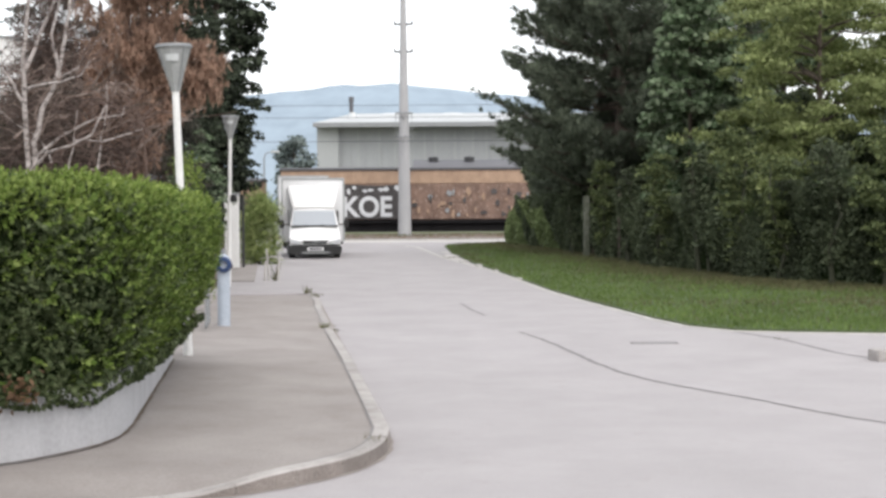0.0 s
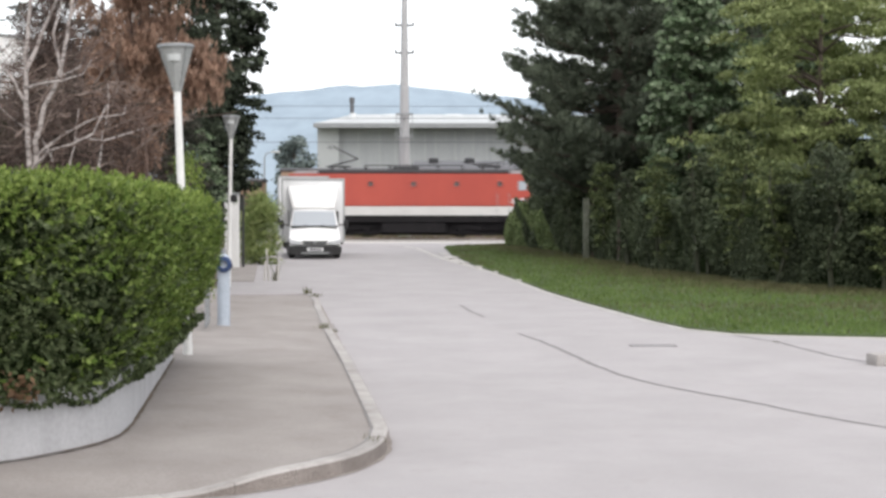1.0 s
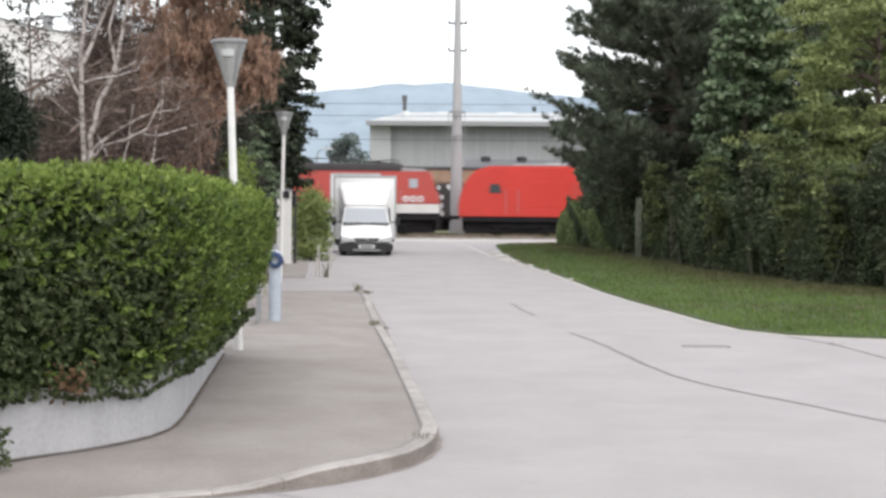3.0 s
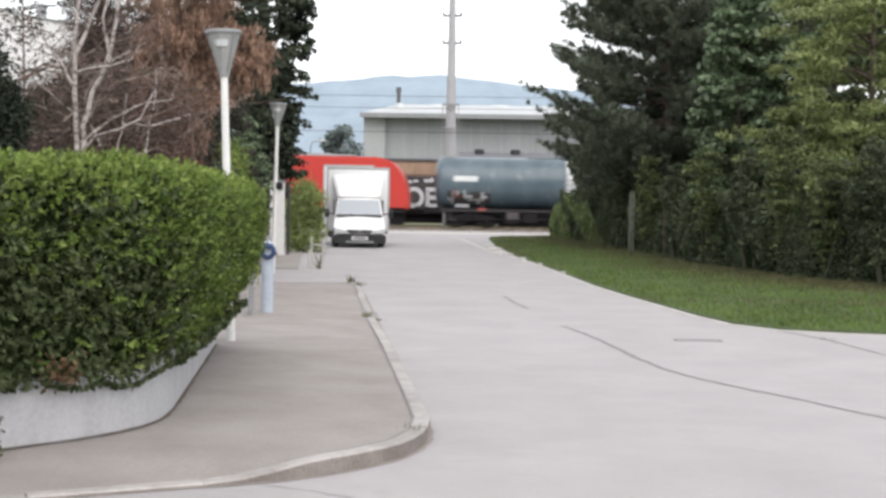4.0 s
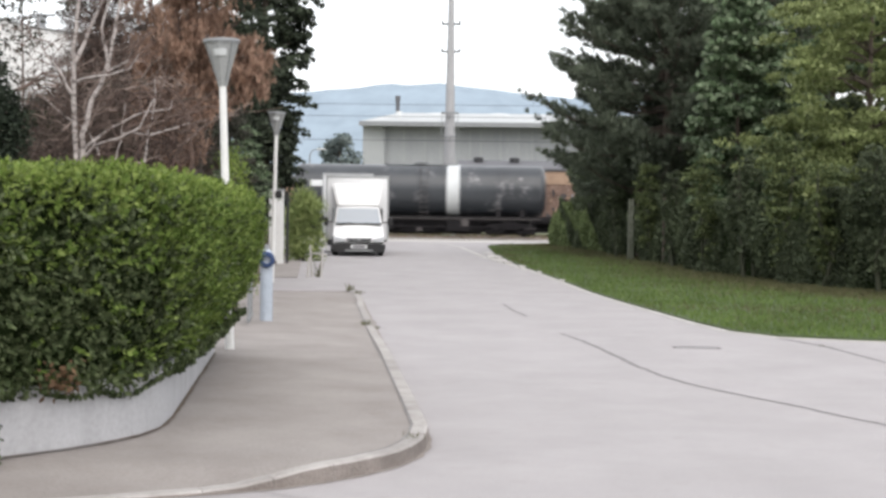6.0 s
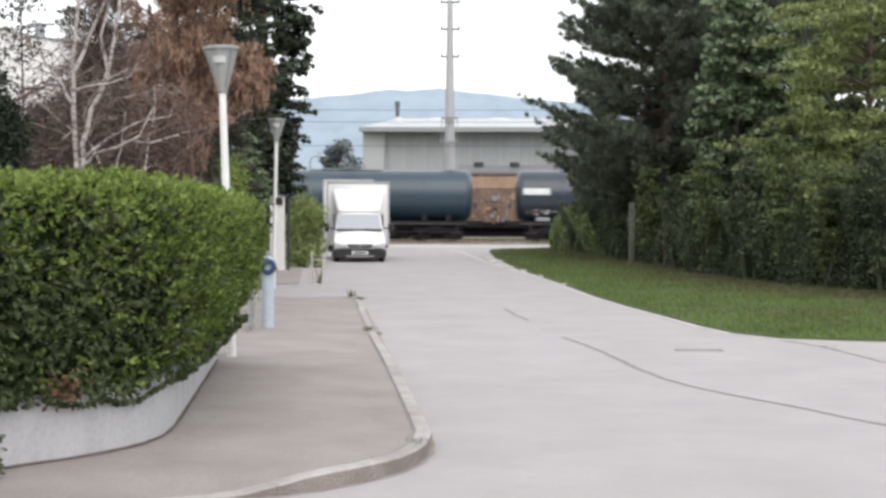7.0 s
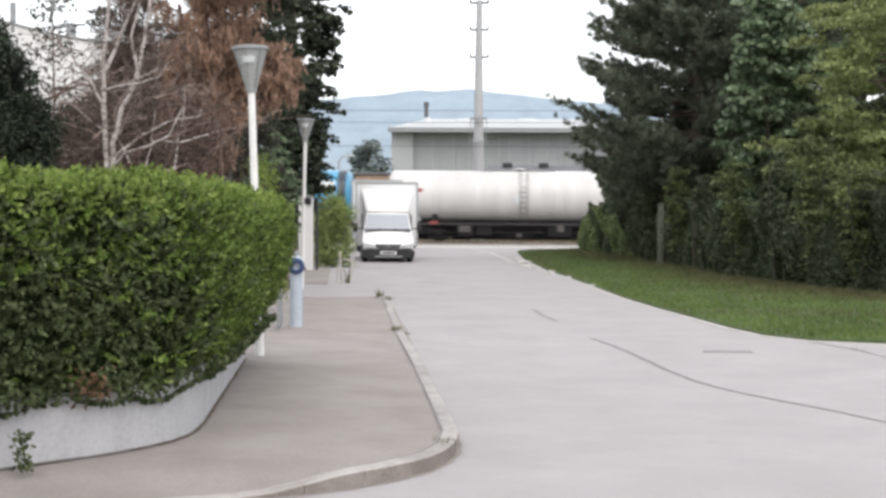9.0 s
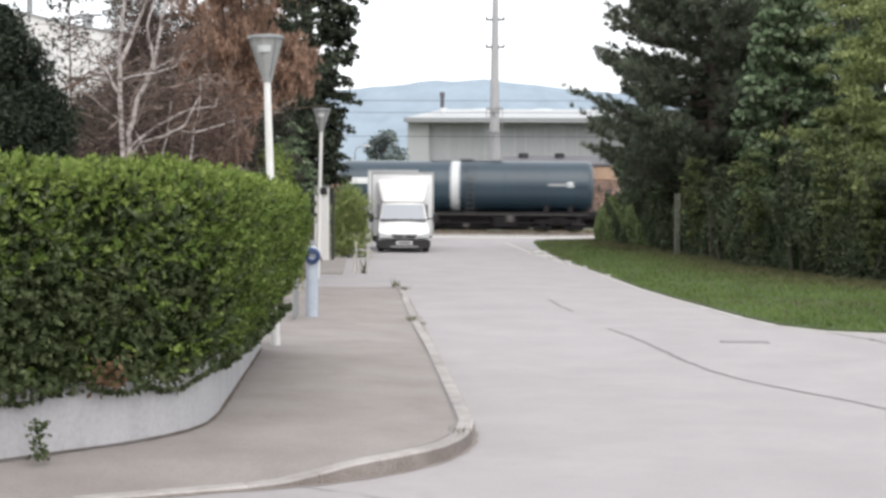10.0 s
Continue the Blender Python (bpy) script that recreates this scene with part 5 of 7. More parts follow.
part("hose_ring", bm, BLUE_CAP, post)
bm = bmesh.new()
rod(bm, (0, 0, 0.93), (0, 0, 1.0), 0.035, n=10)
part("spindle", bm, GREY_METAL, post)

gate = thing("garden_gate", "grey metal bar gate behind the hedge", "gate", pose(-2.93, 17.3, 0.1, 0, 0, 97))
for k in range(9):
    bm = bmesh.new()
    box(bm, k * 0.12 - 0.012, k * 0.12 + 0.012, -0.012, 0.012, 0.05, 0.95)
    part("bar", bm, GREY_METAL, gate)
for z in (0.08, 0.9):
    bm = bmesh.new()
    box(bm, -0.05, 1.05, -0.018, 0.018, z, z + 0.04)
    part("rail", bm, GREY_METAL, gate)

slab = thing("gate_pillar", "tall white plastered gate pillar", "gate pillar", pose(-5.78, 38.5, 0.0, 0, 0, 8))
bm = bmesh.new()
box(bm, -0.2, 0.2, -0.15, 0.35, -0.05, 2.0, 0.015)
part("shaft", bm, RENDER_WHITE, slab)
bm = bmesh.new()
box(bm, -0.23, 0.23, -0.18, 0.38, 2.0, 2.06, 0.01)
part("cap", bm, GREY_METAL, slab)
bm = bmesh.new()
rod(bm, (0.30, 0.2, -0.05), (0.30, 0.2, 1.98), 0.035, n=8)
part("gate_post", bm, DARK_METAL, slab)

# a few loose bits on the road
mx, my = ground_at(1157, 612.5)
mh = thing("gully_grate", "flat iron gully grate set in the asphalt", "drain grate", pose(mx, my, 0.0))
bm = bmesh.new()
for x0, x1, y0, y1 in ((-0.28, 0.28, -0.11, -0.08), (-0.28, 0.28, 0.08, 0.11), (-0.28, -0.25, -0.08, 0.08), (0.25, 0.28, -0.08, 0.08)):
    box(bm, x0, x1, y0, y1, -0.05, 0.006)
part("frame", bm, CRACK, mh)
for k in range(9):
    bm = bmesh.new()
    box(bm, -0.23 + k * 0.055, -0.205 + k * 0.055, -0.08, 0.08, -0.03, 0.003)
    part("bar", bm, GREY_METAL, mh)
sx, sy = ground_at(1560, 646)
st = thing("kerb_stone", "short loose granite kerb stone on the road", "stone", pose(sx, sy, 0, 0, 0, 12))
bm = bmesh.new()
box(bm, -0.1, 0.5, -0.12, 0.12, -0.02, 0.12, 0.025, 2)
part("block", bm, KERB, st)

stk = thing("plant_stakes", "weathered wooden plant stakes with a cross bar beside the driveway", "stakes", pose(-3.72, 31.6, 0.0))
for dx, dy, h, lean in ((0.0, 0.0, 0.62, 0.04), (-0.22, 0.15, 0.72, -0.05), (-0.30, -0.05, 0.45, 0.03)):
    bm = bmesh.new()
    tube(bm, [(dx, dy, -0.05), (dx + lean * 0.5, dy, h * 0.5), (dx + lean, dy, h)], [0.028, 0.026, 0.02], 7)
    part("stake", bm, EDGING, stk)
bm = bmesh.new()
tube(bm, [(-0.40, 0.08, 0.50), (-0.12, 0.10, 0.54), (0.12, 0.06, 0.50)], [0.018, 0.02, 0.016], 6)
part("cross_bar", bm, EDGING, stk)

# ---- hedge on the planter ----
def smooth_noise(p, f, seed):
    """A cheap rolling noise for many points at once."""
    a = np.sin(p[:, 0] * f + seed) + np.sin(p[:, 1] * f * 1.13 + seed * 2.1) + np.sin(p[:, 2] * f * 0.91 + seed * 0.7)
    b = np.sin((p[:, 0] + p[:, 2]) * f * 2.3 + seed * 3) + np.sin((p[:, 1] - p[:, 2]) * f * 2.1 + seed)
    return a / 3 * 0.65 + b / 2 * 0.35


HEDGE_PROFILE = [(-0.10, 0.50), (0.05, 0.52), (0.16, 0.68), (0.23, 1.0), (0.26, 1.35), (0.25, 1.62), (0.18, 1.76), (0.02, 1.82), (-0.6, 1.82), (-1.2, 1.80), (-1.6, 1.72)]


def hedge_surface(rng, n, inset=0.0):
    """Points and outward normals on the clipped hedge: along the planter's line, across its profile."""
    line = np.array(along(WALL, 0.05) + [WALL[-1]])
    seg = np.gradient(line, axis=0)
    seg /= np.linalg.norm(seg, axis=1, keepdims=True)
    out = np.stack([seg[:, 1], -seg[:, 0]], 1)
    k = np.ones(25) / 25
    for c in (0, 1):
        out[:, c] = np.convolve(np.pad(out[:, c], 12, mode="edge"), k, "valid")
    prof = np.array(HEDGE_PROFILE)
    d = np.concatenate([[0], np.cumsum(np.linalg.norm(np.diff(prof, axis=0), axis=1))])
    s = rng.uniform(0, 1, n) * (len(line) - 1)
    u = rng.uniform(0, 1, n) * d[-1]
    i = np.minimum(s.astype(int), len(line) - 2)
    f = (s - i)[:, None]
    base = line[i] * (1 - f) + line[i + 1] * f
    o2 = out[i]
    off = np.interp(u, d, prof[:, 0])
    z = np.interp(u, d, prof[:, 1])
    along_f = s / (len(line) - 1)
    wide = 1.0 + 0.95 * np.clip((along_f - 0.45) / 0.55, 0, 1)
    off = np.where(off > 0, off * wide, off)
    tall = 1.035 - 0.10 * along_f
    z = 0.4 + (z - 0.4) * tall
    do, dz = np.gradient(np.interp(np.linspace(0, d[-1], 200), d, prof[:, 0])), np.gradient(np.interp(np.linspace(0, d[-1], 200), d, prof[:, 1]))
    q = np.minimum((u / d[-1] * 199).astype(int), 199)
    nrm = np.stack([o2[:, 0] * dz[q], o2[:, 1] * dz[q], -do[q]], 1)
    nrm = unit(nrm)
    pts = np.stack([base[:, 0] + o2[:, 0] * off, base[:, 1] + o2[:, 1] * off, z], 1)
    # the far end rounds off
    end = np.clip((along_f - 0.985) / 0.015, 0, 1)
    pts[:, :2] -= o2 * (0.2 * end ** 2)[:, None]
    pts[:, 2] -= 0.06 * end ** 2
    pts += nrm * (0.045 * smooth_noise(pts, 5.0, 1.0) + 0.034 * smooth_noise(pts, 12.0, 4.0) - inset)[:, None]
    return pts, nrm


def hedge():
    rng = np.random.default_rng(5)
    h = thing("hedge", "clipped dense green hedge growing over a low planter wall", "hedge", pose(0, 0, 0))
    # solid core behind the leaves, its dark colour standing for inner shade
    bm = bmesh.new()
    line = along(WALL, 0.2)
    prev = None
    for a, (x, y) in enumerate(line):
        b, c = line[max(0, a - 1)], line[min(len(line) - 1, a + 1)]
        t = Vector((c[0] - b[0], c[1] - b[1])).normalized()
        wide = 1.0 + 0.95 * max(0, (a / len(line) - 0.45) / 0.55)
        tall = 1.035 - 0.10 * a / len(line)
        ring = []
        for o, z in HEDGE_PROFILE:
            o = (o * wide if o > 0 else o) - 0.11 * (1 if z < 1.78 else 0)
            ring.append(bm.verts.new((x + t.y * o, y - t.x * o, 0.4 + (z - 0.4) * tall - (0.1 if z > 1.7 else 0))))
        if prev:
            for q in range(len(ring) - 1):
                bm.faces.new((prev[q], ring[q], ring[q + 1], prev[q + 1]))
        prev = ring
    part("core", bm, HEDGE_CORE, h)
    # inner leaves, then sprays of leaves on short twigs
    pts, nrm = hedge_surface(rng, 30000)
    pts = pts - nrm * (0.06 + rng.exponential(0.03, len(pts)))[:, None]
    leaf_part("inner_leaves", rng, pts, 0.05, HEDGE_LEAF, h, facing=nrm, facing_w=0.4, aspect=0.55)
    n, k = 24000, 8
    p, o = hedge_surface(rng, n)
    far = np.clip((p[:, 1] - 8.1) / 1.3, 0, 1)
    thin = smooth_noise(p, 7.0, 9.0) + 0.5 * smooth_noise(p, 17.0, 2.0) + rng.normal(0, 0.3, n) > -0.40 - 0.15 * far
    up = np.array([0, 0, 1.0])
    d = unit(o * (0.75 - 0.25 * far[:, None]) + up * (0.1 + 0.75 * far[:, None]) + rng.normal(0, 0.42, (n, 3)))
    side = unit(np.cross(d, o + rng.normal(0, 0.3, (n, 3))))
    sheet = unit(o * 0.75 + up * 0.45 + rng.normal(0, 0.38, (n, 3)))
    size = rng.uniform(0.07, 0.13, (n, 1))
    start = p - o * rng.uniform(0.05, 0.13, (n, 1))
    f = np.linspace(0.15, 1.0, k)
    flip = np.where(np.arange(k) % 2, 1.0, -1.0)
    flip[-1] = 0.0
    tip = d[:, None, :] * 0.65 + side[:, None, :] * (flip * 0.75)[None, :, None] + rng.normal(0, 0.18, (n, k, 3))
    at = start[:, None, :] + d[:, None, :] * (size[:, None, :] * f[None, :, None]) + tip * 0.015
    # young, mid: light on the top and far end, put into leaf colour
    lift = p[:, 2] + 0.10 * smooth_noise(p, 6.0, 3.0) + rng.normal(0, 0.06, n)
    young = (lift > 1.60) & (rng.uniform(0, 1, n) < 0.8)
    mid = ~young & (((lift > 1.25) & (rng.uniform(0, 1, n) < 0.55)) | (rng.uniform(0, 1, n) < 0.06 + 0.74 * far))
    for name, label, sel, leaf, m in (("leaves", "", thin & ~young & ~mid, 0.038, HEDGE_LEAF), ("lighter_leaves", "", thin & mid, 0.037, HEDGE_MID), ("skylit_leaves", "leaves coloured lighter for skylight on the clipped top", young, 0.036, HEDGE_PALE)):
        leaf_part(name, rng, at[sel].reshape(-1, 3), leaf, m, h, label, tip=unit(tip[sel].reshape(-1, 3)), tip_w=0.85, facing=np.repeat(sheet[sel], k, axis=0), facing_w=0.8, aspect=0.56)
    # hanging skirts over the wall
    p3, n3 = hedge_surface(rng, 60000)
    low = p3[:, 2] < 0.62
    p3, n3 = p3[low], n3[low]
    drop = np.clip(smooth_noise(p3, 4.0, 6.0), 0, 1) * 0.085
    p3 = p3 + n3 * 0.05
    p3[:, 2] -= drop * rng.uniform(0, 1, len(p3))
    leaf_part("skirt_leaves", rng, p3, 0.05, HEDGE_LEAF, h, aspect=0.6, tip=(0, 0, -1), tip_w=0.4)
    # a few withered leaves
    c = np.array([-2.44, 8.12, 0.585])
    leaf_part("withered_leaves", rng, c + rng.normal(0, 1, (70, 3)) * (0.07, 0.07, 0.05), 0.05, DRY_LEAF, h, "withered brown leaves near the wall")
    return h


hedge()


# ---- trees ----
def limb_path(rng, a, b, sag=0.1, n=5):
    a, b = np.asarray(a, float), np.asarray(b, float)
    L = np.linalg.norm(b - a)
    pts = []
    for i in range(n):
        f = i / (n - 1)
        p = a + (b - a) * f + rng.normal(0, 0.035 * L, 3) * (0 if i in (0, n - 1) else 1)
        p[2] += sag * L * math.sin(math.pi * f)
        pts.append(p)
    return pts


def clump_points(rng, clumps, per, flat=1.0):
    """Leaf places round clumps (x, y, z, r): dense shell, ragged rim."""
    out, facing = [], []
    for x, y, z, r in clumps:
        n = max(8, int(per * r * r))
        d = unit(rng.normal(size=(n, 3)))
        q = r * (rng.uniform(0.4, 1.0, (n, 1)) ** 0.5) * (1 + 0.22 * rng.normal(size=(n, 1)))
        p = d * q
        p[:, 2] *= flat
        out.append(p + (x, y, z))
        facing.append(unit(d + (0, 0, 0.45)))
    return np.concatenate(out), np.concatenate(facing)


def dome_points(rng, clumps, per, flat=0.55, lumps=7):
    """Leaf places on the upper sides of small lumps round each clump (x, y, z, r), so that crowns are bright above and hollow below."""
    out, facing = [], []
    for x, y, z, r in clumps:
        d = unit(rng.normal(size=(lumps, 3)))
        d[:, 2] = np.abs(d[:, 2]) * 0.9 - 0.15
        c = np.array([x, y, z]) + d * (r * 0.75) * (1, 1, flat)
        n = max(6, int(per * r * r / lumps))
        e = unit(rng.normal(size=(lumps * n, 3))).reshape(lumps, n, 3)
        e[..., 2] = np.where(rng.uniform(size=(lumps, n)) < 0.82, np.abs(e[..., 2]), e[..., 2])
        q = r * 0.42 * rng.uniform(0.5, 1.15, (lumps, n, 1))
        out.append((c[:, None] + e * q * (1, 1, 0.6)).reshape(-1, 3))
        facing.append(unit((e * 0.8 + (0, 0, 0.55)).reshape(-1, 3)))
    return np.concatenate(out), np.concatenate(facing)


def envelope_clumps(rng, base, rows, count, r0, r1, shell=0.55, squash=1.0, lump=1.0):
    """Clumps inside a turned outline: rows of (height, radius); most lie near the surface."""
    zs, rs = [a for a, b in rows], [b for a, b in rows]
    got = []
    while len(got) < count:
        z = rng.uniform(zs[0], zs[-1])
        R = np.interp(z, zs, rs)
        if rng.uniform(0, max(rs)) > R + 0.15 * max(rs):
            continue
        a = rng.uniform(0, 2 * math.pi)
        q = R * rng.uniform(shell, 1.0) * (1 + lump * (0.16 * math.sin(3 * a + z * 1.7) + 0.1 * math.sin(5 * a - z * 2.3)))
        got.append((base[0] + q * math.cos(a), base[1] + q * math.sin(a) * squash, base[2] + z, rng.uniform(r0, r1)))
    return got


def tree(name, label, base, height, trunk_r, rows, count, r0, r1, per, leaf, material, seed, category="tree", flat=1.0, aspect=0.5, bark=None, limbs=26, tip=None, tip_w=0.0, shell=0.55, lump=1.0, trunk_lean=(0, 0), face=0.6, dome=0):
    rng = np.random.default_rng(seed)
    t = thing(name, label, category, pose(*base))
    bk = bark or BARK
    clumps = envelope_clumps(rng, (0, 0, 0), rows, count, r0, r1, shell, lump=lump)
    bm = bmesh.new()
    k = 7
    tp = [(trunk_lean[0] * (i / k) ** 1.3 * height + rng.normal(0, 0.02) * (i > 0), trunk_lean[1] * i / k * height + rng.normal(0, 0.02) * (i > 0), -0.1 + height * 0.96 * i / k) for i in range(k + 1)]
    tube(bm, tp, [trunk_r * (1.25 if i == 0 else 1 - 0.92 * i / k) for i in range(k + 1)], 10)
    part("trunk", bm, bk, t)
    order = rng.permutation(len(clumps))[:limbs]
    for j in order:
        x, y, z, r = clumps[j]
        zz = max(0.4, z - 0.45 * math.hypot(x, y)) if flat > 0.6 else max(0.4, z - 0.12 * math.hypot(x, y))
        zz = min(zz, height * 0.93)
        f = (zz + 0.1) / (height * 0.96)
        bm = bmesh.new()
        a = (trunk_lean[0] * f ** 1.3 * height, trunk_lean[1] * f * height, zz)
        tube(bm, limb_path(rng, a, (x, y, z)), [max(0.015, trunk_r * 0.42 * (1 - f * 0.6)) * (1 - 0.2 * i) for i in range(5)], 6)
        part("limb", bm, bk, t)
    pts, facing = dome_points(rng, clumps, per, flat, dome) if dome else clump_points(rng, clumps, per, flat)
    leaf_part("crown", rng, pts, leaf, material, t, aspect=aspect, tip=tip, tip_w=tip_w, facing=facing, facing_w=face)
    return t


def at_bearing(px, py, y):
    """A place y metres ahead, by its bearing from the first standpoint."""
    return ((px - 784.0) / 2486.6 * y, y, 1.62 + (370.0 - py) / 2486.6 * y)


def pine_tree(label, base, height, trunk_r, rows, count, seed, needle=0.27, subs=13, tufts=4, blades_each=12, up=0.5):
    """A pine: whorls of boughs, side shoots along each, and a brush of needles at every joint of a shoot."""
    rng = np.random.default_rng(seed)
    t = thing("pine_tree", label, "tree", pose(*base))
    zs, rs = [a for a, b in rows], [b for a, b in rows]
    bm = bmesh.new()
    k = 8
    tube(bm, [(rng.normal(0, 0.05) * (i > 0), rng.normal(0, 0.05) * (i > 0), -0.1 + height * i / k) for i in range(k + 1)], [trunk_r * (1.2 if i == 0 else 1 - 0.9 * i / k) for i in range(k + 1)], 10)
    part("trunk", bm, BARK, t)
    spots, ways = [], []
    for j in range(count):
        z = zs[0] + (zs[-1] - zs[0]) * (j + rng.uniform(0, 1)) / count
        z = round(z / 0.62) * 0.62 + rng.normal(0, 0.1)
        R = float(np.interp(z, zs, rs)) * rng.uniform(0.72, 1.02)
        a = rng.uniform(0, 2 * math.pi)
        out = np.array([math.cos(a), math.sin(a), 0.0])
        across = np.array([-out[1], out[0], 0.0])
        bend = rng.normal(0, 0.12)
        rise = rng.uniform(-0.02, 0.16)

        def on(f):
            return out * R * f + across * bend * R * f * f + np.array([0, 0, z - 0.25 * (1 - f) * 0.4 + R * (rise * f - 0.14 * math.sin(math.pi * f) * 0.6 + 0.07 * f ** 3)])
        bm = bmesh.new()
        tube(bm, [on(f) for f in (0.0, 0.25, 0.5, 0.75, 0.95)], [max(0.012, trunk_r * 0.24 * (1 - 0.85 * f)) for f in (0.0, 0.25, 0.5, 0.75, 1.0)], 5)
        part("bough", bm, BARK, t)
        for q in range(subs):
            f = 0.34 + 0.66 * (q + rng.uniform(0, 1)) / subs
            way = out * rng.uniform(0.45, 1.0) + across * rng.choice((-1, 1)) * rng.uniform(0.2, 1.0) * (1.15 - f * 0.6) + np.array([0, 0, rng.uniform(0.0, up)])
            way /= np.linalg.norm(way)
            reach = R * rng.uniform(0.12, 0.26) * (1.25 - 0.6 * f) + 0.1
            for g in np.linspace(0.3, 1.0, tufts):
                spots.append(on(f) + way * reach * g + rng.normal(0, 0.04, 3) + np.array([0, 0, 0.1 * g * g]))
                ways.append(way * 0.8 + np.array([0, 0, 0.3 + 0.5 * g * up]))
    spots, ways = np.array(spots), np.array(ways)
    d = unit(np.repeat(ways, blades_each, axis=0) + rng.normal(0, 0.5, (len(ways) * blades_each, 3)))
    p = np.repeat(spots, blades_each, axis=0) + d * needle * 0.45
    leaf_part("crown", rng, p, needle, PINE, t, aspect=0.11, tip=d, tip_w=1.0, facing=np.array((0, -0.3, 0.8)), facing_w=0.4, vary=0.3)
    return t


# pine beside the verge, and darker conifers behind it
x, y, z = at_bearing(1098, 370, 47)
pine_tree("tall dark pine with layered ragged branches", (x, y, 0.03), 13.5, 0.24, [(2.1, 3.6), (3.0, 4.15), (3.7, 4.25), (4.4, 4.3), (4.9, 3.6), (5.4, 3.45), (6.2, 3.5), (7.0, 3.7), (7.9, 3.1), (8.6, 2.5), (10.5, 1.9), (13.2, 0.5)], 300, 11, blades_each=18)
x, y, z = at_bearing(1235, 370, 54)
pine_tree("dark pine standing behind other trees", (x, y, 0.03), 14.0, 0.24, [(1.5, 3.4), (4.0, 4.2), (7.0, 4.0), (10.0, 2.9), (13.6, 0.6)], 190, 12, needle=0.34, subs=12, tufts=4, blades_each=12)
x, y, z = at_bearing(1190, 370, 50)
pine_tree("young dark pine between taller trees", (x, y, 0.03), 9.5, 0.16, [(1.9, 2.2), (4.0, 2.7), (6.5, 2.1), (9.3, 0.3)], 150, 18, needle=0.28, subs=11)
x, y, z = at_bearing(1000, 370, 58)
pine_tree("small dark pine at the end of the ivy fence", (x, y, 0.03), 6.4, 0.14, [(1.5, 1.4), (2.6, 1.6), (4.0, 1.3), (6.3, 0.2)], 90, 13, needle=0.25, subs=9)
x, y, z = at_bearing(1222, 370, 38)
tree("maple_tree", "broad-leaved maple with fresh green leaves", (x, y, 0.03), 7.0, 0.12, [(1.4, 0.8), (2.4, 1.2), (3.6, 1.25), (4.6, 1.25), (5.6, 1.05), (6.4, 1.0), (7.4, 0.4)], 95, 0.36, 0.62, 560, 0.17, MAPLE, 14, limbs=30, aspect=0.85, tip=(0, -0.3, -1), tip_w=0.3, flat=0.6, dome=7, shell=0.35, face=0.72)
x, y, z = at_bearing(1450, 370, 33)
tree("ash_tree", "light yellow-green ash tree with airy layered foliage", (x, y, 0.03), 7.8, 0.15, [(0.9, 1.6), (1.8, 2.0), (2.6, 2.2), (3.8, 2.4), (4.9, 2.3), (6.2, 1.9), (7.6, 0.8)], 185, 0.42, 0.8, 680, 0.13, ASH, 15, flat=0.4, limbs=44, aspect=0.42, tip=(0, -0.2, -1), tip_w=0.3, dome=8, shell=0.4, face=0.7)
x, y, z = at_bearing(1620, 370, 36)
tree("ash_tree", "light green ash tree with thin top branches", (x, y, 0.03), 9.0, 0.2, [(1.6, 1.2), (3.0, 1.9), (5.0, 2.1), (7.0, 2.0), (9.0, 1.2)], 150, 0.4, 0.75, 640, 0.13, ASH, 16, flat=0.45, limbs=44, aspect=0.42, tip=(0, -0.2, -1), tip_w=0.3, dome=8, shell=0.4, face=0.7)
x, y, z = at_bearing(1385, 370, 41)
tree("maple_tree", "green maple growing behind lighter trees", (x, y, 0.03), 8.8, 0.16, [(1.0, 1.9), (3.0, 2.3), (5.0, 2.4), (7.0, 2.1), (9.4, 1.2)], 150, 0.5, 0.85, 480, 0.18, MAPLE, 17, limbs=30, aspect=0.8, tip=(0, -0.3, -1), tip_w=0.3, flat=0.55, dome=7, shell=0.4, face=0.7)

# conifers, birch and dead trees behind the hedge
x, y, z = at_bearing(388, 370, 45)
tree("ivy_clad_tree", "tall dark tree wrapped in ivy behind the lamps", (x, y, 0.1), 13.5, 0.25, [(0.8, 0.95), (2.0, 1.0), (2.9, 1.15), (3.6, 1.05), (4.4, 1.35), (5.3, 1.3), (6.2, 1.55), (7.6, 1.55), (8.6, 1.0), (11, 0.9), (13.4, 0.2)], 290, 0.35, 0.6, 620, 0.17, SPRUCE, 21, flat=0.95, aspect=0.6, limbs=40, shell=0.3, dome=7, tip=(0, -0.2, -1), tip_w=0.25)
x, y, z = at_bearing(300, 370, 36)
tree("spruce_tree", "dark conifer behind withered trees", (x, y, 0.1), 11.0, 0.2, [(0.8, 1.1), (3.0, 1.3), (5.5, 1.6), (8.0, 1.3), (10.8, 0.2)], 240, 0.35, 0.65, 640, 0.15, SPRUCE, 22, flat=0.6, aspect=0.3, limbs=26, shell=0.3, dome=7)


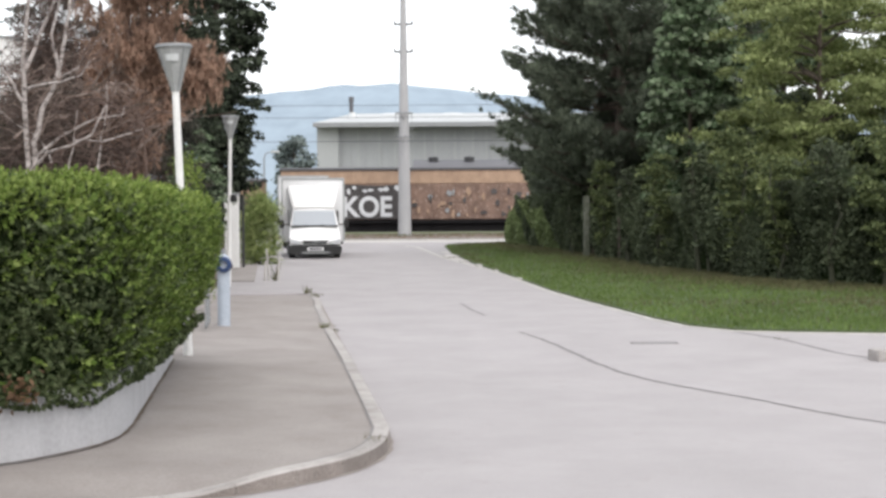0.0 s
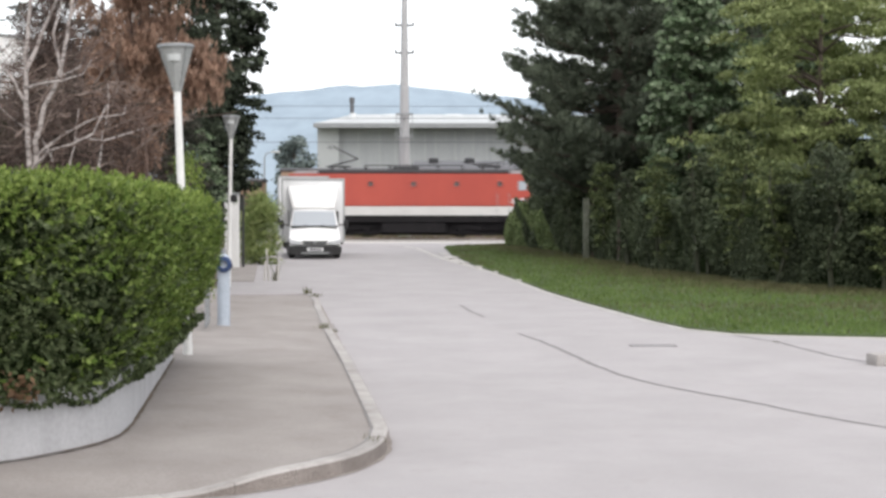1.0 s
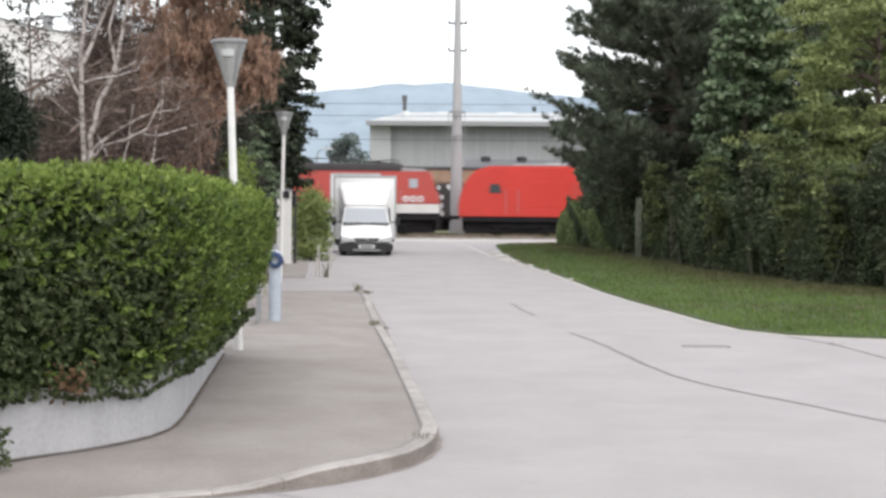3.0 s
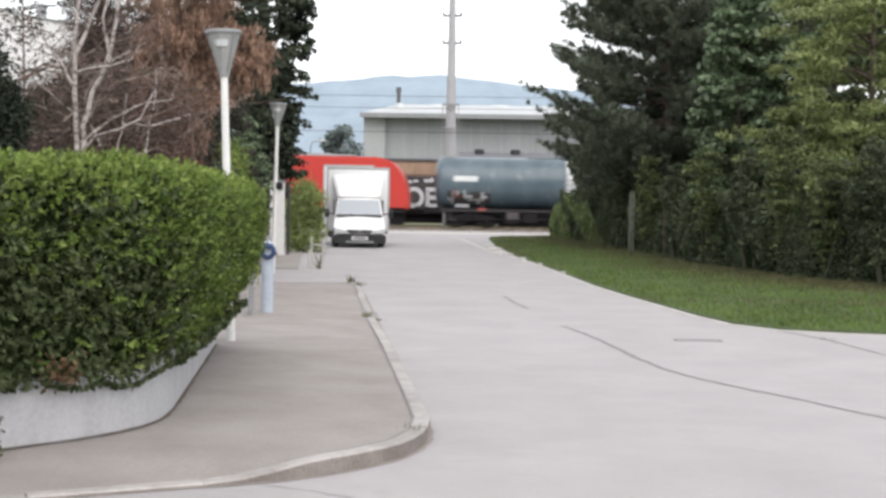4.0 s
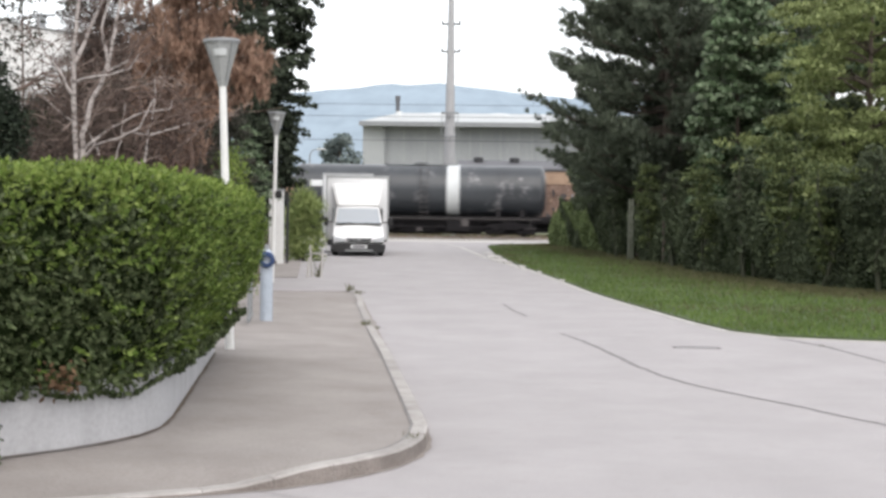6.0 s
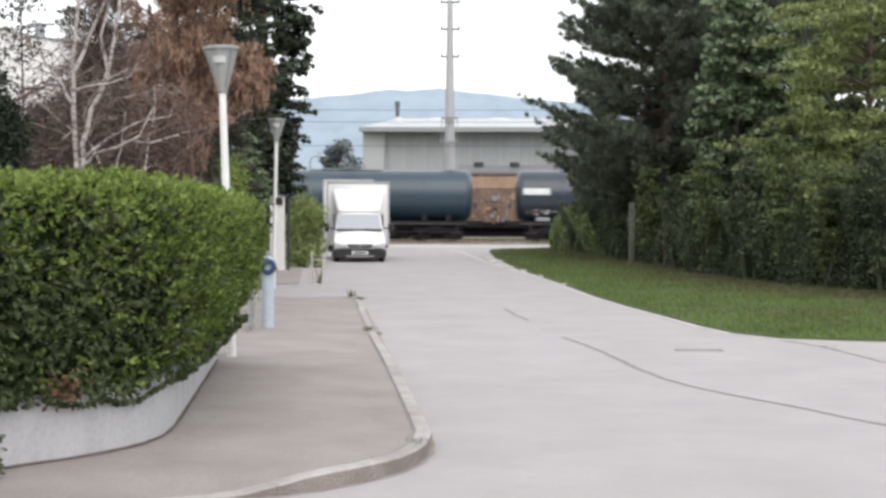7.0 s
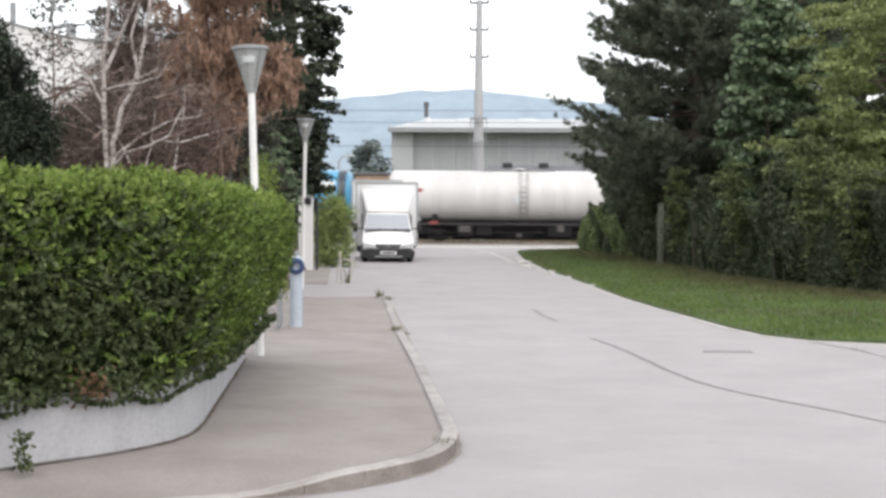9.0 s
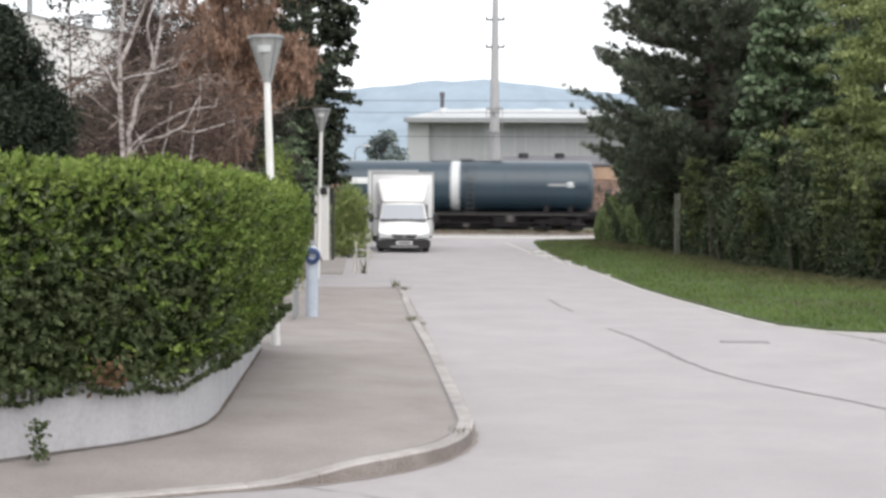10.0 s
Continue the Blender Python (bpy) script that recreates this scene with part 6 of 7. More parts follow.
def dead_cypress():
    """Limbs with hanging strands of withered needles, one long limb to the side."""
    rng = np.random.default_rng(23)
    t = thing("dead_cypress", "dead cypress with hanging rust-brown needles", "tree", pose(*at_bearing(225, 370, 25)[:2], 0.1))
    bm = bmesh.new()
    tube(bm, [(0, 0, -0.1), (0.03, 0, 1.5), (-0.02, 0, 3.2), (0.04, 0.05, 5.0), (0.0, 0.0, 7.2)], [0.13, 0.11, 0.09, 0.06, 0.02], 9)
    part("trunk", bm, TWIG, t)
    rows = [(2.0, 0.55), (3.2, 0.95), (4.0, 1.15), (5.0, 1.1), (6.2, 0.85), (7.2, 0.2)]
    spots, fall = [], []
    for j in range(104):
        z = rng.uniform(2.2, 7.1)
        R = float(np.interp(z, [a for a, b in rows], [b for a, b in rows])) * rng.uniform(0.6, 1.15)
        a = rng.uniform(0, 2 * math.pi)
        end = np.array([R * math.cos(a), R * math.sin(a) * 0.8, z + rng.uniform(-0.1, 0.3)])
        if j >= 80:
            # the reaching limbs on the road side
            end = np.array([rng.uniform(0.9, 1.72), rng.uniform(-0.35, 0.35), rng.uniform(3.75, 4.7) - 0.0])
            end[2] -= 0.35 * (end[0] - 0.9)
            z = end[2] - 0.15
        q = limb_path(rng, (0, 0, z - 0.35), end, 0.08)
        bm = bmesh.new()
        tube(bm, q, [0.03, 0.024, 0.018, 0.012, 0.007], 5)
        part("limb", bm, TWIG, t)
        for k in range(44):
            f = rng.uniform(0.25, 1.05) * 4
            i = min(3, int(f))
            spots.append(q[i] + (q[i + 1] - q[i]) * (f - i) + rng.normal(0, 0.09, 3) * (1, 1, 0.6))
            fall.append((rng.normal(0, 0.12), rng.normal(0, 0.12), -1.0, rng.uniform(0.12, 0.45) * (0.75 if j >= 80 else 1.0)))
    spots, fall = np.array(spots), np.array(fall)
    k = 16
    f = np.sort(rng.uniform(0, 1, (len(spots), k)), axis=1)
    p = spots[:, None, :] + fall[:, None, :3] * (fall[:, None, 3:] * f[..., None]) + rng.normal(0, 0.022, (len(spots), k, 3))
    leaf_part("crown", rng, p.reshape(-1, 3), 0.115, BROWN, t, aspect=0.17, tip=np.repeat(unit(fall[:, :3]), k, axis=0), tip_w=0.62)
    return t


dead_cypress()
x, y, z = at_bearing(95, 370, 27)
tree("dead_tree", "leafless withered tree with grey-brown twigs", (x, y, 0.1), 6.3, 0.12, [(1.0, 2.0), (2.6, 2.1), (3.7, 1.6), (4.5, 1.0), (6.2, 0.4)], 190, 0.25, 0.5, 700, 0.30, GREY_TWIG, 24, flat=0.9, aspect=0.055, bark=TWIG, limbs=110, tip=(0.5, 0, -0.3), tip_w=0.3, shell=0.2)
x, y, z = at_bearing(98, 370, 34)
tree("spruce_tree", "sparse grey withered conifer behind the birch", (x, y, 0.1), 11.5, 0.16, [(1.0, 1.1), (4.0, 1.15), (7.0, 1.0), (9.5, 0.7), (11.3, 0.2)], 80, 0.3, 0.55, 520, 0.15, THICKET, 29, flat=0.5, aspect=0.3, limbs=30, shell=0.3, dome=6)
x, y, z = at_bearing(-45, 370, 44)
tree("sparse_birch", "thin grey tree with few small leaves before a white hall", (x, y, 0.1), 9.2, 0.07, [(3.0, 1.0), (5.0, 1.4), (7.0, 1.2), (9.0, 0.4)], 75, 0.3, 0.6, 95, 0.15, THICKET, 30, flat=0.8, aspect=0.5, bark=TWIG, limbs=60, shell=0.2, tip=(0, 0, -1), tip_w=0.3)
x, y, z = at_bearing(-165, 370, 19)
tree("spruce_tree", "dark green bushy conifer behind the hedge", (x, y, 0.1), 4.1, 0.1, [(0.8, 0.85), (1.8, 1.0), (2.8, 0.85), (3.5, 0.5), (4.1, 0.1)], 320, 0.16, 0.32, 2300, 0.075, YEW, 25, flat=0.85, aspect=0.4, limbs=14)
x, y, z = at_bearing(336, 370, 20)
tree("thuja_bush", "bright green thuja bush behind the hedge", (x, y, 0.1), 2.25, 0.06, [(0.3, 0.34), (1.2, 0.36), (1.8, 0.3), (2.2, 0.1)], 46, 0.10, 0.2, 3600, 0.05, HEDGE_PALE, 26, "bush", aspect=0.4, limbs=8, tip=(0, 0, 1), tip_w=0.5)
x, y, z = at_bearing(350, 370, 31)
tree("thuja_bush", "green bush beside the garden gate", (x, y, 0.1), 3.2, 0.06, [(0.3, 0.5), (1.2, 0.55), (2.2, 0.5), (3.2, 0.2)], 50, 0.18, 0.34, 1100, 0.085, MAPLE, 27, "bush", aspect=0.5, limbs=10, flat=0.7, dome=6)
x, y, z = at_bearing(284, 370, 29)
tree("garden_bush", "dull grey-green bush under the conifers", (x, y, 0.1), 4.0, 0.06, [(0.3, 0.75), (1.8, 0.85), (2.9, 0.8), (4.0, 0.45)], 80, 0.22, 0.42, 1300, 0.10, THICKET, 28, "bush", aspect=0.25, limbs=14, flat=0.8, dome=6)


def birch():
    rng = np.random.default_rng(31)
    Y = 20.5
    t = thing("birch_tree", "bare white birch with forked trunk and dead branches", "tree", pose(*at_bearing(62, 370, Y)[:2], 0.1))
    x0, z0 = at_bearing(62, 370, Y)[0], 0.1

    def P(px, py, dy=0.0):
        a = at_bearing(px, py, Y)
        return (a[0] - x0, dy, a[2] - z0)
    runs = [
        ("trunk", [(62, 570, 0), (58, 420, 0), (54, 300, 0), (47, 215, 0.05), (43, 120, 0.1), (50, 40, 0.1), (56, -60, 0.1), (50, -200, 0.1)], 0.062, 0.02),
        ("limb", [(60, 330, 0), (66, 250, -0.05), (84, 190, -0.1), (108, 140, -0.1), (122, 90, -0.15), (134, 30, -0.2), (144, -50, -0.2), (150, -180, -0.2)], 0.05, 0.015),
        ("limb", [(50, 157, 0.0), (85, 150, -0.2), (120, 146, -0.3), (158, 137, -0.35), (176, 112, -0.4)], 0.03, 0.01),
        ("limb", [(112, 135, -0.1), (104, 95, 0), (96, 60, 0), (106, 20, 0.1), (118, -40, 0.1)], 0.03, 0.012),
        ("limb", [(110, 138, -0.1), (135, 132, -0.2), (152, 122, -0.3), (166, 98, -0.4)], 0.028, 0.010),
        ("limb", [(47, 120, 0.1), (70, 60, 0.2), (90, 10, 0.2), (110, -30, 0.3)], 0.04, 0.015),
        ("limb", [(58, 300, 0), (90, 270, -0.2), (140, 258, -0.4), (180, 240, -0.5), (205, 190, -0.5)], 0.035, 0.012),
        ("limb", [(45, 180, 0.0), (20, 130, -0.1), (-10, 90, -0.2), (-40, 70, -0.2)], 0.03, 0.01),
        ("limb", [(56, 280, 0), (110, 235, 0.2), (165, 205, 0.3), (208, 200, 0.4), (214, 182, 0.4)], 0.028, 0.010),
        ("limb", [(150, 250, -0.4), (190, 252, -0.3), (240, 236, -0.2), (262, 228, -0.2)], 0.02, 0.008),
        ("limb", [(180, 300, -0.2), (188, 240, -0.2), (200, 190, -0.2), (198, 150, -0.2)], 0.02, 0.008),
        ("limb", [(116, 300, 0.2), (128, 240, 0.2), (134, 190, 0.2)], 0.018, 0.008),
        ("limb", [(90, 285, 0.2), (60, 240, 0.3), (20, 215, 0.3), (-20, 180, 0.3)], 0.02, 0.008),
    ]
    q_all = []
    for name, pts, r0, r1 in runs:
        bm = bmesh.new()
        q = []
        for (a, b, c), (d, e, f) in zip(pts, pts[1:]):
            for k in range(3):
                w = k / 3
                q.append(np.array(P(a + (d - a) * w, b + (e - b) * w, c + (f - c) * w)) + rng.normal(0, 0.008, 3))
        q.append(np.array(P(*pts[-1])))
        q_all.append(q)
        tube(bm, q, [0.85 * (r0 + (r1 - r0) * i / (len(q) - 1)) for i in range(len(q))], 8)
        part(name, bm, BIRCH, t)
    bm = bmesh.new()
    for j in range(170):
        q = q_all[rng.integers(len(q_all))]
        a = q[rng.integers(3, len(q))] if len(q) > 4 else q[-1]
        if a[2] < 1.6:
            continue
        b = a + (rng.normal(0, 0.38), rng.normal(0, 0.25), rng.normal(0.05, 0.28))
        tube(bm, limb_path(rng, a, b, 0.06), [0.010, 0.008, 0.007, 0.005, 0.003], 4)
    tagged(part("twig_tangle", bm, TWIG, t, "fine brown dead twigs"), kind="stuff")
    return t


birch()


def twig_thicket():
    """Fine bare twigs that hang between the dead trees."""
    rng = np.random.default_rng(37)
    t = thing("dead_shrub", "tangle of bare brown twigs behind the hedge", "shrub", pose(*at_bearing(150, 370, 22.5)[:2], 0.1))
    for k in range(9):
        bm = bmesh.new()
        a = np.array([-1.6 + 0.3 * k, rng.uniform(-0.3, 0.3), -0.05])
        tube(bm, limb_path(rng, a, a + (rng.normal(0, 0.2), 0, rng.uniform(1.6, 2.8)), 0.0), [0.03, 0.026, 0.022, 0.018, 0.012], 6)
        part("stem", bm, TWIG, t)
    for k in range(6):
        bm = bmesh.new()
        for j in range(26):
            a = np.array([rng.uniform(-1.8, 0.8), rng.uniform(-0.5, 0.5), rng.uniform(0.9, 3.6)])
            b = a + (rng.uniform(0.3, 1.1) * rng.choice((-1, 1, 1)), rng.normal(0, 0.3), rng.uniform(-0.25, 0.75))
            q = limb_path(rng, a, b, 0.08, 6)
            tube(bm, q, [0.020, 0.017, 0.014, 0.011, 0.008, 0.005], 5)
            for g in range(5):
                c = q[rng.integers(1, 6)]
                e = c + (b - a) * rng.uniform(0.15, 0.4) + rng.normal(0, 0.16, 3)
                tube(bm, limb_path(rng, c, e, 0.05), [0.008, 0.007, 0.006, 0.005, 0.003], 4)
        tagged(part("twig_tangle", bm, (TWIG, BARK, DEAD_BRANCH)[k % 3], t), kind="stuff")
    n = 12000
    pts = np.stack([rng.uniform(-1.9, 1.0, n) + rng.normal(0, 0.15, n), rng.uniform(-0.3, 1.1, n), 0.8 + 2.7 * rng.beta(1.4, 1.5, n)], 1)
    leaf_part("dead_needles", rng, pts, 0.2, GREY_TWIG, t, aspect=0.05, tip=(0.5, 0, -0.5), tip_w=0.35)


twig_thicket()

# small garden bushes, the far tree, weeds
x, y, z = at_bearing(458, 370, 41)
tree("bamboo_bush", "feathery light green bush beside the gate pillar", (x, y, 0.03), 2.1, 0.03, [(0.0, 0.42), (0.9, 0.52), (1.6, 0.48), (2.0, 0.2)], 90, 0.14, 0.28, 700, 0.36, SHRUB, 41, "bush", aspect=0.075, limbs=20, tip=(0.6, 0, 0.45), tip_w=0.4)
x, y, z = at_bearing(522, 370, 108)
tree("round_tree", "distant round green tree beside the hall", (x, y, 0.0), 7.2, 0.2, [(1.5, 1.0), (3.5, 1.45), (5.5, 1.3), (6.9, 0.6)], 46, 0.4, 0.75, 260, 0.32, FAR_LEAF, 42, limbs=10, aspect=0.7)


def leafy_bank(name, label, line, height, thick, n, leaf, material, seed, category, columns=0.0, core=True, dry=0):
    """A long overgrown fence or thicket along a line: a core painted dark as inner shade, and leaves on its faces."""
    rng = np.random.default_rng(seed)
    t = thing(name, label, category, pose(0, 0, 0))
    line = np.array(line, float)
    d = np.concatenate([[0], np.cumsum(np.linalg.norm(np.diff(line, axis=0), axis=1))])
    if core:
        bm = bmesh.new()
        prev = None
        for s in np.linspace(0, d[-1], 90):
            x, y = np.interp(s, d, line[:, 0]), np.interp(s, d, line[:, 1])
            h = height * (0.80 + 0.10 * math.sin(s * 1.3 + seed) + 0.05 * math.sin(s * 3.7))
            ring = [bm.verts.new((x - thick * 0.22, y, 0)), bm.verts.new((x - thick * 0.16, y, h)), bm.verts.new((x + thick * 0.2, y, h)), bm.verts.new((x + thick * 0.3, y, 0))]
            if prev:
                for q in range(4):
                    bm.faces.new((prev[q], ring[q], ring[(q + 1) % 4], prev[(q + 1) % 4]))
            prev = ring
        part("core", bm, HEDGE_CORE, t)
    s = rng.uniform(0, d[-1], n)
    x, y = np.interp(s, d, line[:, 0]), np.interp(s, d, line[:, 1])
    z = height * rng.uniform(0, 1, n) ** 0.85
    bulge = 0.25 + 0.75 * np.abs(np.sin(s * 1.9 + 0.6 * np.sin(s * 0.7)))
    face = thick * (0.30 + columns * bulge * 0.6) * (0.75 + 0.4 * np.sin(z * 2.2 + s))
    x = x - face * rng.uniform(0.5, 1.0, n)
    top = height * (0.84 + 0.15 * np.sin(s * 1.3 + seed) + 0.10 * np.sin(s * 4.1) + 0.07 * np.sin(s * 9.3 + 1))
    keep = (z < top) & (rng.uniform(0, 1, n) < (0.12 + 0.88 * bulge ** 1.6 if columns > 0.8 else 0.35 + 0.65 * bulge))
    pts = np.stack([x, y + rng.normal(0, 0.08, n), z + 0.03], 1)[keep]
    leaf_part("leaves", rng, pts, leaf, material, t, aspect=0.75, tip=(0, 0, -1), tip_w=0.35, facing=np.array((-0.8, -0.6, 0.1)), facing_w=0.35)
    return t


FENCE = [(3.35, 62.5), (4.05, 55.0), (4.95, 48.0), (5.95, 35.0), (7.25, 29.2), (8.6, 26.7), (12.3, 23.2)]
ivy = leafy_bank("ivy_fence", "old fence overgrown with dark ivy in thick columns", FENCE, 2.1, 0.75, 230000, 0.075, IVY, 51, "fence", columns=0.9)
for k, (s, m, r) in enumerate(((0.42, BARK, 0.04), (0.52, BARK, 0.04))):
    f = np.array(FENCE)
    d = np.concatenate([[0], np.cumsum(np.linalg.norm(np.diff(f, axis=0), axis=1))])
    q = s * d[-1]
    px, py = np.interp(q, d, f[:, 0]) - 0.34, np.interp(q, d, f[:, 1])
    bm = bmesh.new()
    box(bm, px - r, px + r, py - r, py + r, -0.02, 2.0, 0.012)
    part("post", bm, m, ivy, "weathered mossy fence post")
bm = bmesh.new()
box(bm, 4.40, 4.58, 43.9, 44.1, -0.02, 1.95, 0.015)
part("post", bm, OLD_POST, ivy, "weathered grey concrete fence post")
srng = random.Random(9)
f = np.array(FENCE)
d = np.concatenate([[0], np.cumsum(np.linalg.norm(np.diff(f, axis=0), axis=1))])
for k in range(9):
    q = d[-1] * (0.16 + 0.7 * (k + srng.uniform(-0.3, 0.3)) / 9)
    px, py = float(np.interp(q, d, f[:, 0])) - srng.uniform(0.3, 0.45), float(np.interp(q, d, f[:, 1])) - 0.12
    h = srng.uniform(1.5, 2.15)
    bm = bmesh.new()
    tube(bm, [(px, py, -0.02), (px + srng.uniform(-0.04, 0.04), py, h * 0.35), (px + srng.uniform(-0.08, 0.08), py, h * 0.7), (px + srng.uniform(-0.15, 0.15), py, h)], [0.05, 0.042, 0.035, 0.022], 6)
    part("stem", bm, MOSSY_STEM, ivy)
leafy_bank("green_bush_row", "grey-green bushes at the end of the ivy fence", [(3.05, 60.0), (3.5, 57.5), (4.1, 54.0), (4.6, 50.5)], 1.85, 0.8, 40000, 0.10, BUSH_ROW, 55, "bush", columns=0.5)
leafy_bank("undergrowth", "dense dark undergrowth behind the ivy fence", [(4.6, 63.0), (5.6, 55.0), (6.8, 48.0), (8.0, 38.5), (9.6, 33.0), (12.0, 30.0)], 4.3, 1.6, 60000, 0.17, IVY, 52, "thicket", columns=0.6)
leafy_bank("undergrowth", "dense dark shrubs between fence and trees", [(7.2, 36.0), (8.2, 33.0), (9.6, 30.5), (12.5, 28.0)], 2.7, 1.2, 40000, 0.11, MAPLE, 53, "thicket", columns=0.7)
leafy_bank("garden_thicket", "dark garden shrubs behind the hedge", [(-14.0, 26.0), (-9.5, 29.0), (-7.4, 31.0)], 4.7, 1.2, 80000, 0.10, THICKET, 54, "thicket", columns=0.6)


flat("fence_earth", [(4.55, 47.0), (5.0, 41.0), (5.45, 35.6), (6.55, 29.6), (7.9, 26.7), (11.6, 23.0), (11.0, 22.3), (7.3, 25.7), (5.85, 28.6), (4.95, 34.5), (4.65, 40.5), (4.3, 46.5)], -0.05, 0.042, SOIL, "bare brown earth and litter at the foot of the fence", "soil")


def fence_shrub(x, y, height, wide, material, seed, label):
    """An upright shrub grown into the fence: a bare stem, and leaves hanging down it."""
    rng = np.random.default_rng(seed)
    t = thing("fence_shrub", label, "shrub", pose(x, y, 0.03), "shrubs along the fence")
    bm = bmesh.new()
    tube(bm, limb_path(rng, (0, 0, -0.05), (rng.normal(0, 0.15), 0, height * 0.95), 0.0), [0.06, 0.05, 0.04, 0.03, 0.015], 7)
    part("stem", bm, MOSSY_STEM, t)
    rows = [(0.35, wide * 0.35), (0.9, wide * 0.6), (height * 0.6, wide), (height * 0.85, wide * 1.1), (height, wide * 0.5)]
    clumps = envelope_clumps(rng, (0, 0, 0), rows, int(34 * height * wide) + 16, 0.16, 0.32, 0.3)
    pts, facing = dome_points(rng, clumps, 900, 0.9, 6)
    leaf_part("leaves", rng, pts, 0.085, material, t, aspect=0.6, tip=(0, 0, -1), tip_w=0.45, facing=facing, facing_w=0.55)
    return t


for k, (x, y, height, wide, m) in enumerate(((4.35, 46.2, 2.5, 0.30, IVY), (4.95, 42.4, 2.9, 0.34, FENCE_GREEN), (5.2, 38.6, 2.6, 0.30, IVY), (5.6, 35.2, 2.9, 0.38, FENCE_GREEN), (6.05, 32.6, 2.7, 0.36, IVY), (6.5, 30.6, 3.2, 0.45, FENCE_GREEN), (7.0, 29.0, 2.6, 0.42, FENCE_GREEN), (7.7, 27.4, 2.9, 0.5, IVY), (8.4, 26.4, 3.1, 0.5, FENCE_GREEN), (9.2, 25.4, 2.8, 0.5, FENCE_GREEN))):
    fence_shrub(x - 0.1, y, height, wide, m, 300 + k, ("light green" if m is FENCE_GREEN else "dark green") + " shrub grown into the ivy fence")


# ---- grass ----
def inside(poly, x, y):
    c = np.zeros(len(x), bool)
    j = len(poly) - 1
    for i in range(len(poly)):
        (xi, yi), (xj, yj) = poly[i], poly[j]
        hit = ((yi > y) != (yj > y)) & (x < (xj - xi) * (y - yi) / (yj - yi + 1e-12) + xi)
        c ^= hit
        j = i
    return c


def blades(name, label, pts, height, material, seed, lean=0.35, width=0.12):
    rng = np.random.default_rng(seed)
    n = len(pts)
    h = height * rng.uniform(0.45, 1.2, (n, 1))
    a = rng.uniform(0, 2 * math.pi, n)
    s = np.stack([np.cos(a), np.sin(a), np.zeros(n)], 1)
    tip = np.concatenate([rng.normal(0, lean, (n, 2)), np.ones((n, 1))], 1) * h
    v = np.empty((n, 4, 3))
    w = h * width
    v[:, 0], v[:, 1] = pts - s * w, pts + s * w
    v[:, 2], v[:, 3] = pts + tip + s * w * 0.25, pts + tip - s * w * 0.25
    return tagged(new(name, fast_mesh(name, v.reshape(-1, 3), np.arange(4 * n).reshape(n, 4), material)), label, "grass", kind="stuff")


rng = np.random.default_rng(61)
n = 150000
gy = 16.5 + 46 * rng.uniform(0, 1, n) ** 1.7
gx = rng.uniform(-0.3, 12, n)
ok = inside(VERGE, gx, gy) & (gx < np.interp(gy, [24, 27.6, 30, 35.5, 48, 55, 63], [12.5, 8.9, 7.45, 6.0, 4.95, 3.9, 2.75]) + 0.3)
gx, gy = gx[ok], gy[ok]
bare = smooth_noise(np.stack([gx, gy, 0 * gx], 1), 0.9, 2.0) + 0.4 * smooth_noise(np.stack([gx, gy, 0 * gx], 1), 3.1, 5.0) + rng.normal(0, 0.3, len(gx)) > 0.55
lawn_pts = np.stack([gx, gy, np.full(len(gx), 0.033)], 1)
blades("lawn_grass", "short green grass blades on the verge", lawn_pts[~bare], 0.055, GRASS, 62, width=0.2)
blades("dry_lawn_grass", "yellowed dry patches in the grass verge", lawn_pts[bare], 0.06, DRY_GRASS, 64, width=0.16)
# ragged taller grass and dead leaves along the fence foot
n = 42000
s = rng.uniform(0, 1, n) ** 0.8
fx, fy = np.interp(s, np.linspace(0, 1, 6), [2.6, 3.7, 4.75, 5.75, 7.2, 8.7]), np.interp(s, np.linspace(0, 1, 6), [63, 55, 48, 35.5, 30, 27.4])
fx, fy = fx - rng.exponential(0.6, n), fy - rng.exponential(0.8, n)
ok = inside(VERGE, fx - 0.15, fy)
blades("dry_grass", "dry straggly grass at the foot of the ivy fence", np.stack([fx[ok], fy[ok], np.full(ok.sum(), 0.033)], 1), 0.085, DRY_GRASS, 63, 0.6)


def weed(x, y, z, h, n, material, label, seed, lean=0.5, spread=0.05):
    rng = np.random.default_rng(seed)
    return tagged(blades("weed", label, np.array([x, y, z]) + rng.normal(0, 1, (n, 3)) * (spread, spread, 0), h, material, seed, lean, 0.07), category="weed", kind="stuff")


for k, (px, py, z, h, n, m) in enumerate(((545, 520, 0.05, 0.13, 40, DRY_GRASS), (558, 526, 0.02, 0.07, 60, DRY_GRASS), (573, 581, 0.1, 0.06, 70, DRY_GRASS), (590, 588, 0.0, 0.04, 60, DRY_GRASS), (655, 781, 0.11, 0.035, 24, DRY_GRASS), (489, 497, 0.0, 0.3, 14, DRY_GRASS), (1380, 607, 0.0, 0.03, 30, DRY_GRASS))):
    gx, gy = ground_at(px, py)
    k2 = (1.62 - z) / 1.62
    weed(gx * k2, gy * k2, z, h, n, m, "dry weed tuft growing from a joint", 70 + k, 0.35)
# a creeper on the planter wall
rng = np.random.default_rng(81)
cp = thing("creeper", "small green creeper in front of the planter wall", "plant", pose(-2.74, 7.74, 0.12))
pts = np.array([0, 0, 0.02]) + np.stack([rng.normal(0, 0.032, 120), rng.normal(0, 0.025, 120), rng.uniform(0, 0.23, 120)], 1)
leaf_part("leaves", rng, pts, 0.034, HEDGE_LEAF, cp, aspect=0.7)

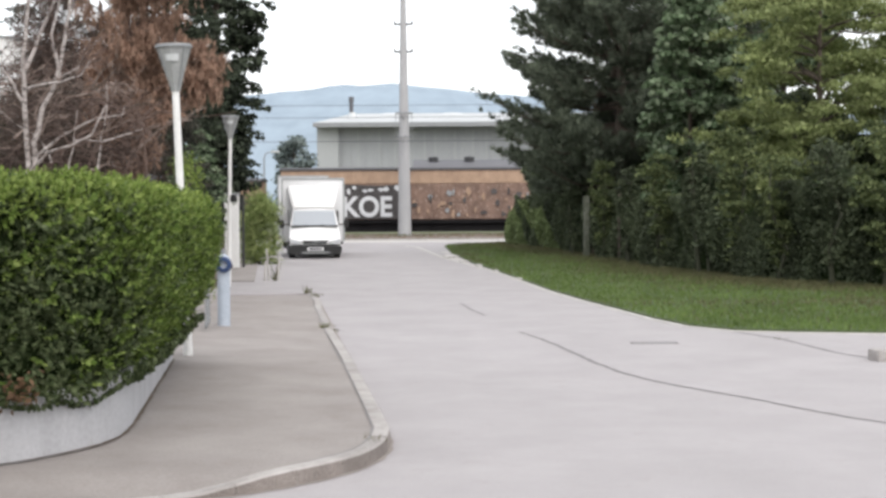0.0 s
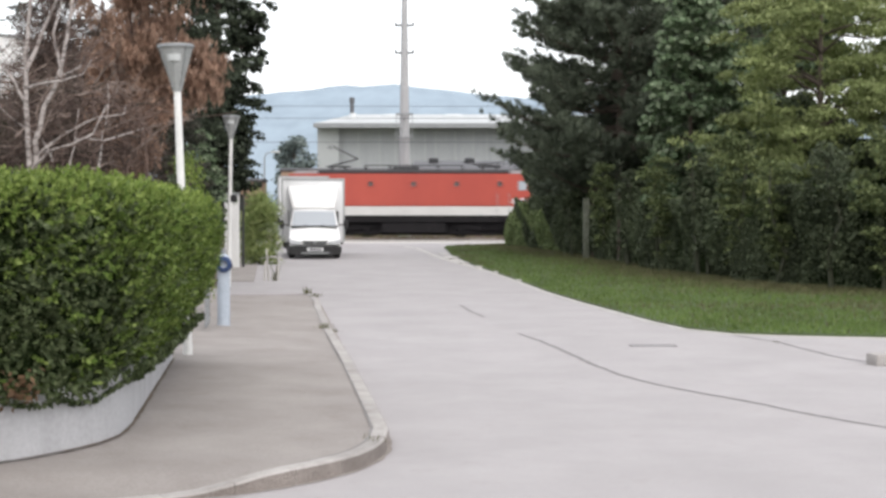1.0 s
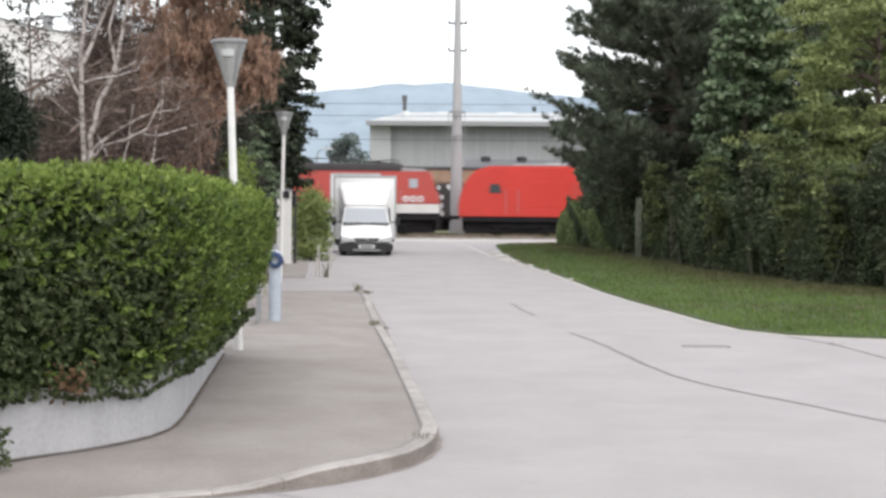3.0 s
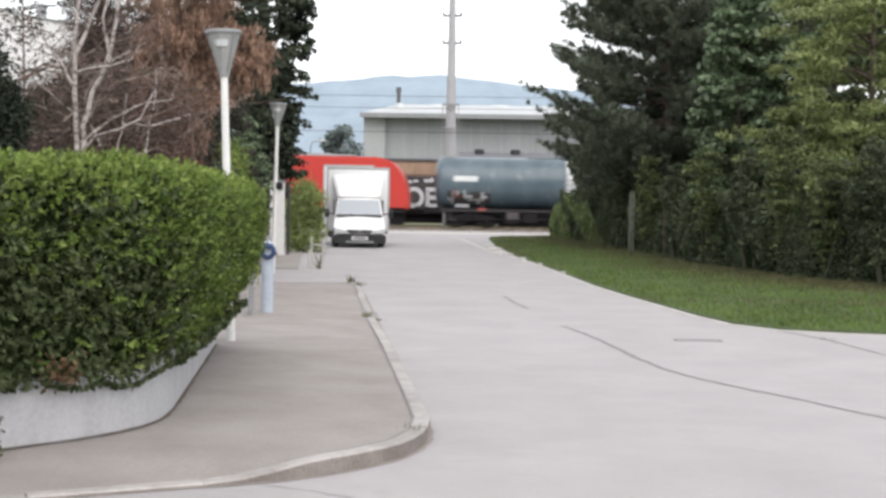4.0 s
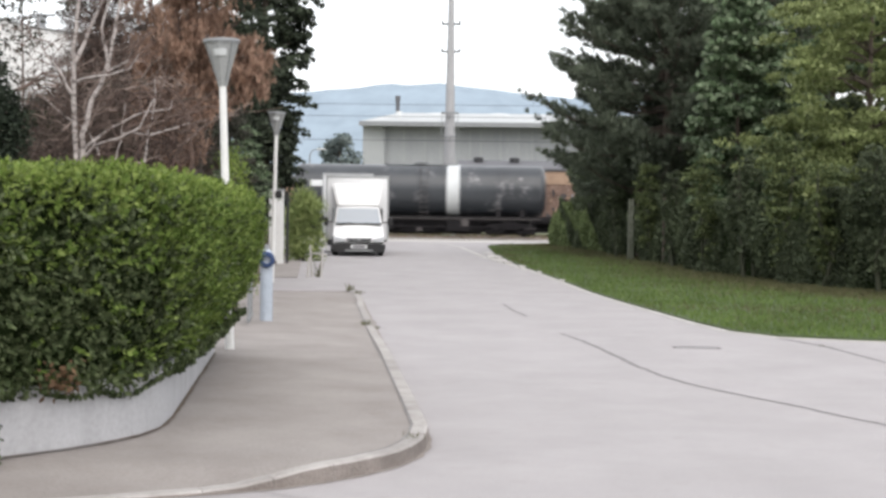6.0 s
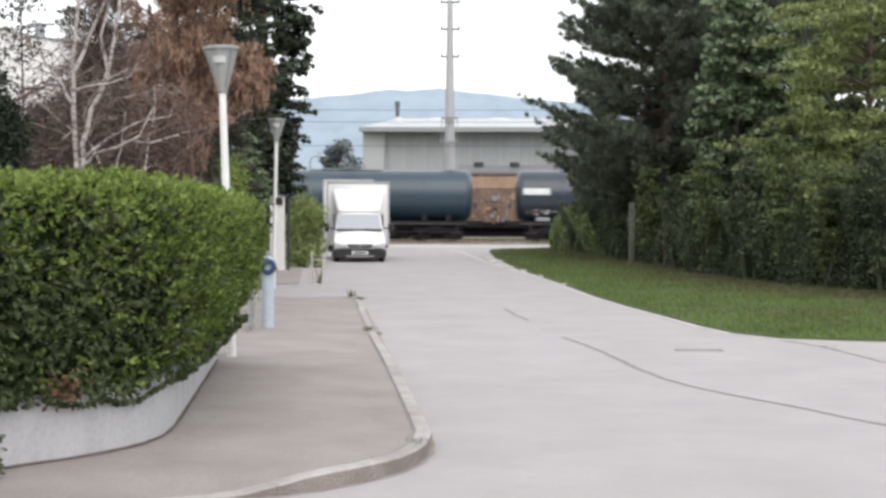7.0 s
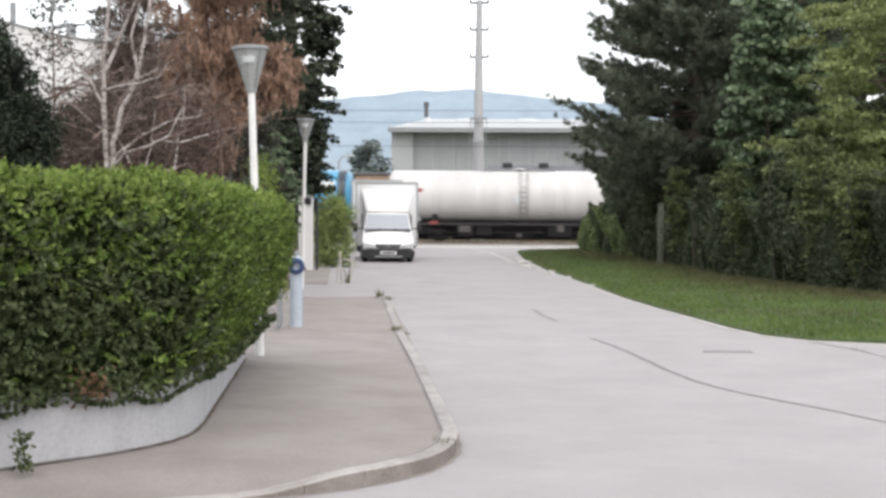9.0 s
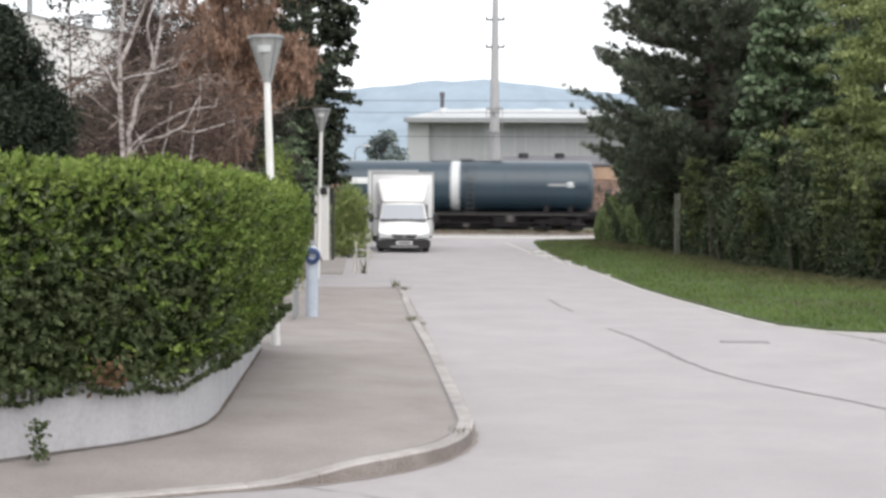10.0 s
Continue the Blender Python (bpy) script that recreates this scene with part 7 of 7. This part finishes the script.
# track-side weeds and stones
rng = np.random.default_rng(83)
n = 700
blades("track_weeds", "dry weeds along the track", np.stack([rng.uniform(-12, 8, n), rng.normal(79.6, 0.5, n), np.full(n, 0.0)], 1), 0.16, DRY_GRASS, 84, 0.5)


def rubble():
    """Loose grey stones along the edge of the track bed."""
    rng = np.random.default_rng(87)
    n = 1500
    c = np.stack([rng.uniform(-12, 8, n), rng.normal(79.45, 0.28, n), np.full(n, -0.22)], 1)
    cube = np.array([(a, b, c2) for c2 in (-0.5, 0.6) for a, b in ((-1, -1), (1, -1), (1, 1), (-1, 1))], float)
    v = c[:, None, :] + (cube[None] * rng.uniform(0.6, 1.2, (n, 8, 3))) * rng.uniform(0.03, 0.09, (n, 1, 1))
    quad = np.array([(3, 2, 1, 0), (4, 5, 6, 7), (0, 1, 5, 4), (1, 2, 6, 5), (2, 3, 7, 6), (3, 0, 4, 7)])
    f = (np.arange(n)[:, None, None] * 8 + quad[None]).reshape(-1, 4)
    return tagged(new("rubble", fast_mesh("rubble", v.reshape(-1, 3), f, EDGING)), "loose pale stones along the track", "stones", kind="stuff")


rubble()

# ---- far things on the garden side ----
bm = bmesh.new()
w = thing("white_hall", "large white hall with a shallow roof behind the gardens", "building", pose(0, 62.0, 0))
prism(bm, [(-48, -0.5), (-17.6, -0.5), (-17.6, 8.95), (-20.3, 9.35), (-23.5, 10.15), (-48, 16.0)], "y", 0, 14)
part("wall", bm, RENDER_WHITE, w)
bm = bmesh.new()
prism(bm, [(-48.2, 16.02), (-23.5, 10.17), (-20.3, 9.37), (-17.4, 8.97), (-17.4, 9.05), (-20.3, 9.45), (-23.5, 10.25), (-48.2, 16.1)], "y", -0.1, 14.1)
part("roof_edge", bm, HALL_PALE, w)
for mx, z0, z1, arm in ((-22.68, 9.9, 10.9, 0.0), (-19.93, 9.3, 9.95, 0.55)):
    bm = bmesh.new()
    rod(bm, (mx, 0.4, z0), (mx, 0.4, z1), 0.13, n=10)
    box(bm, mx - max(0.1, arm), mx + max(0.1, arm), 0.3, 0.5, z1 - 0.04, z1 + 0.05)
    part("mast", bm, GREY_METAL, w)

lx, ly, lz = at_bearing(483, 270, 102)
lamp = thing("distant_lamp", "thin distant street lamp with a flat pale head", "street lamp", pose(lx, ly, 0))
bm = bmesh.new()
tube(bm, [(-0.6, 0, -0.1), (-0.6, 0, lz - 0.4), (-0.45, 0, lz - 0.08), (0.0, 0, lz)], [0.07, 0.05, 0.04, 0.035], 8)
part("pole", bm, GREY_METAL, lamp)
bm = bmesh.new()
box(bm, -0.1, 0.55, -0.15, 0.15, lz - 0.05, lz + 0.08, 0.03)
part("head", bm, SIGN_WHITE, lamp)

# ---- kerb stones, one by one ----
kerb = thing("kerb", "worn granite kerb round the street corner, dropped at the ends", "kerb", kind="structure")


def kerb_stones():
    outer, inn = KERB_LINE, offset_line(KERB_LINE, 0.11)
    d = [0.0]
    for a, b in zip(outer, outer[1:]):
        d.append(d[-1] + math.hypot(b[0] - a[0], b[1] - a[1]))

    def at(line, s):
        return float(np.interp(s, d, [p[0] for p in line])), float(np.interp(s, d, [p[1] for p in line]))
    rnd = random.Random(4)
    s = 0.0
    while s < d[-1] - 0.2:
        x, y = at(outer, s)
        step = 0.95 if y > 10.2 or x < -1.3 else 0.42
        e = min(d[-1], s + step)
        bm = bmesh.new()
        cuts = [s + 0.002, (s + e) / 2, e - 0.002]
        lift = rnd.uniform(-0.004, 0.004)
        prev = None
        for c in cuts:
            (ax, ay), (bx, by) = at(outer, c), at(inn, c)
            h = kerb_height(ay, ax) + lift
            ux, uy = (bx - ax), (by - ay)
            ring = [bm.verts.new((ax, ay, -0.06)), bm.verts.new((ax + ux * 0.04, ay + uy * 0.04, h - 0.012)), bm.verts.new((ax + ux * 0.14, ay + uy * 0.14, h)), bm.verts.new((bx, by, h)), bm.verts.new((bx, by, -0.06))]
            if prev:
                for q in range(5):
                    # street side: splashed dirt plus the upright face's shade, both in the colour
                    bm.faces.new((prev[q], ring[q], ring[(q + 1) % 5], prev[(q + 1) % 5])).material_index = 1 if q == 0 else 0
            else:
                bm.faces.new(ring)
            prev = ring
        bm.faces.new(list(reversed(prev)))
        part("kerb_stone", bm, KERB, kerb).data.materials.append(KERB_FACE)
        s = e


kerb_stones()


def motions():
    for w in TRAIN:
        x = w.location.x
        walk(w, [(0.0, pose(x, NEAR_TRACK, RAIL_TOP)), (10.0, pose(x - SPEED * 10.0, NEAR_TRACK, RAIL_TOP))])


motions()
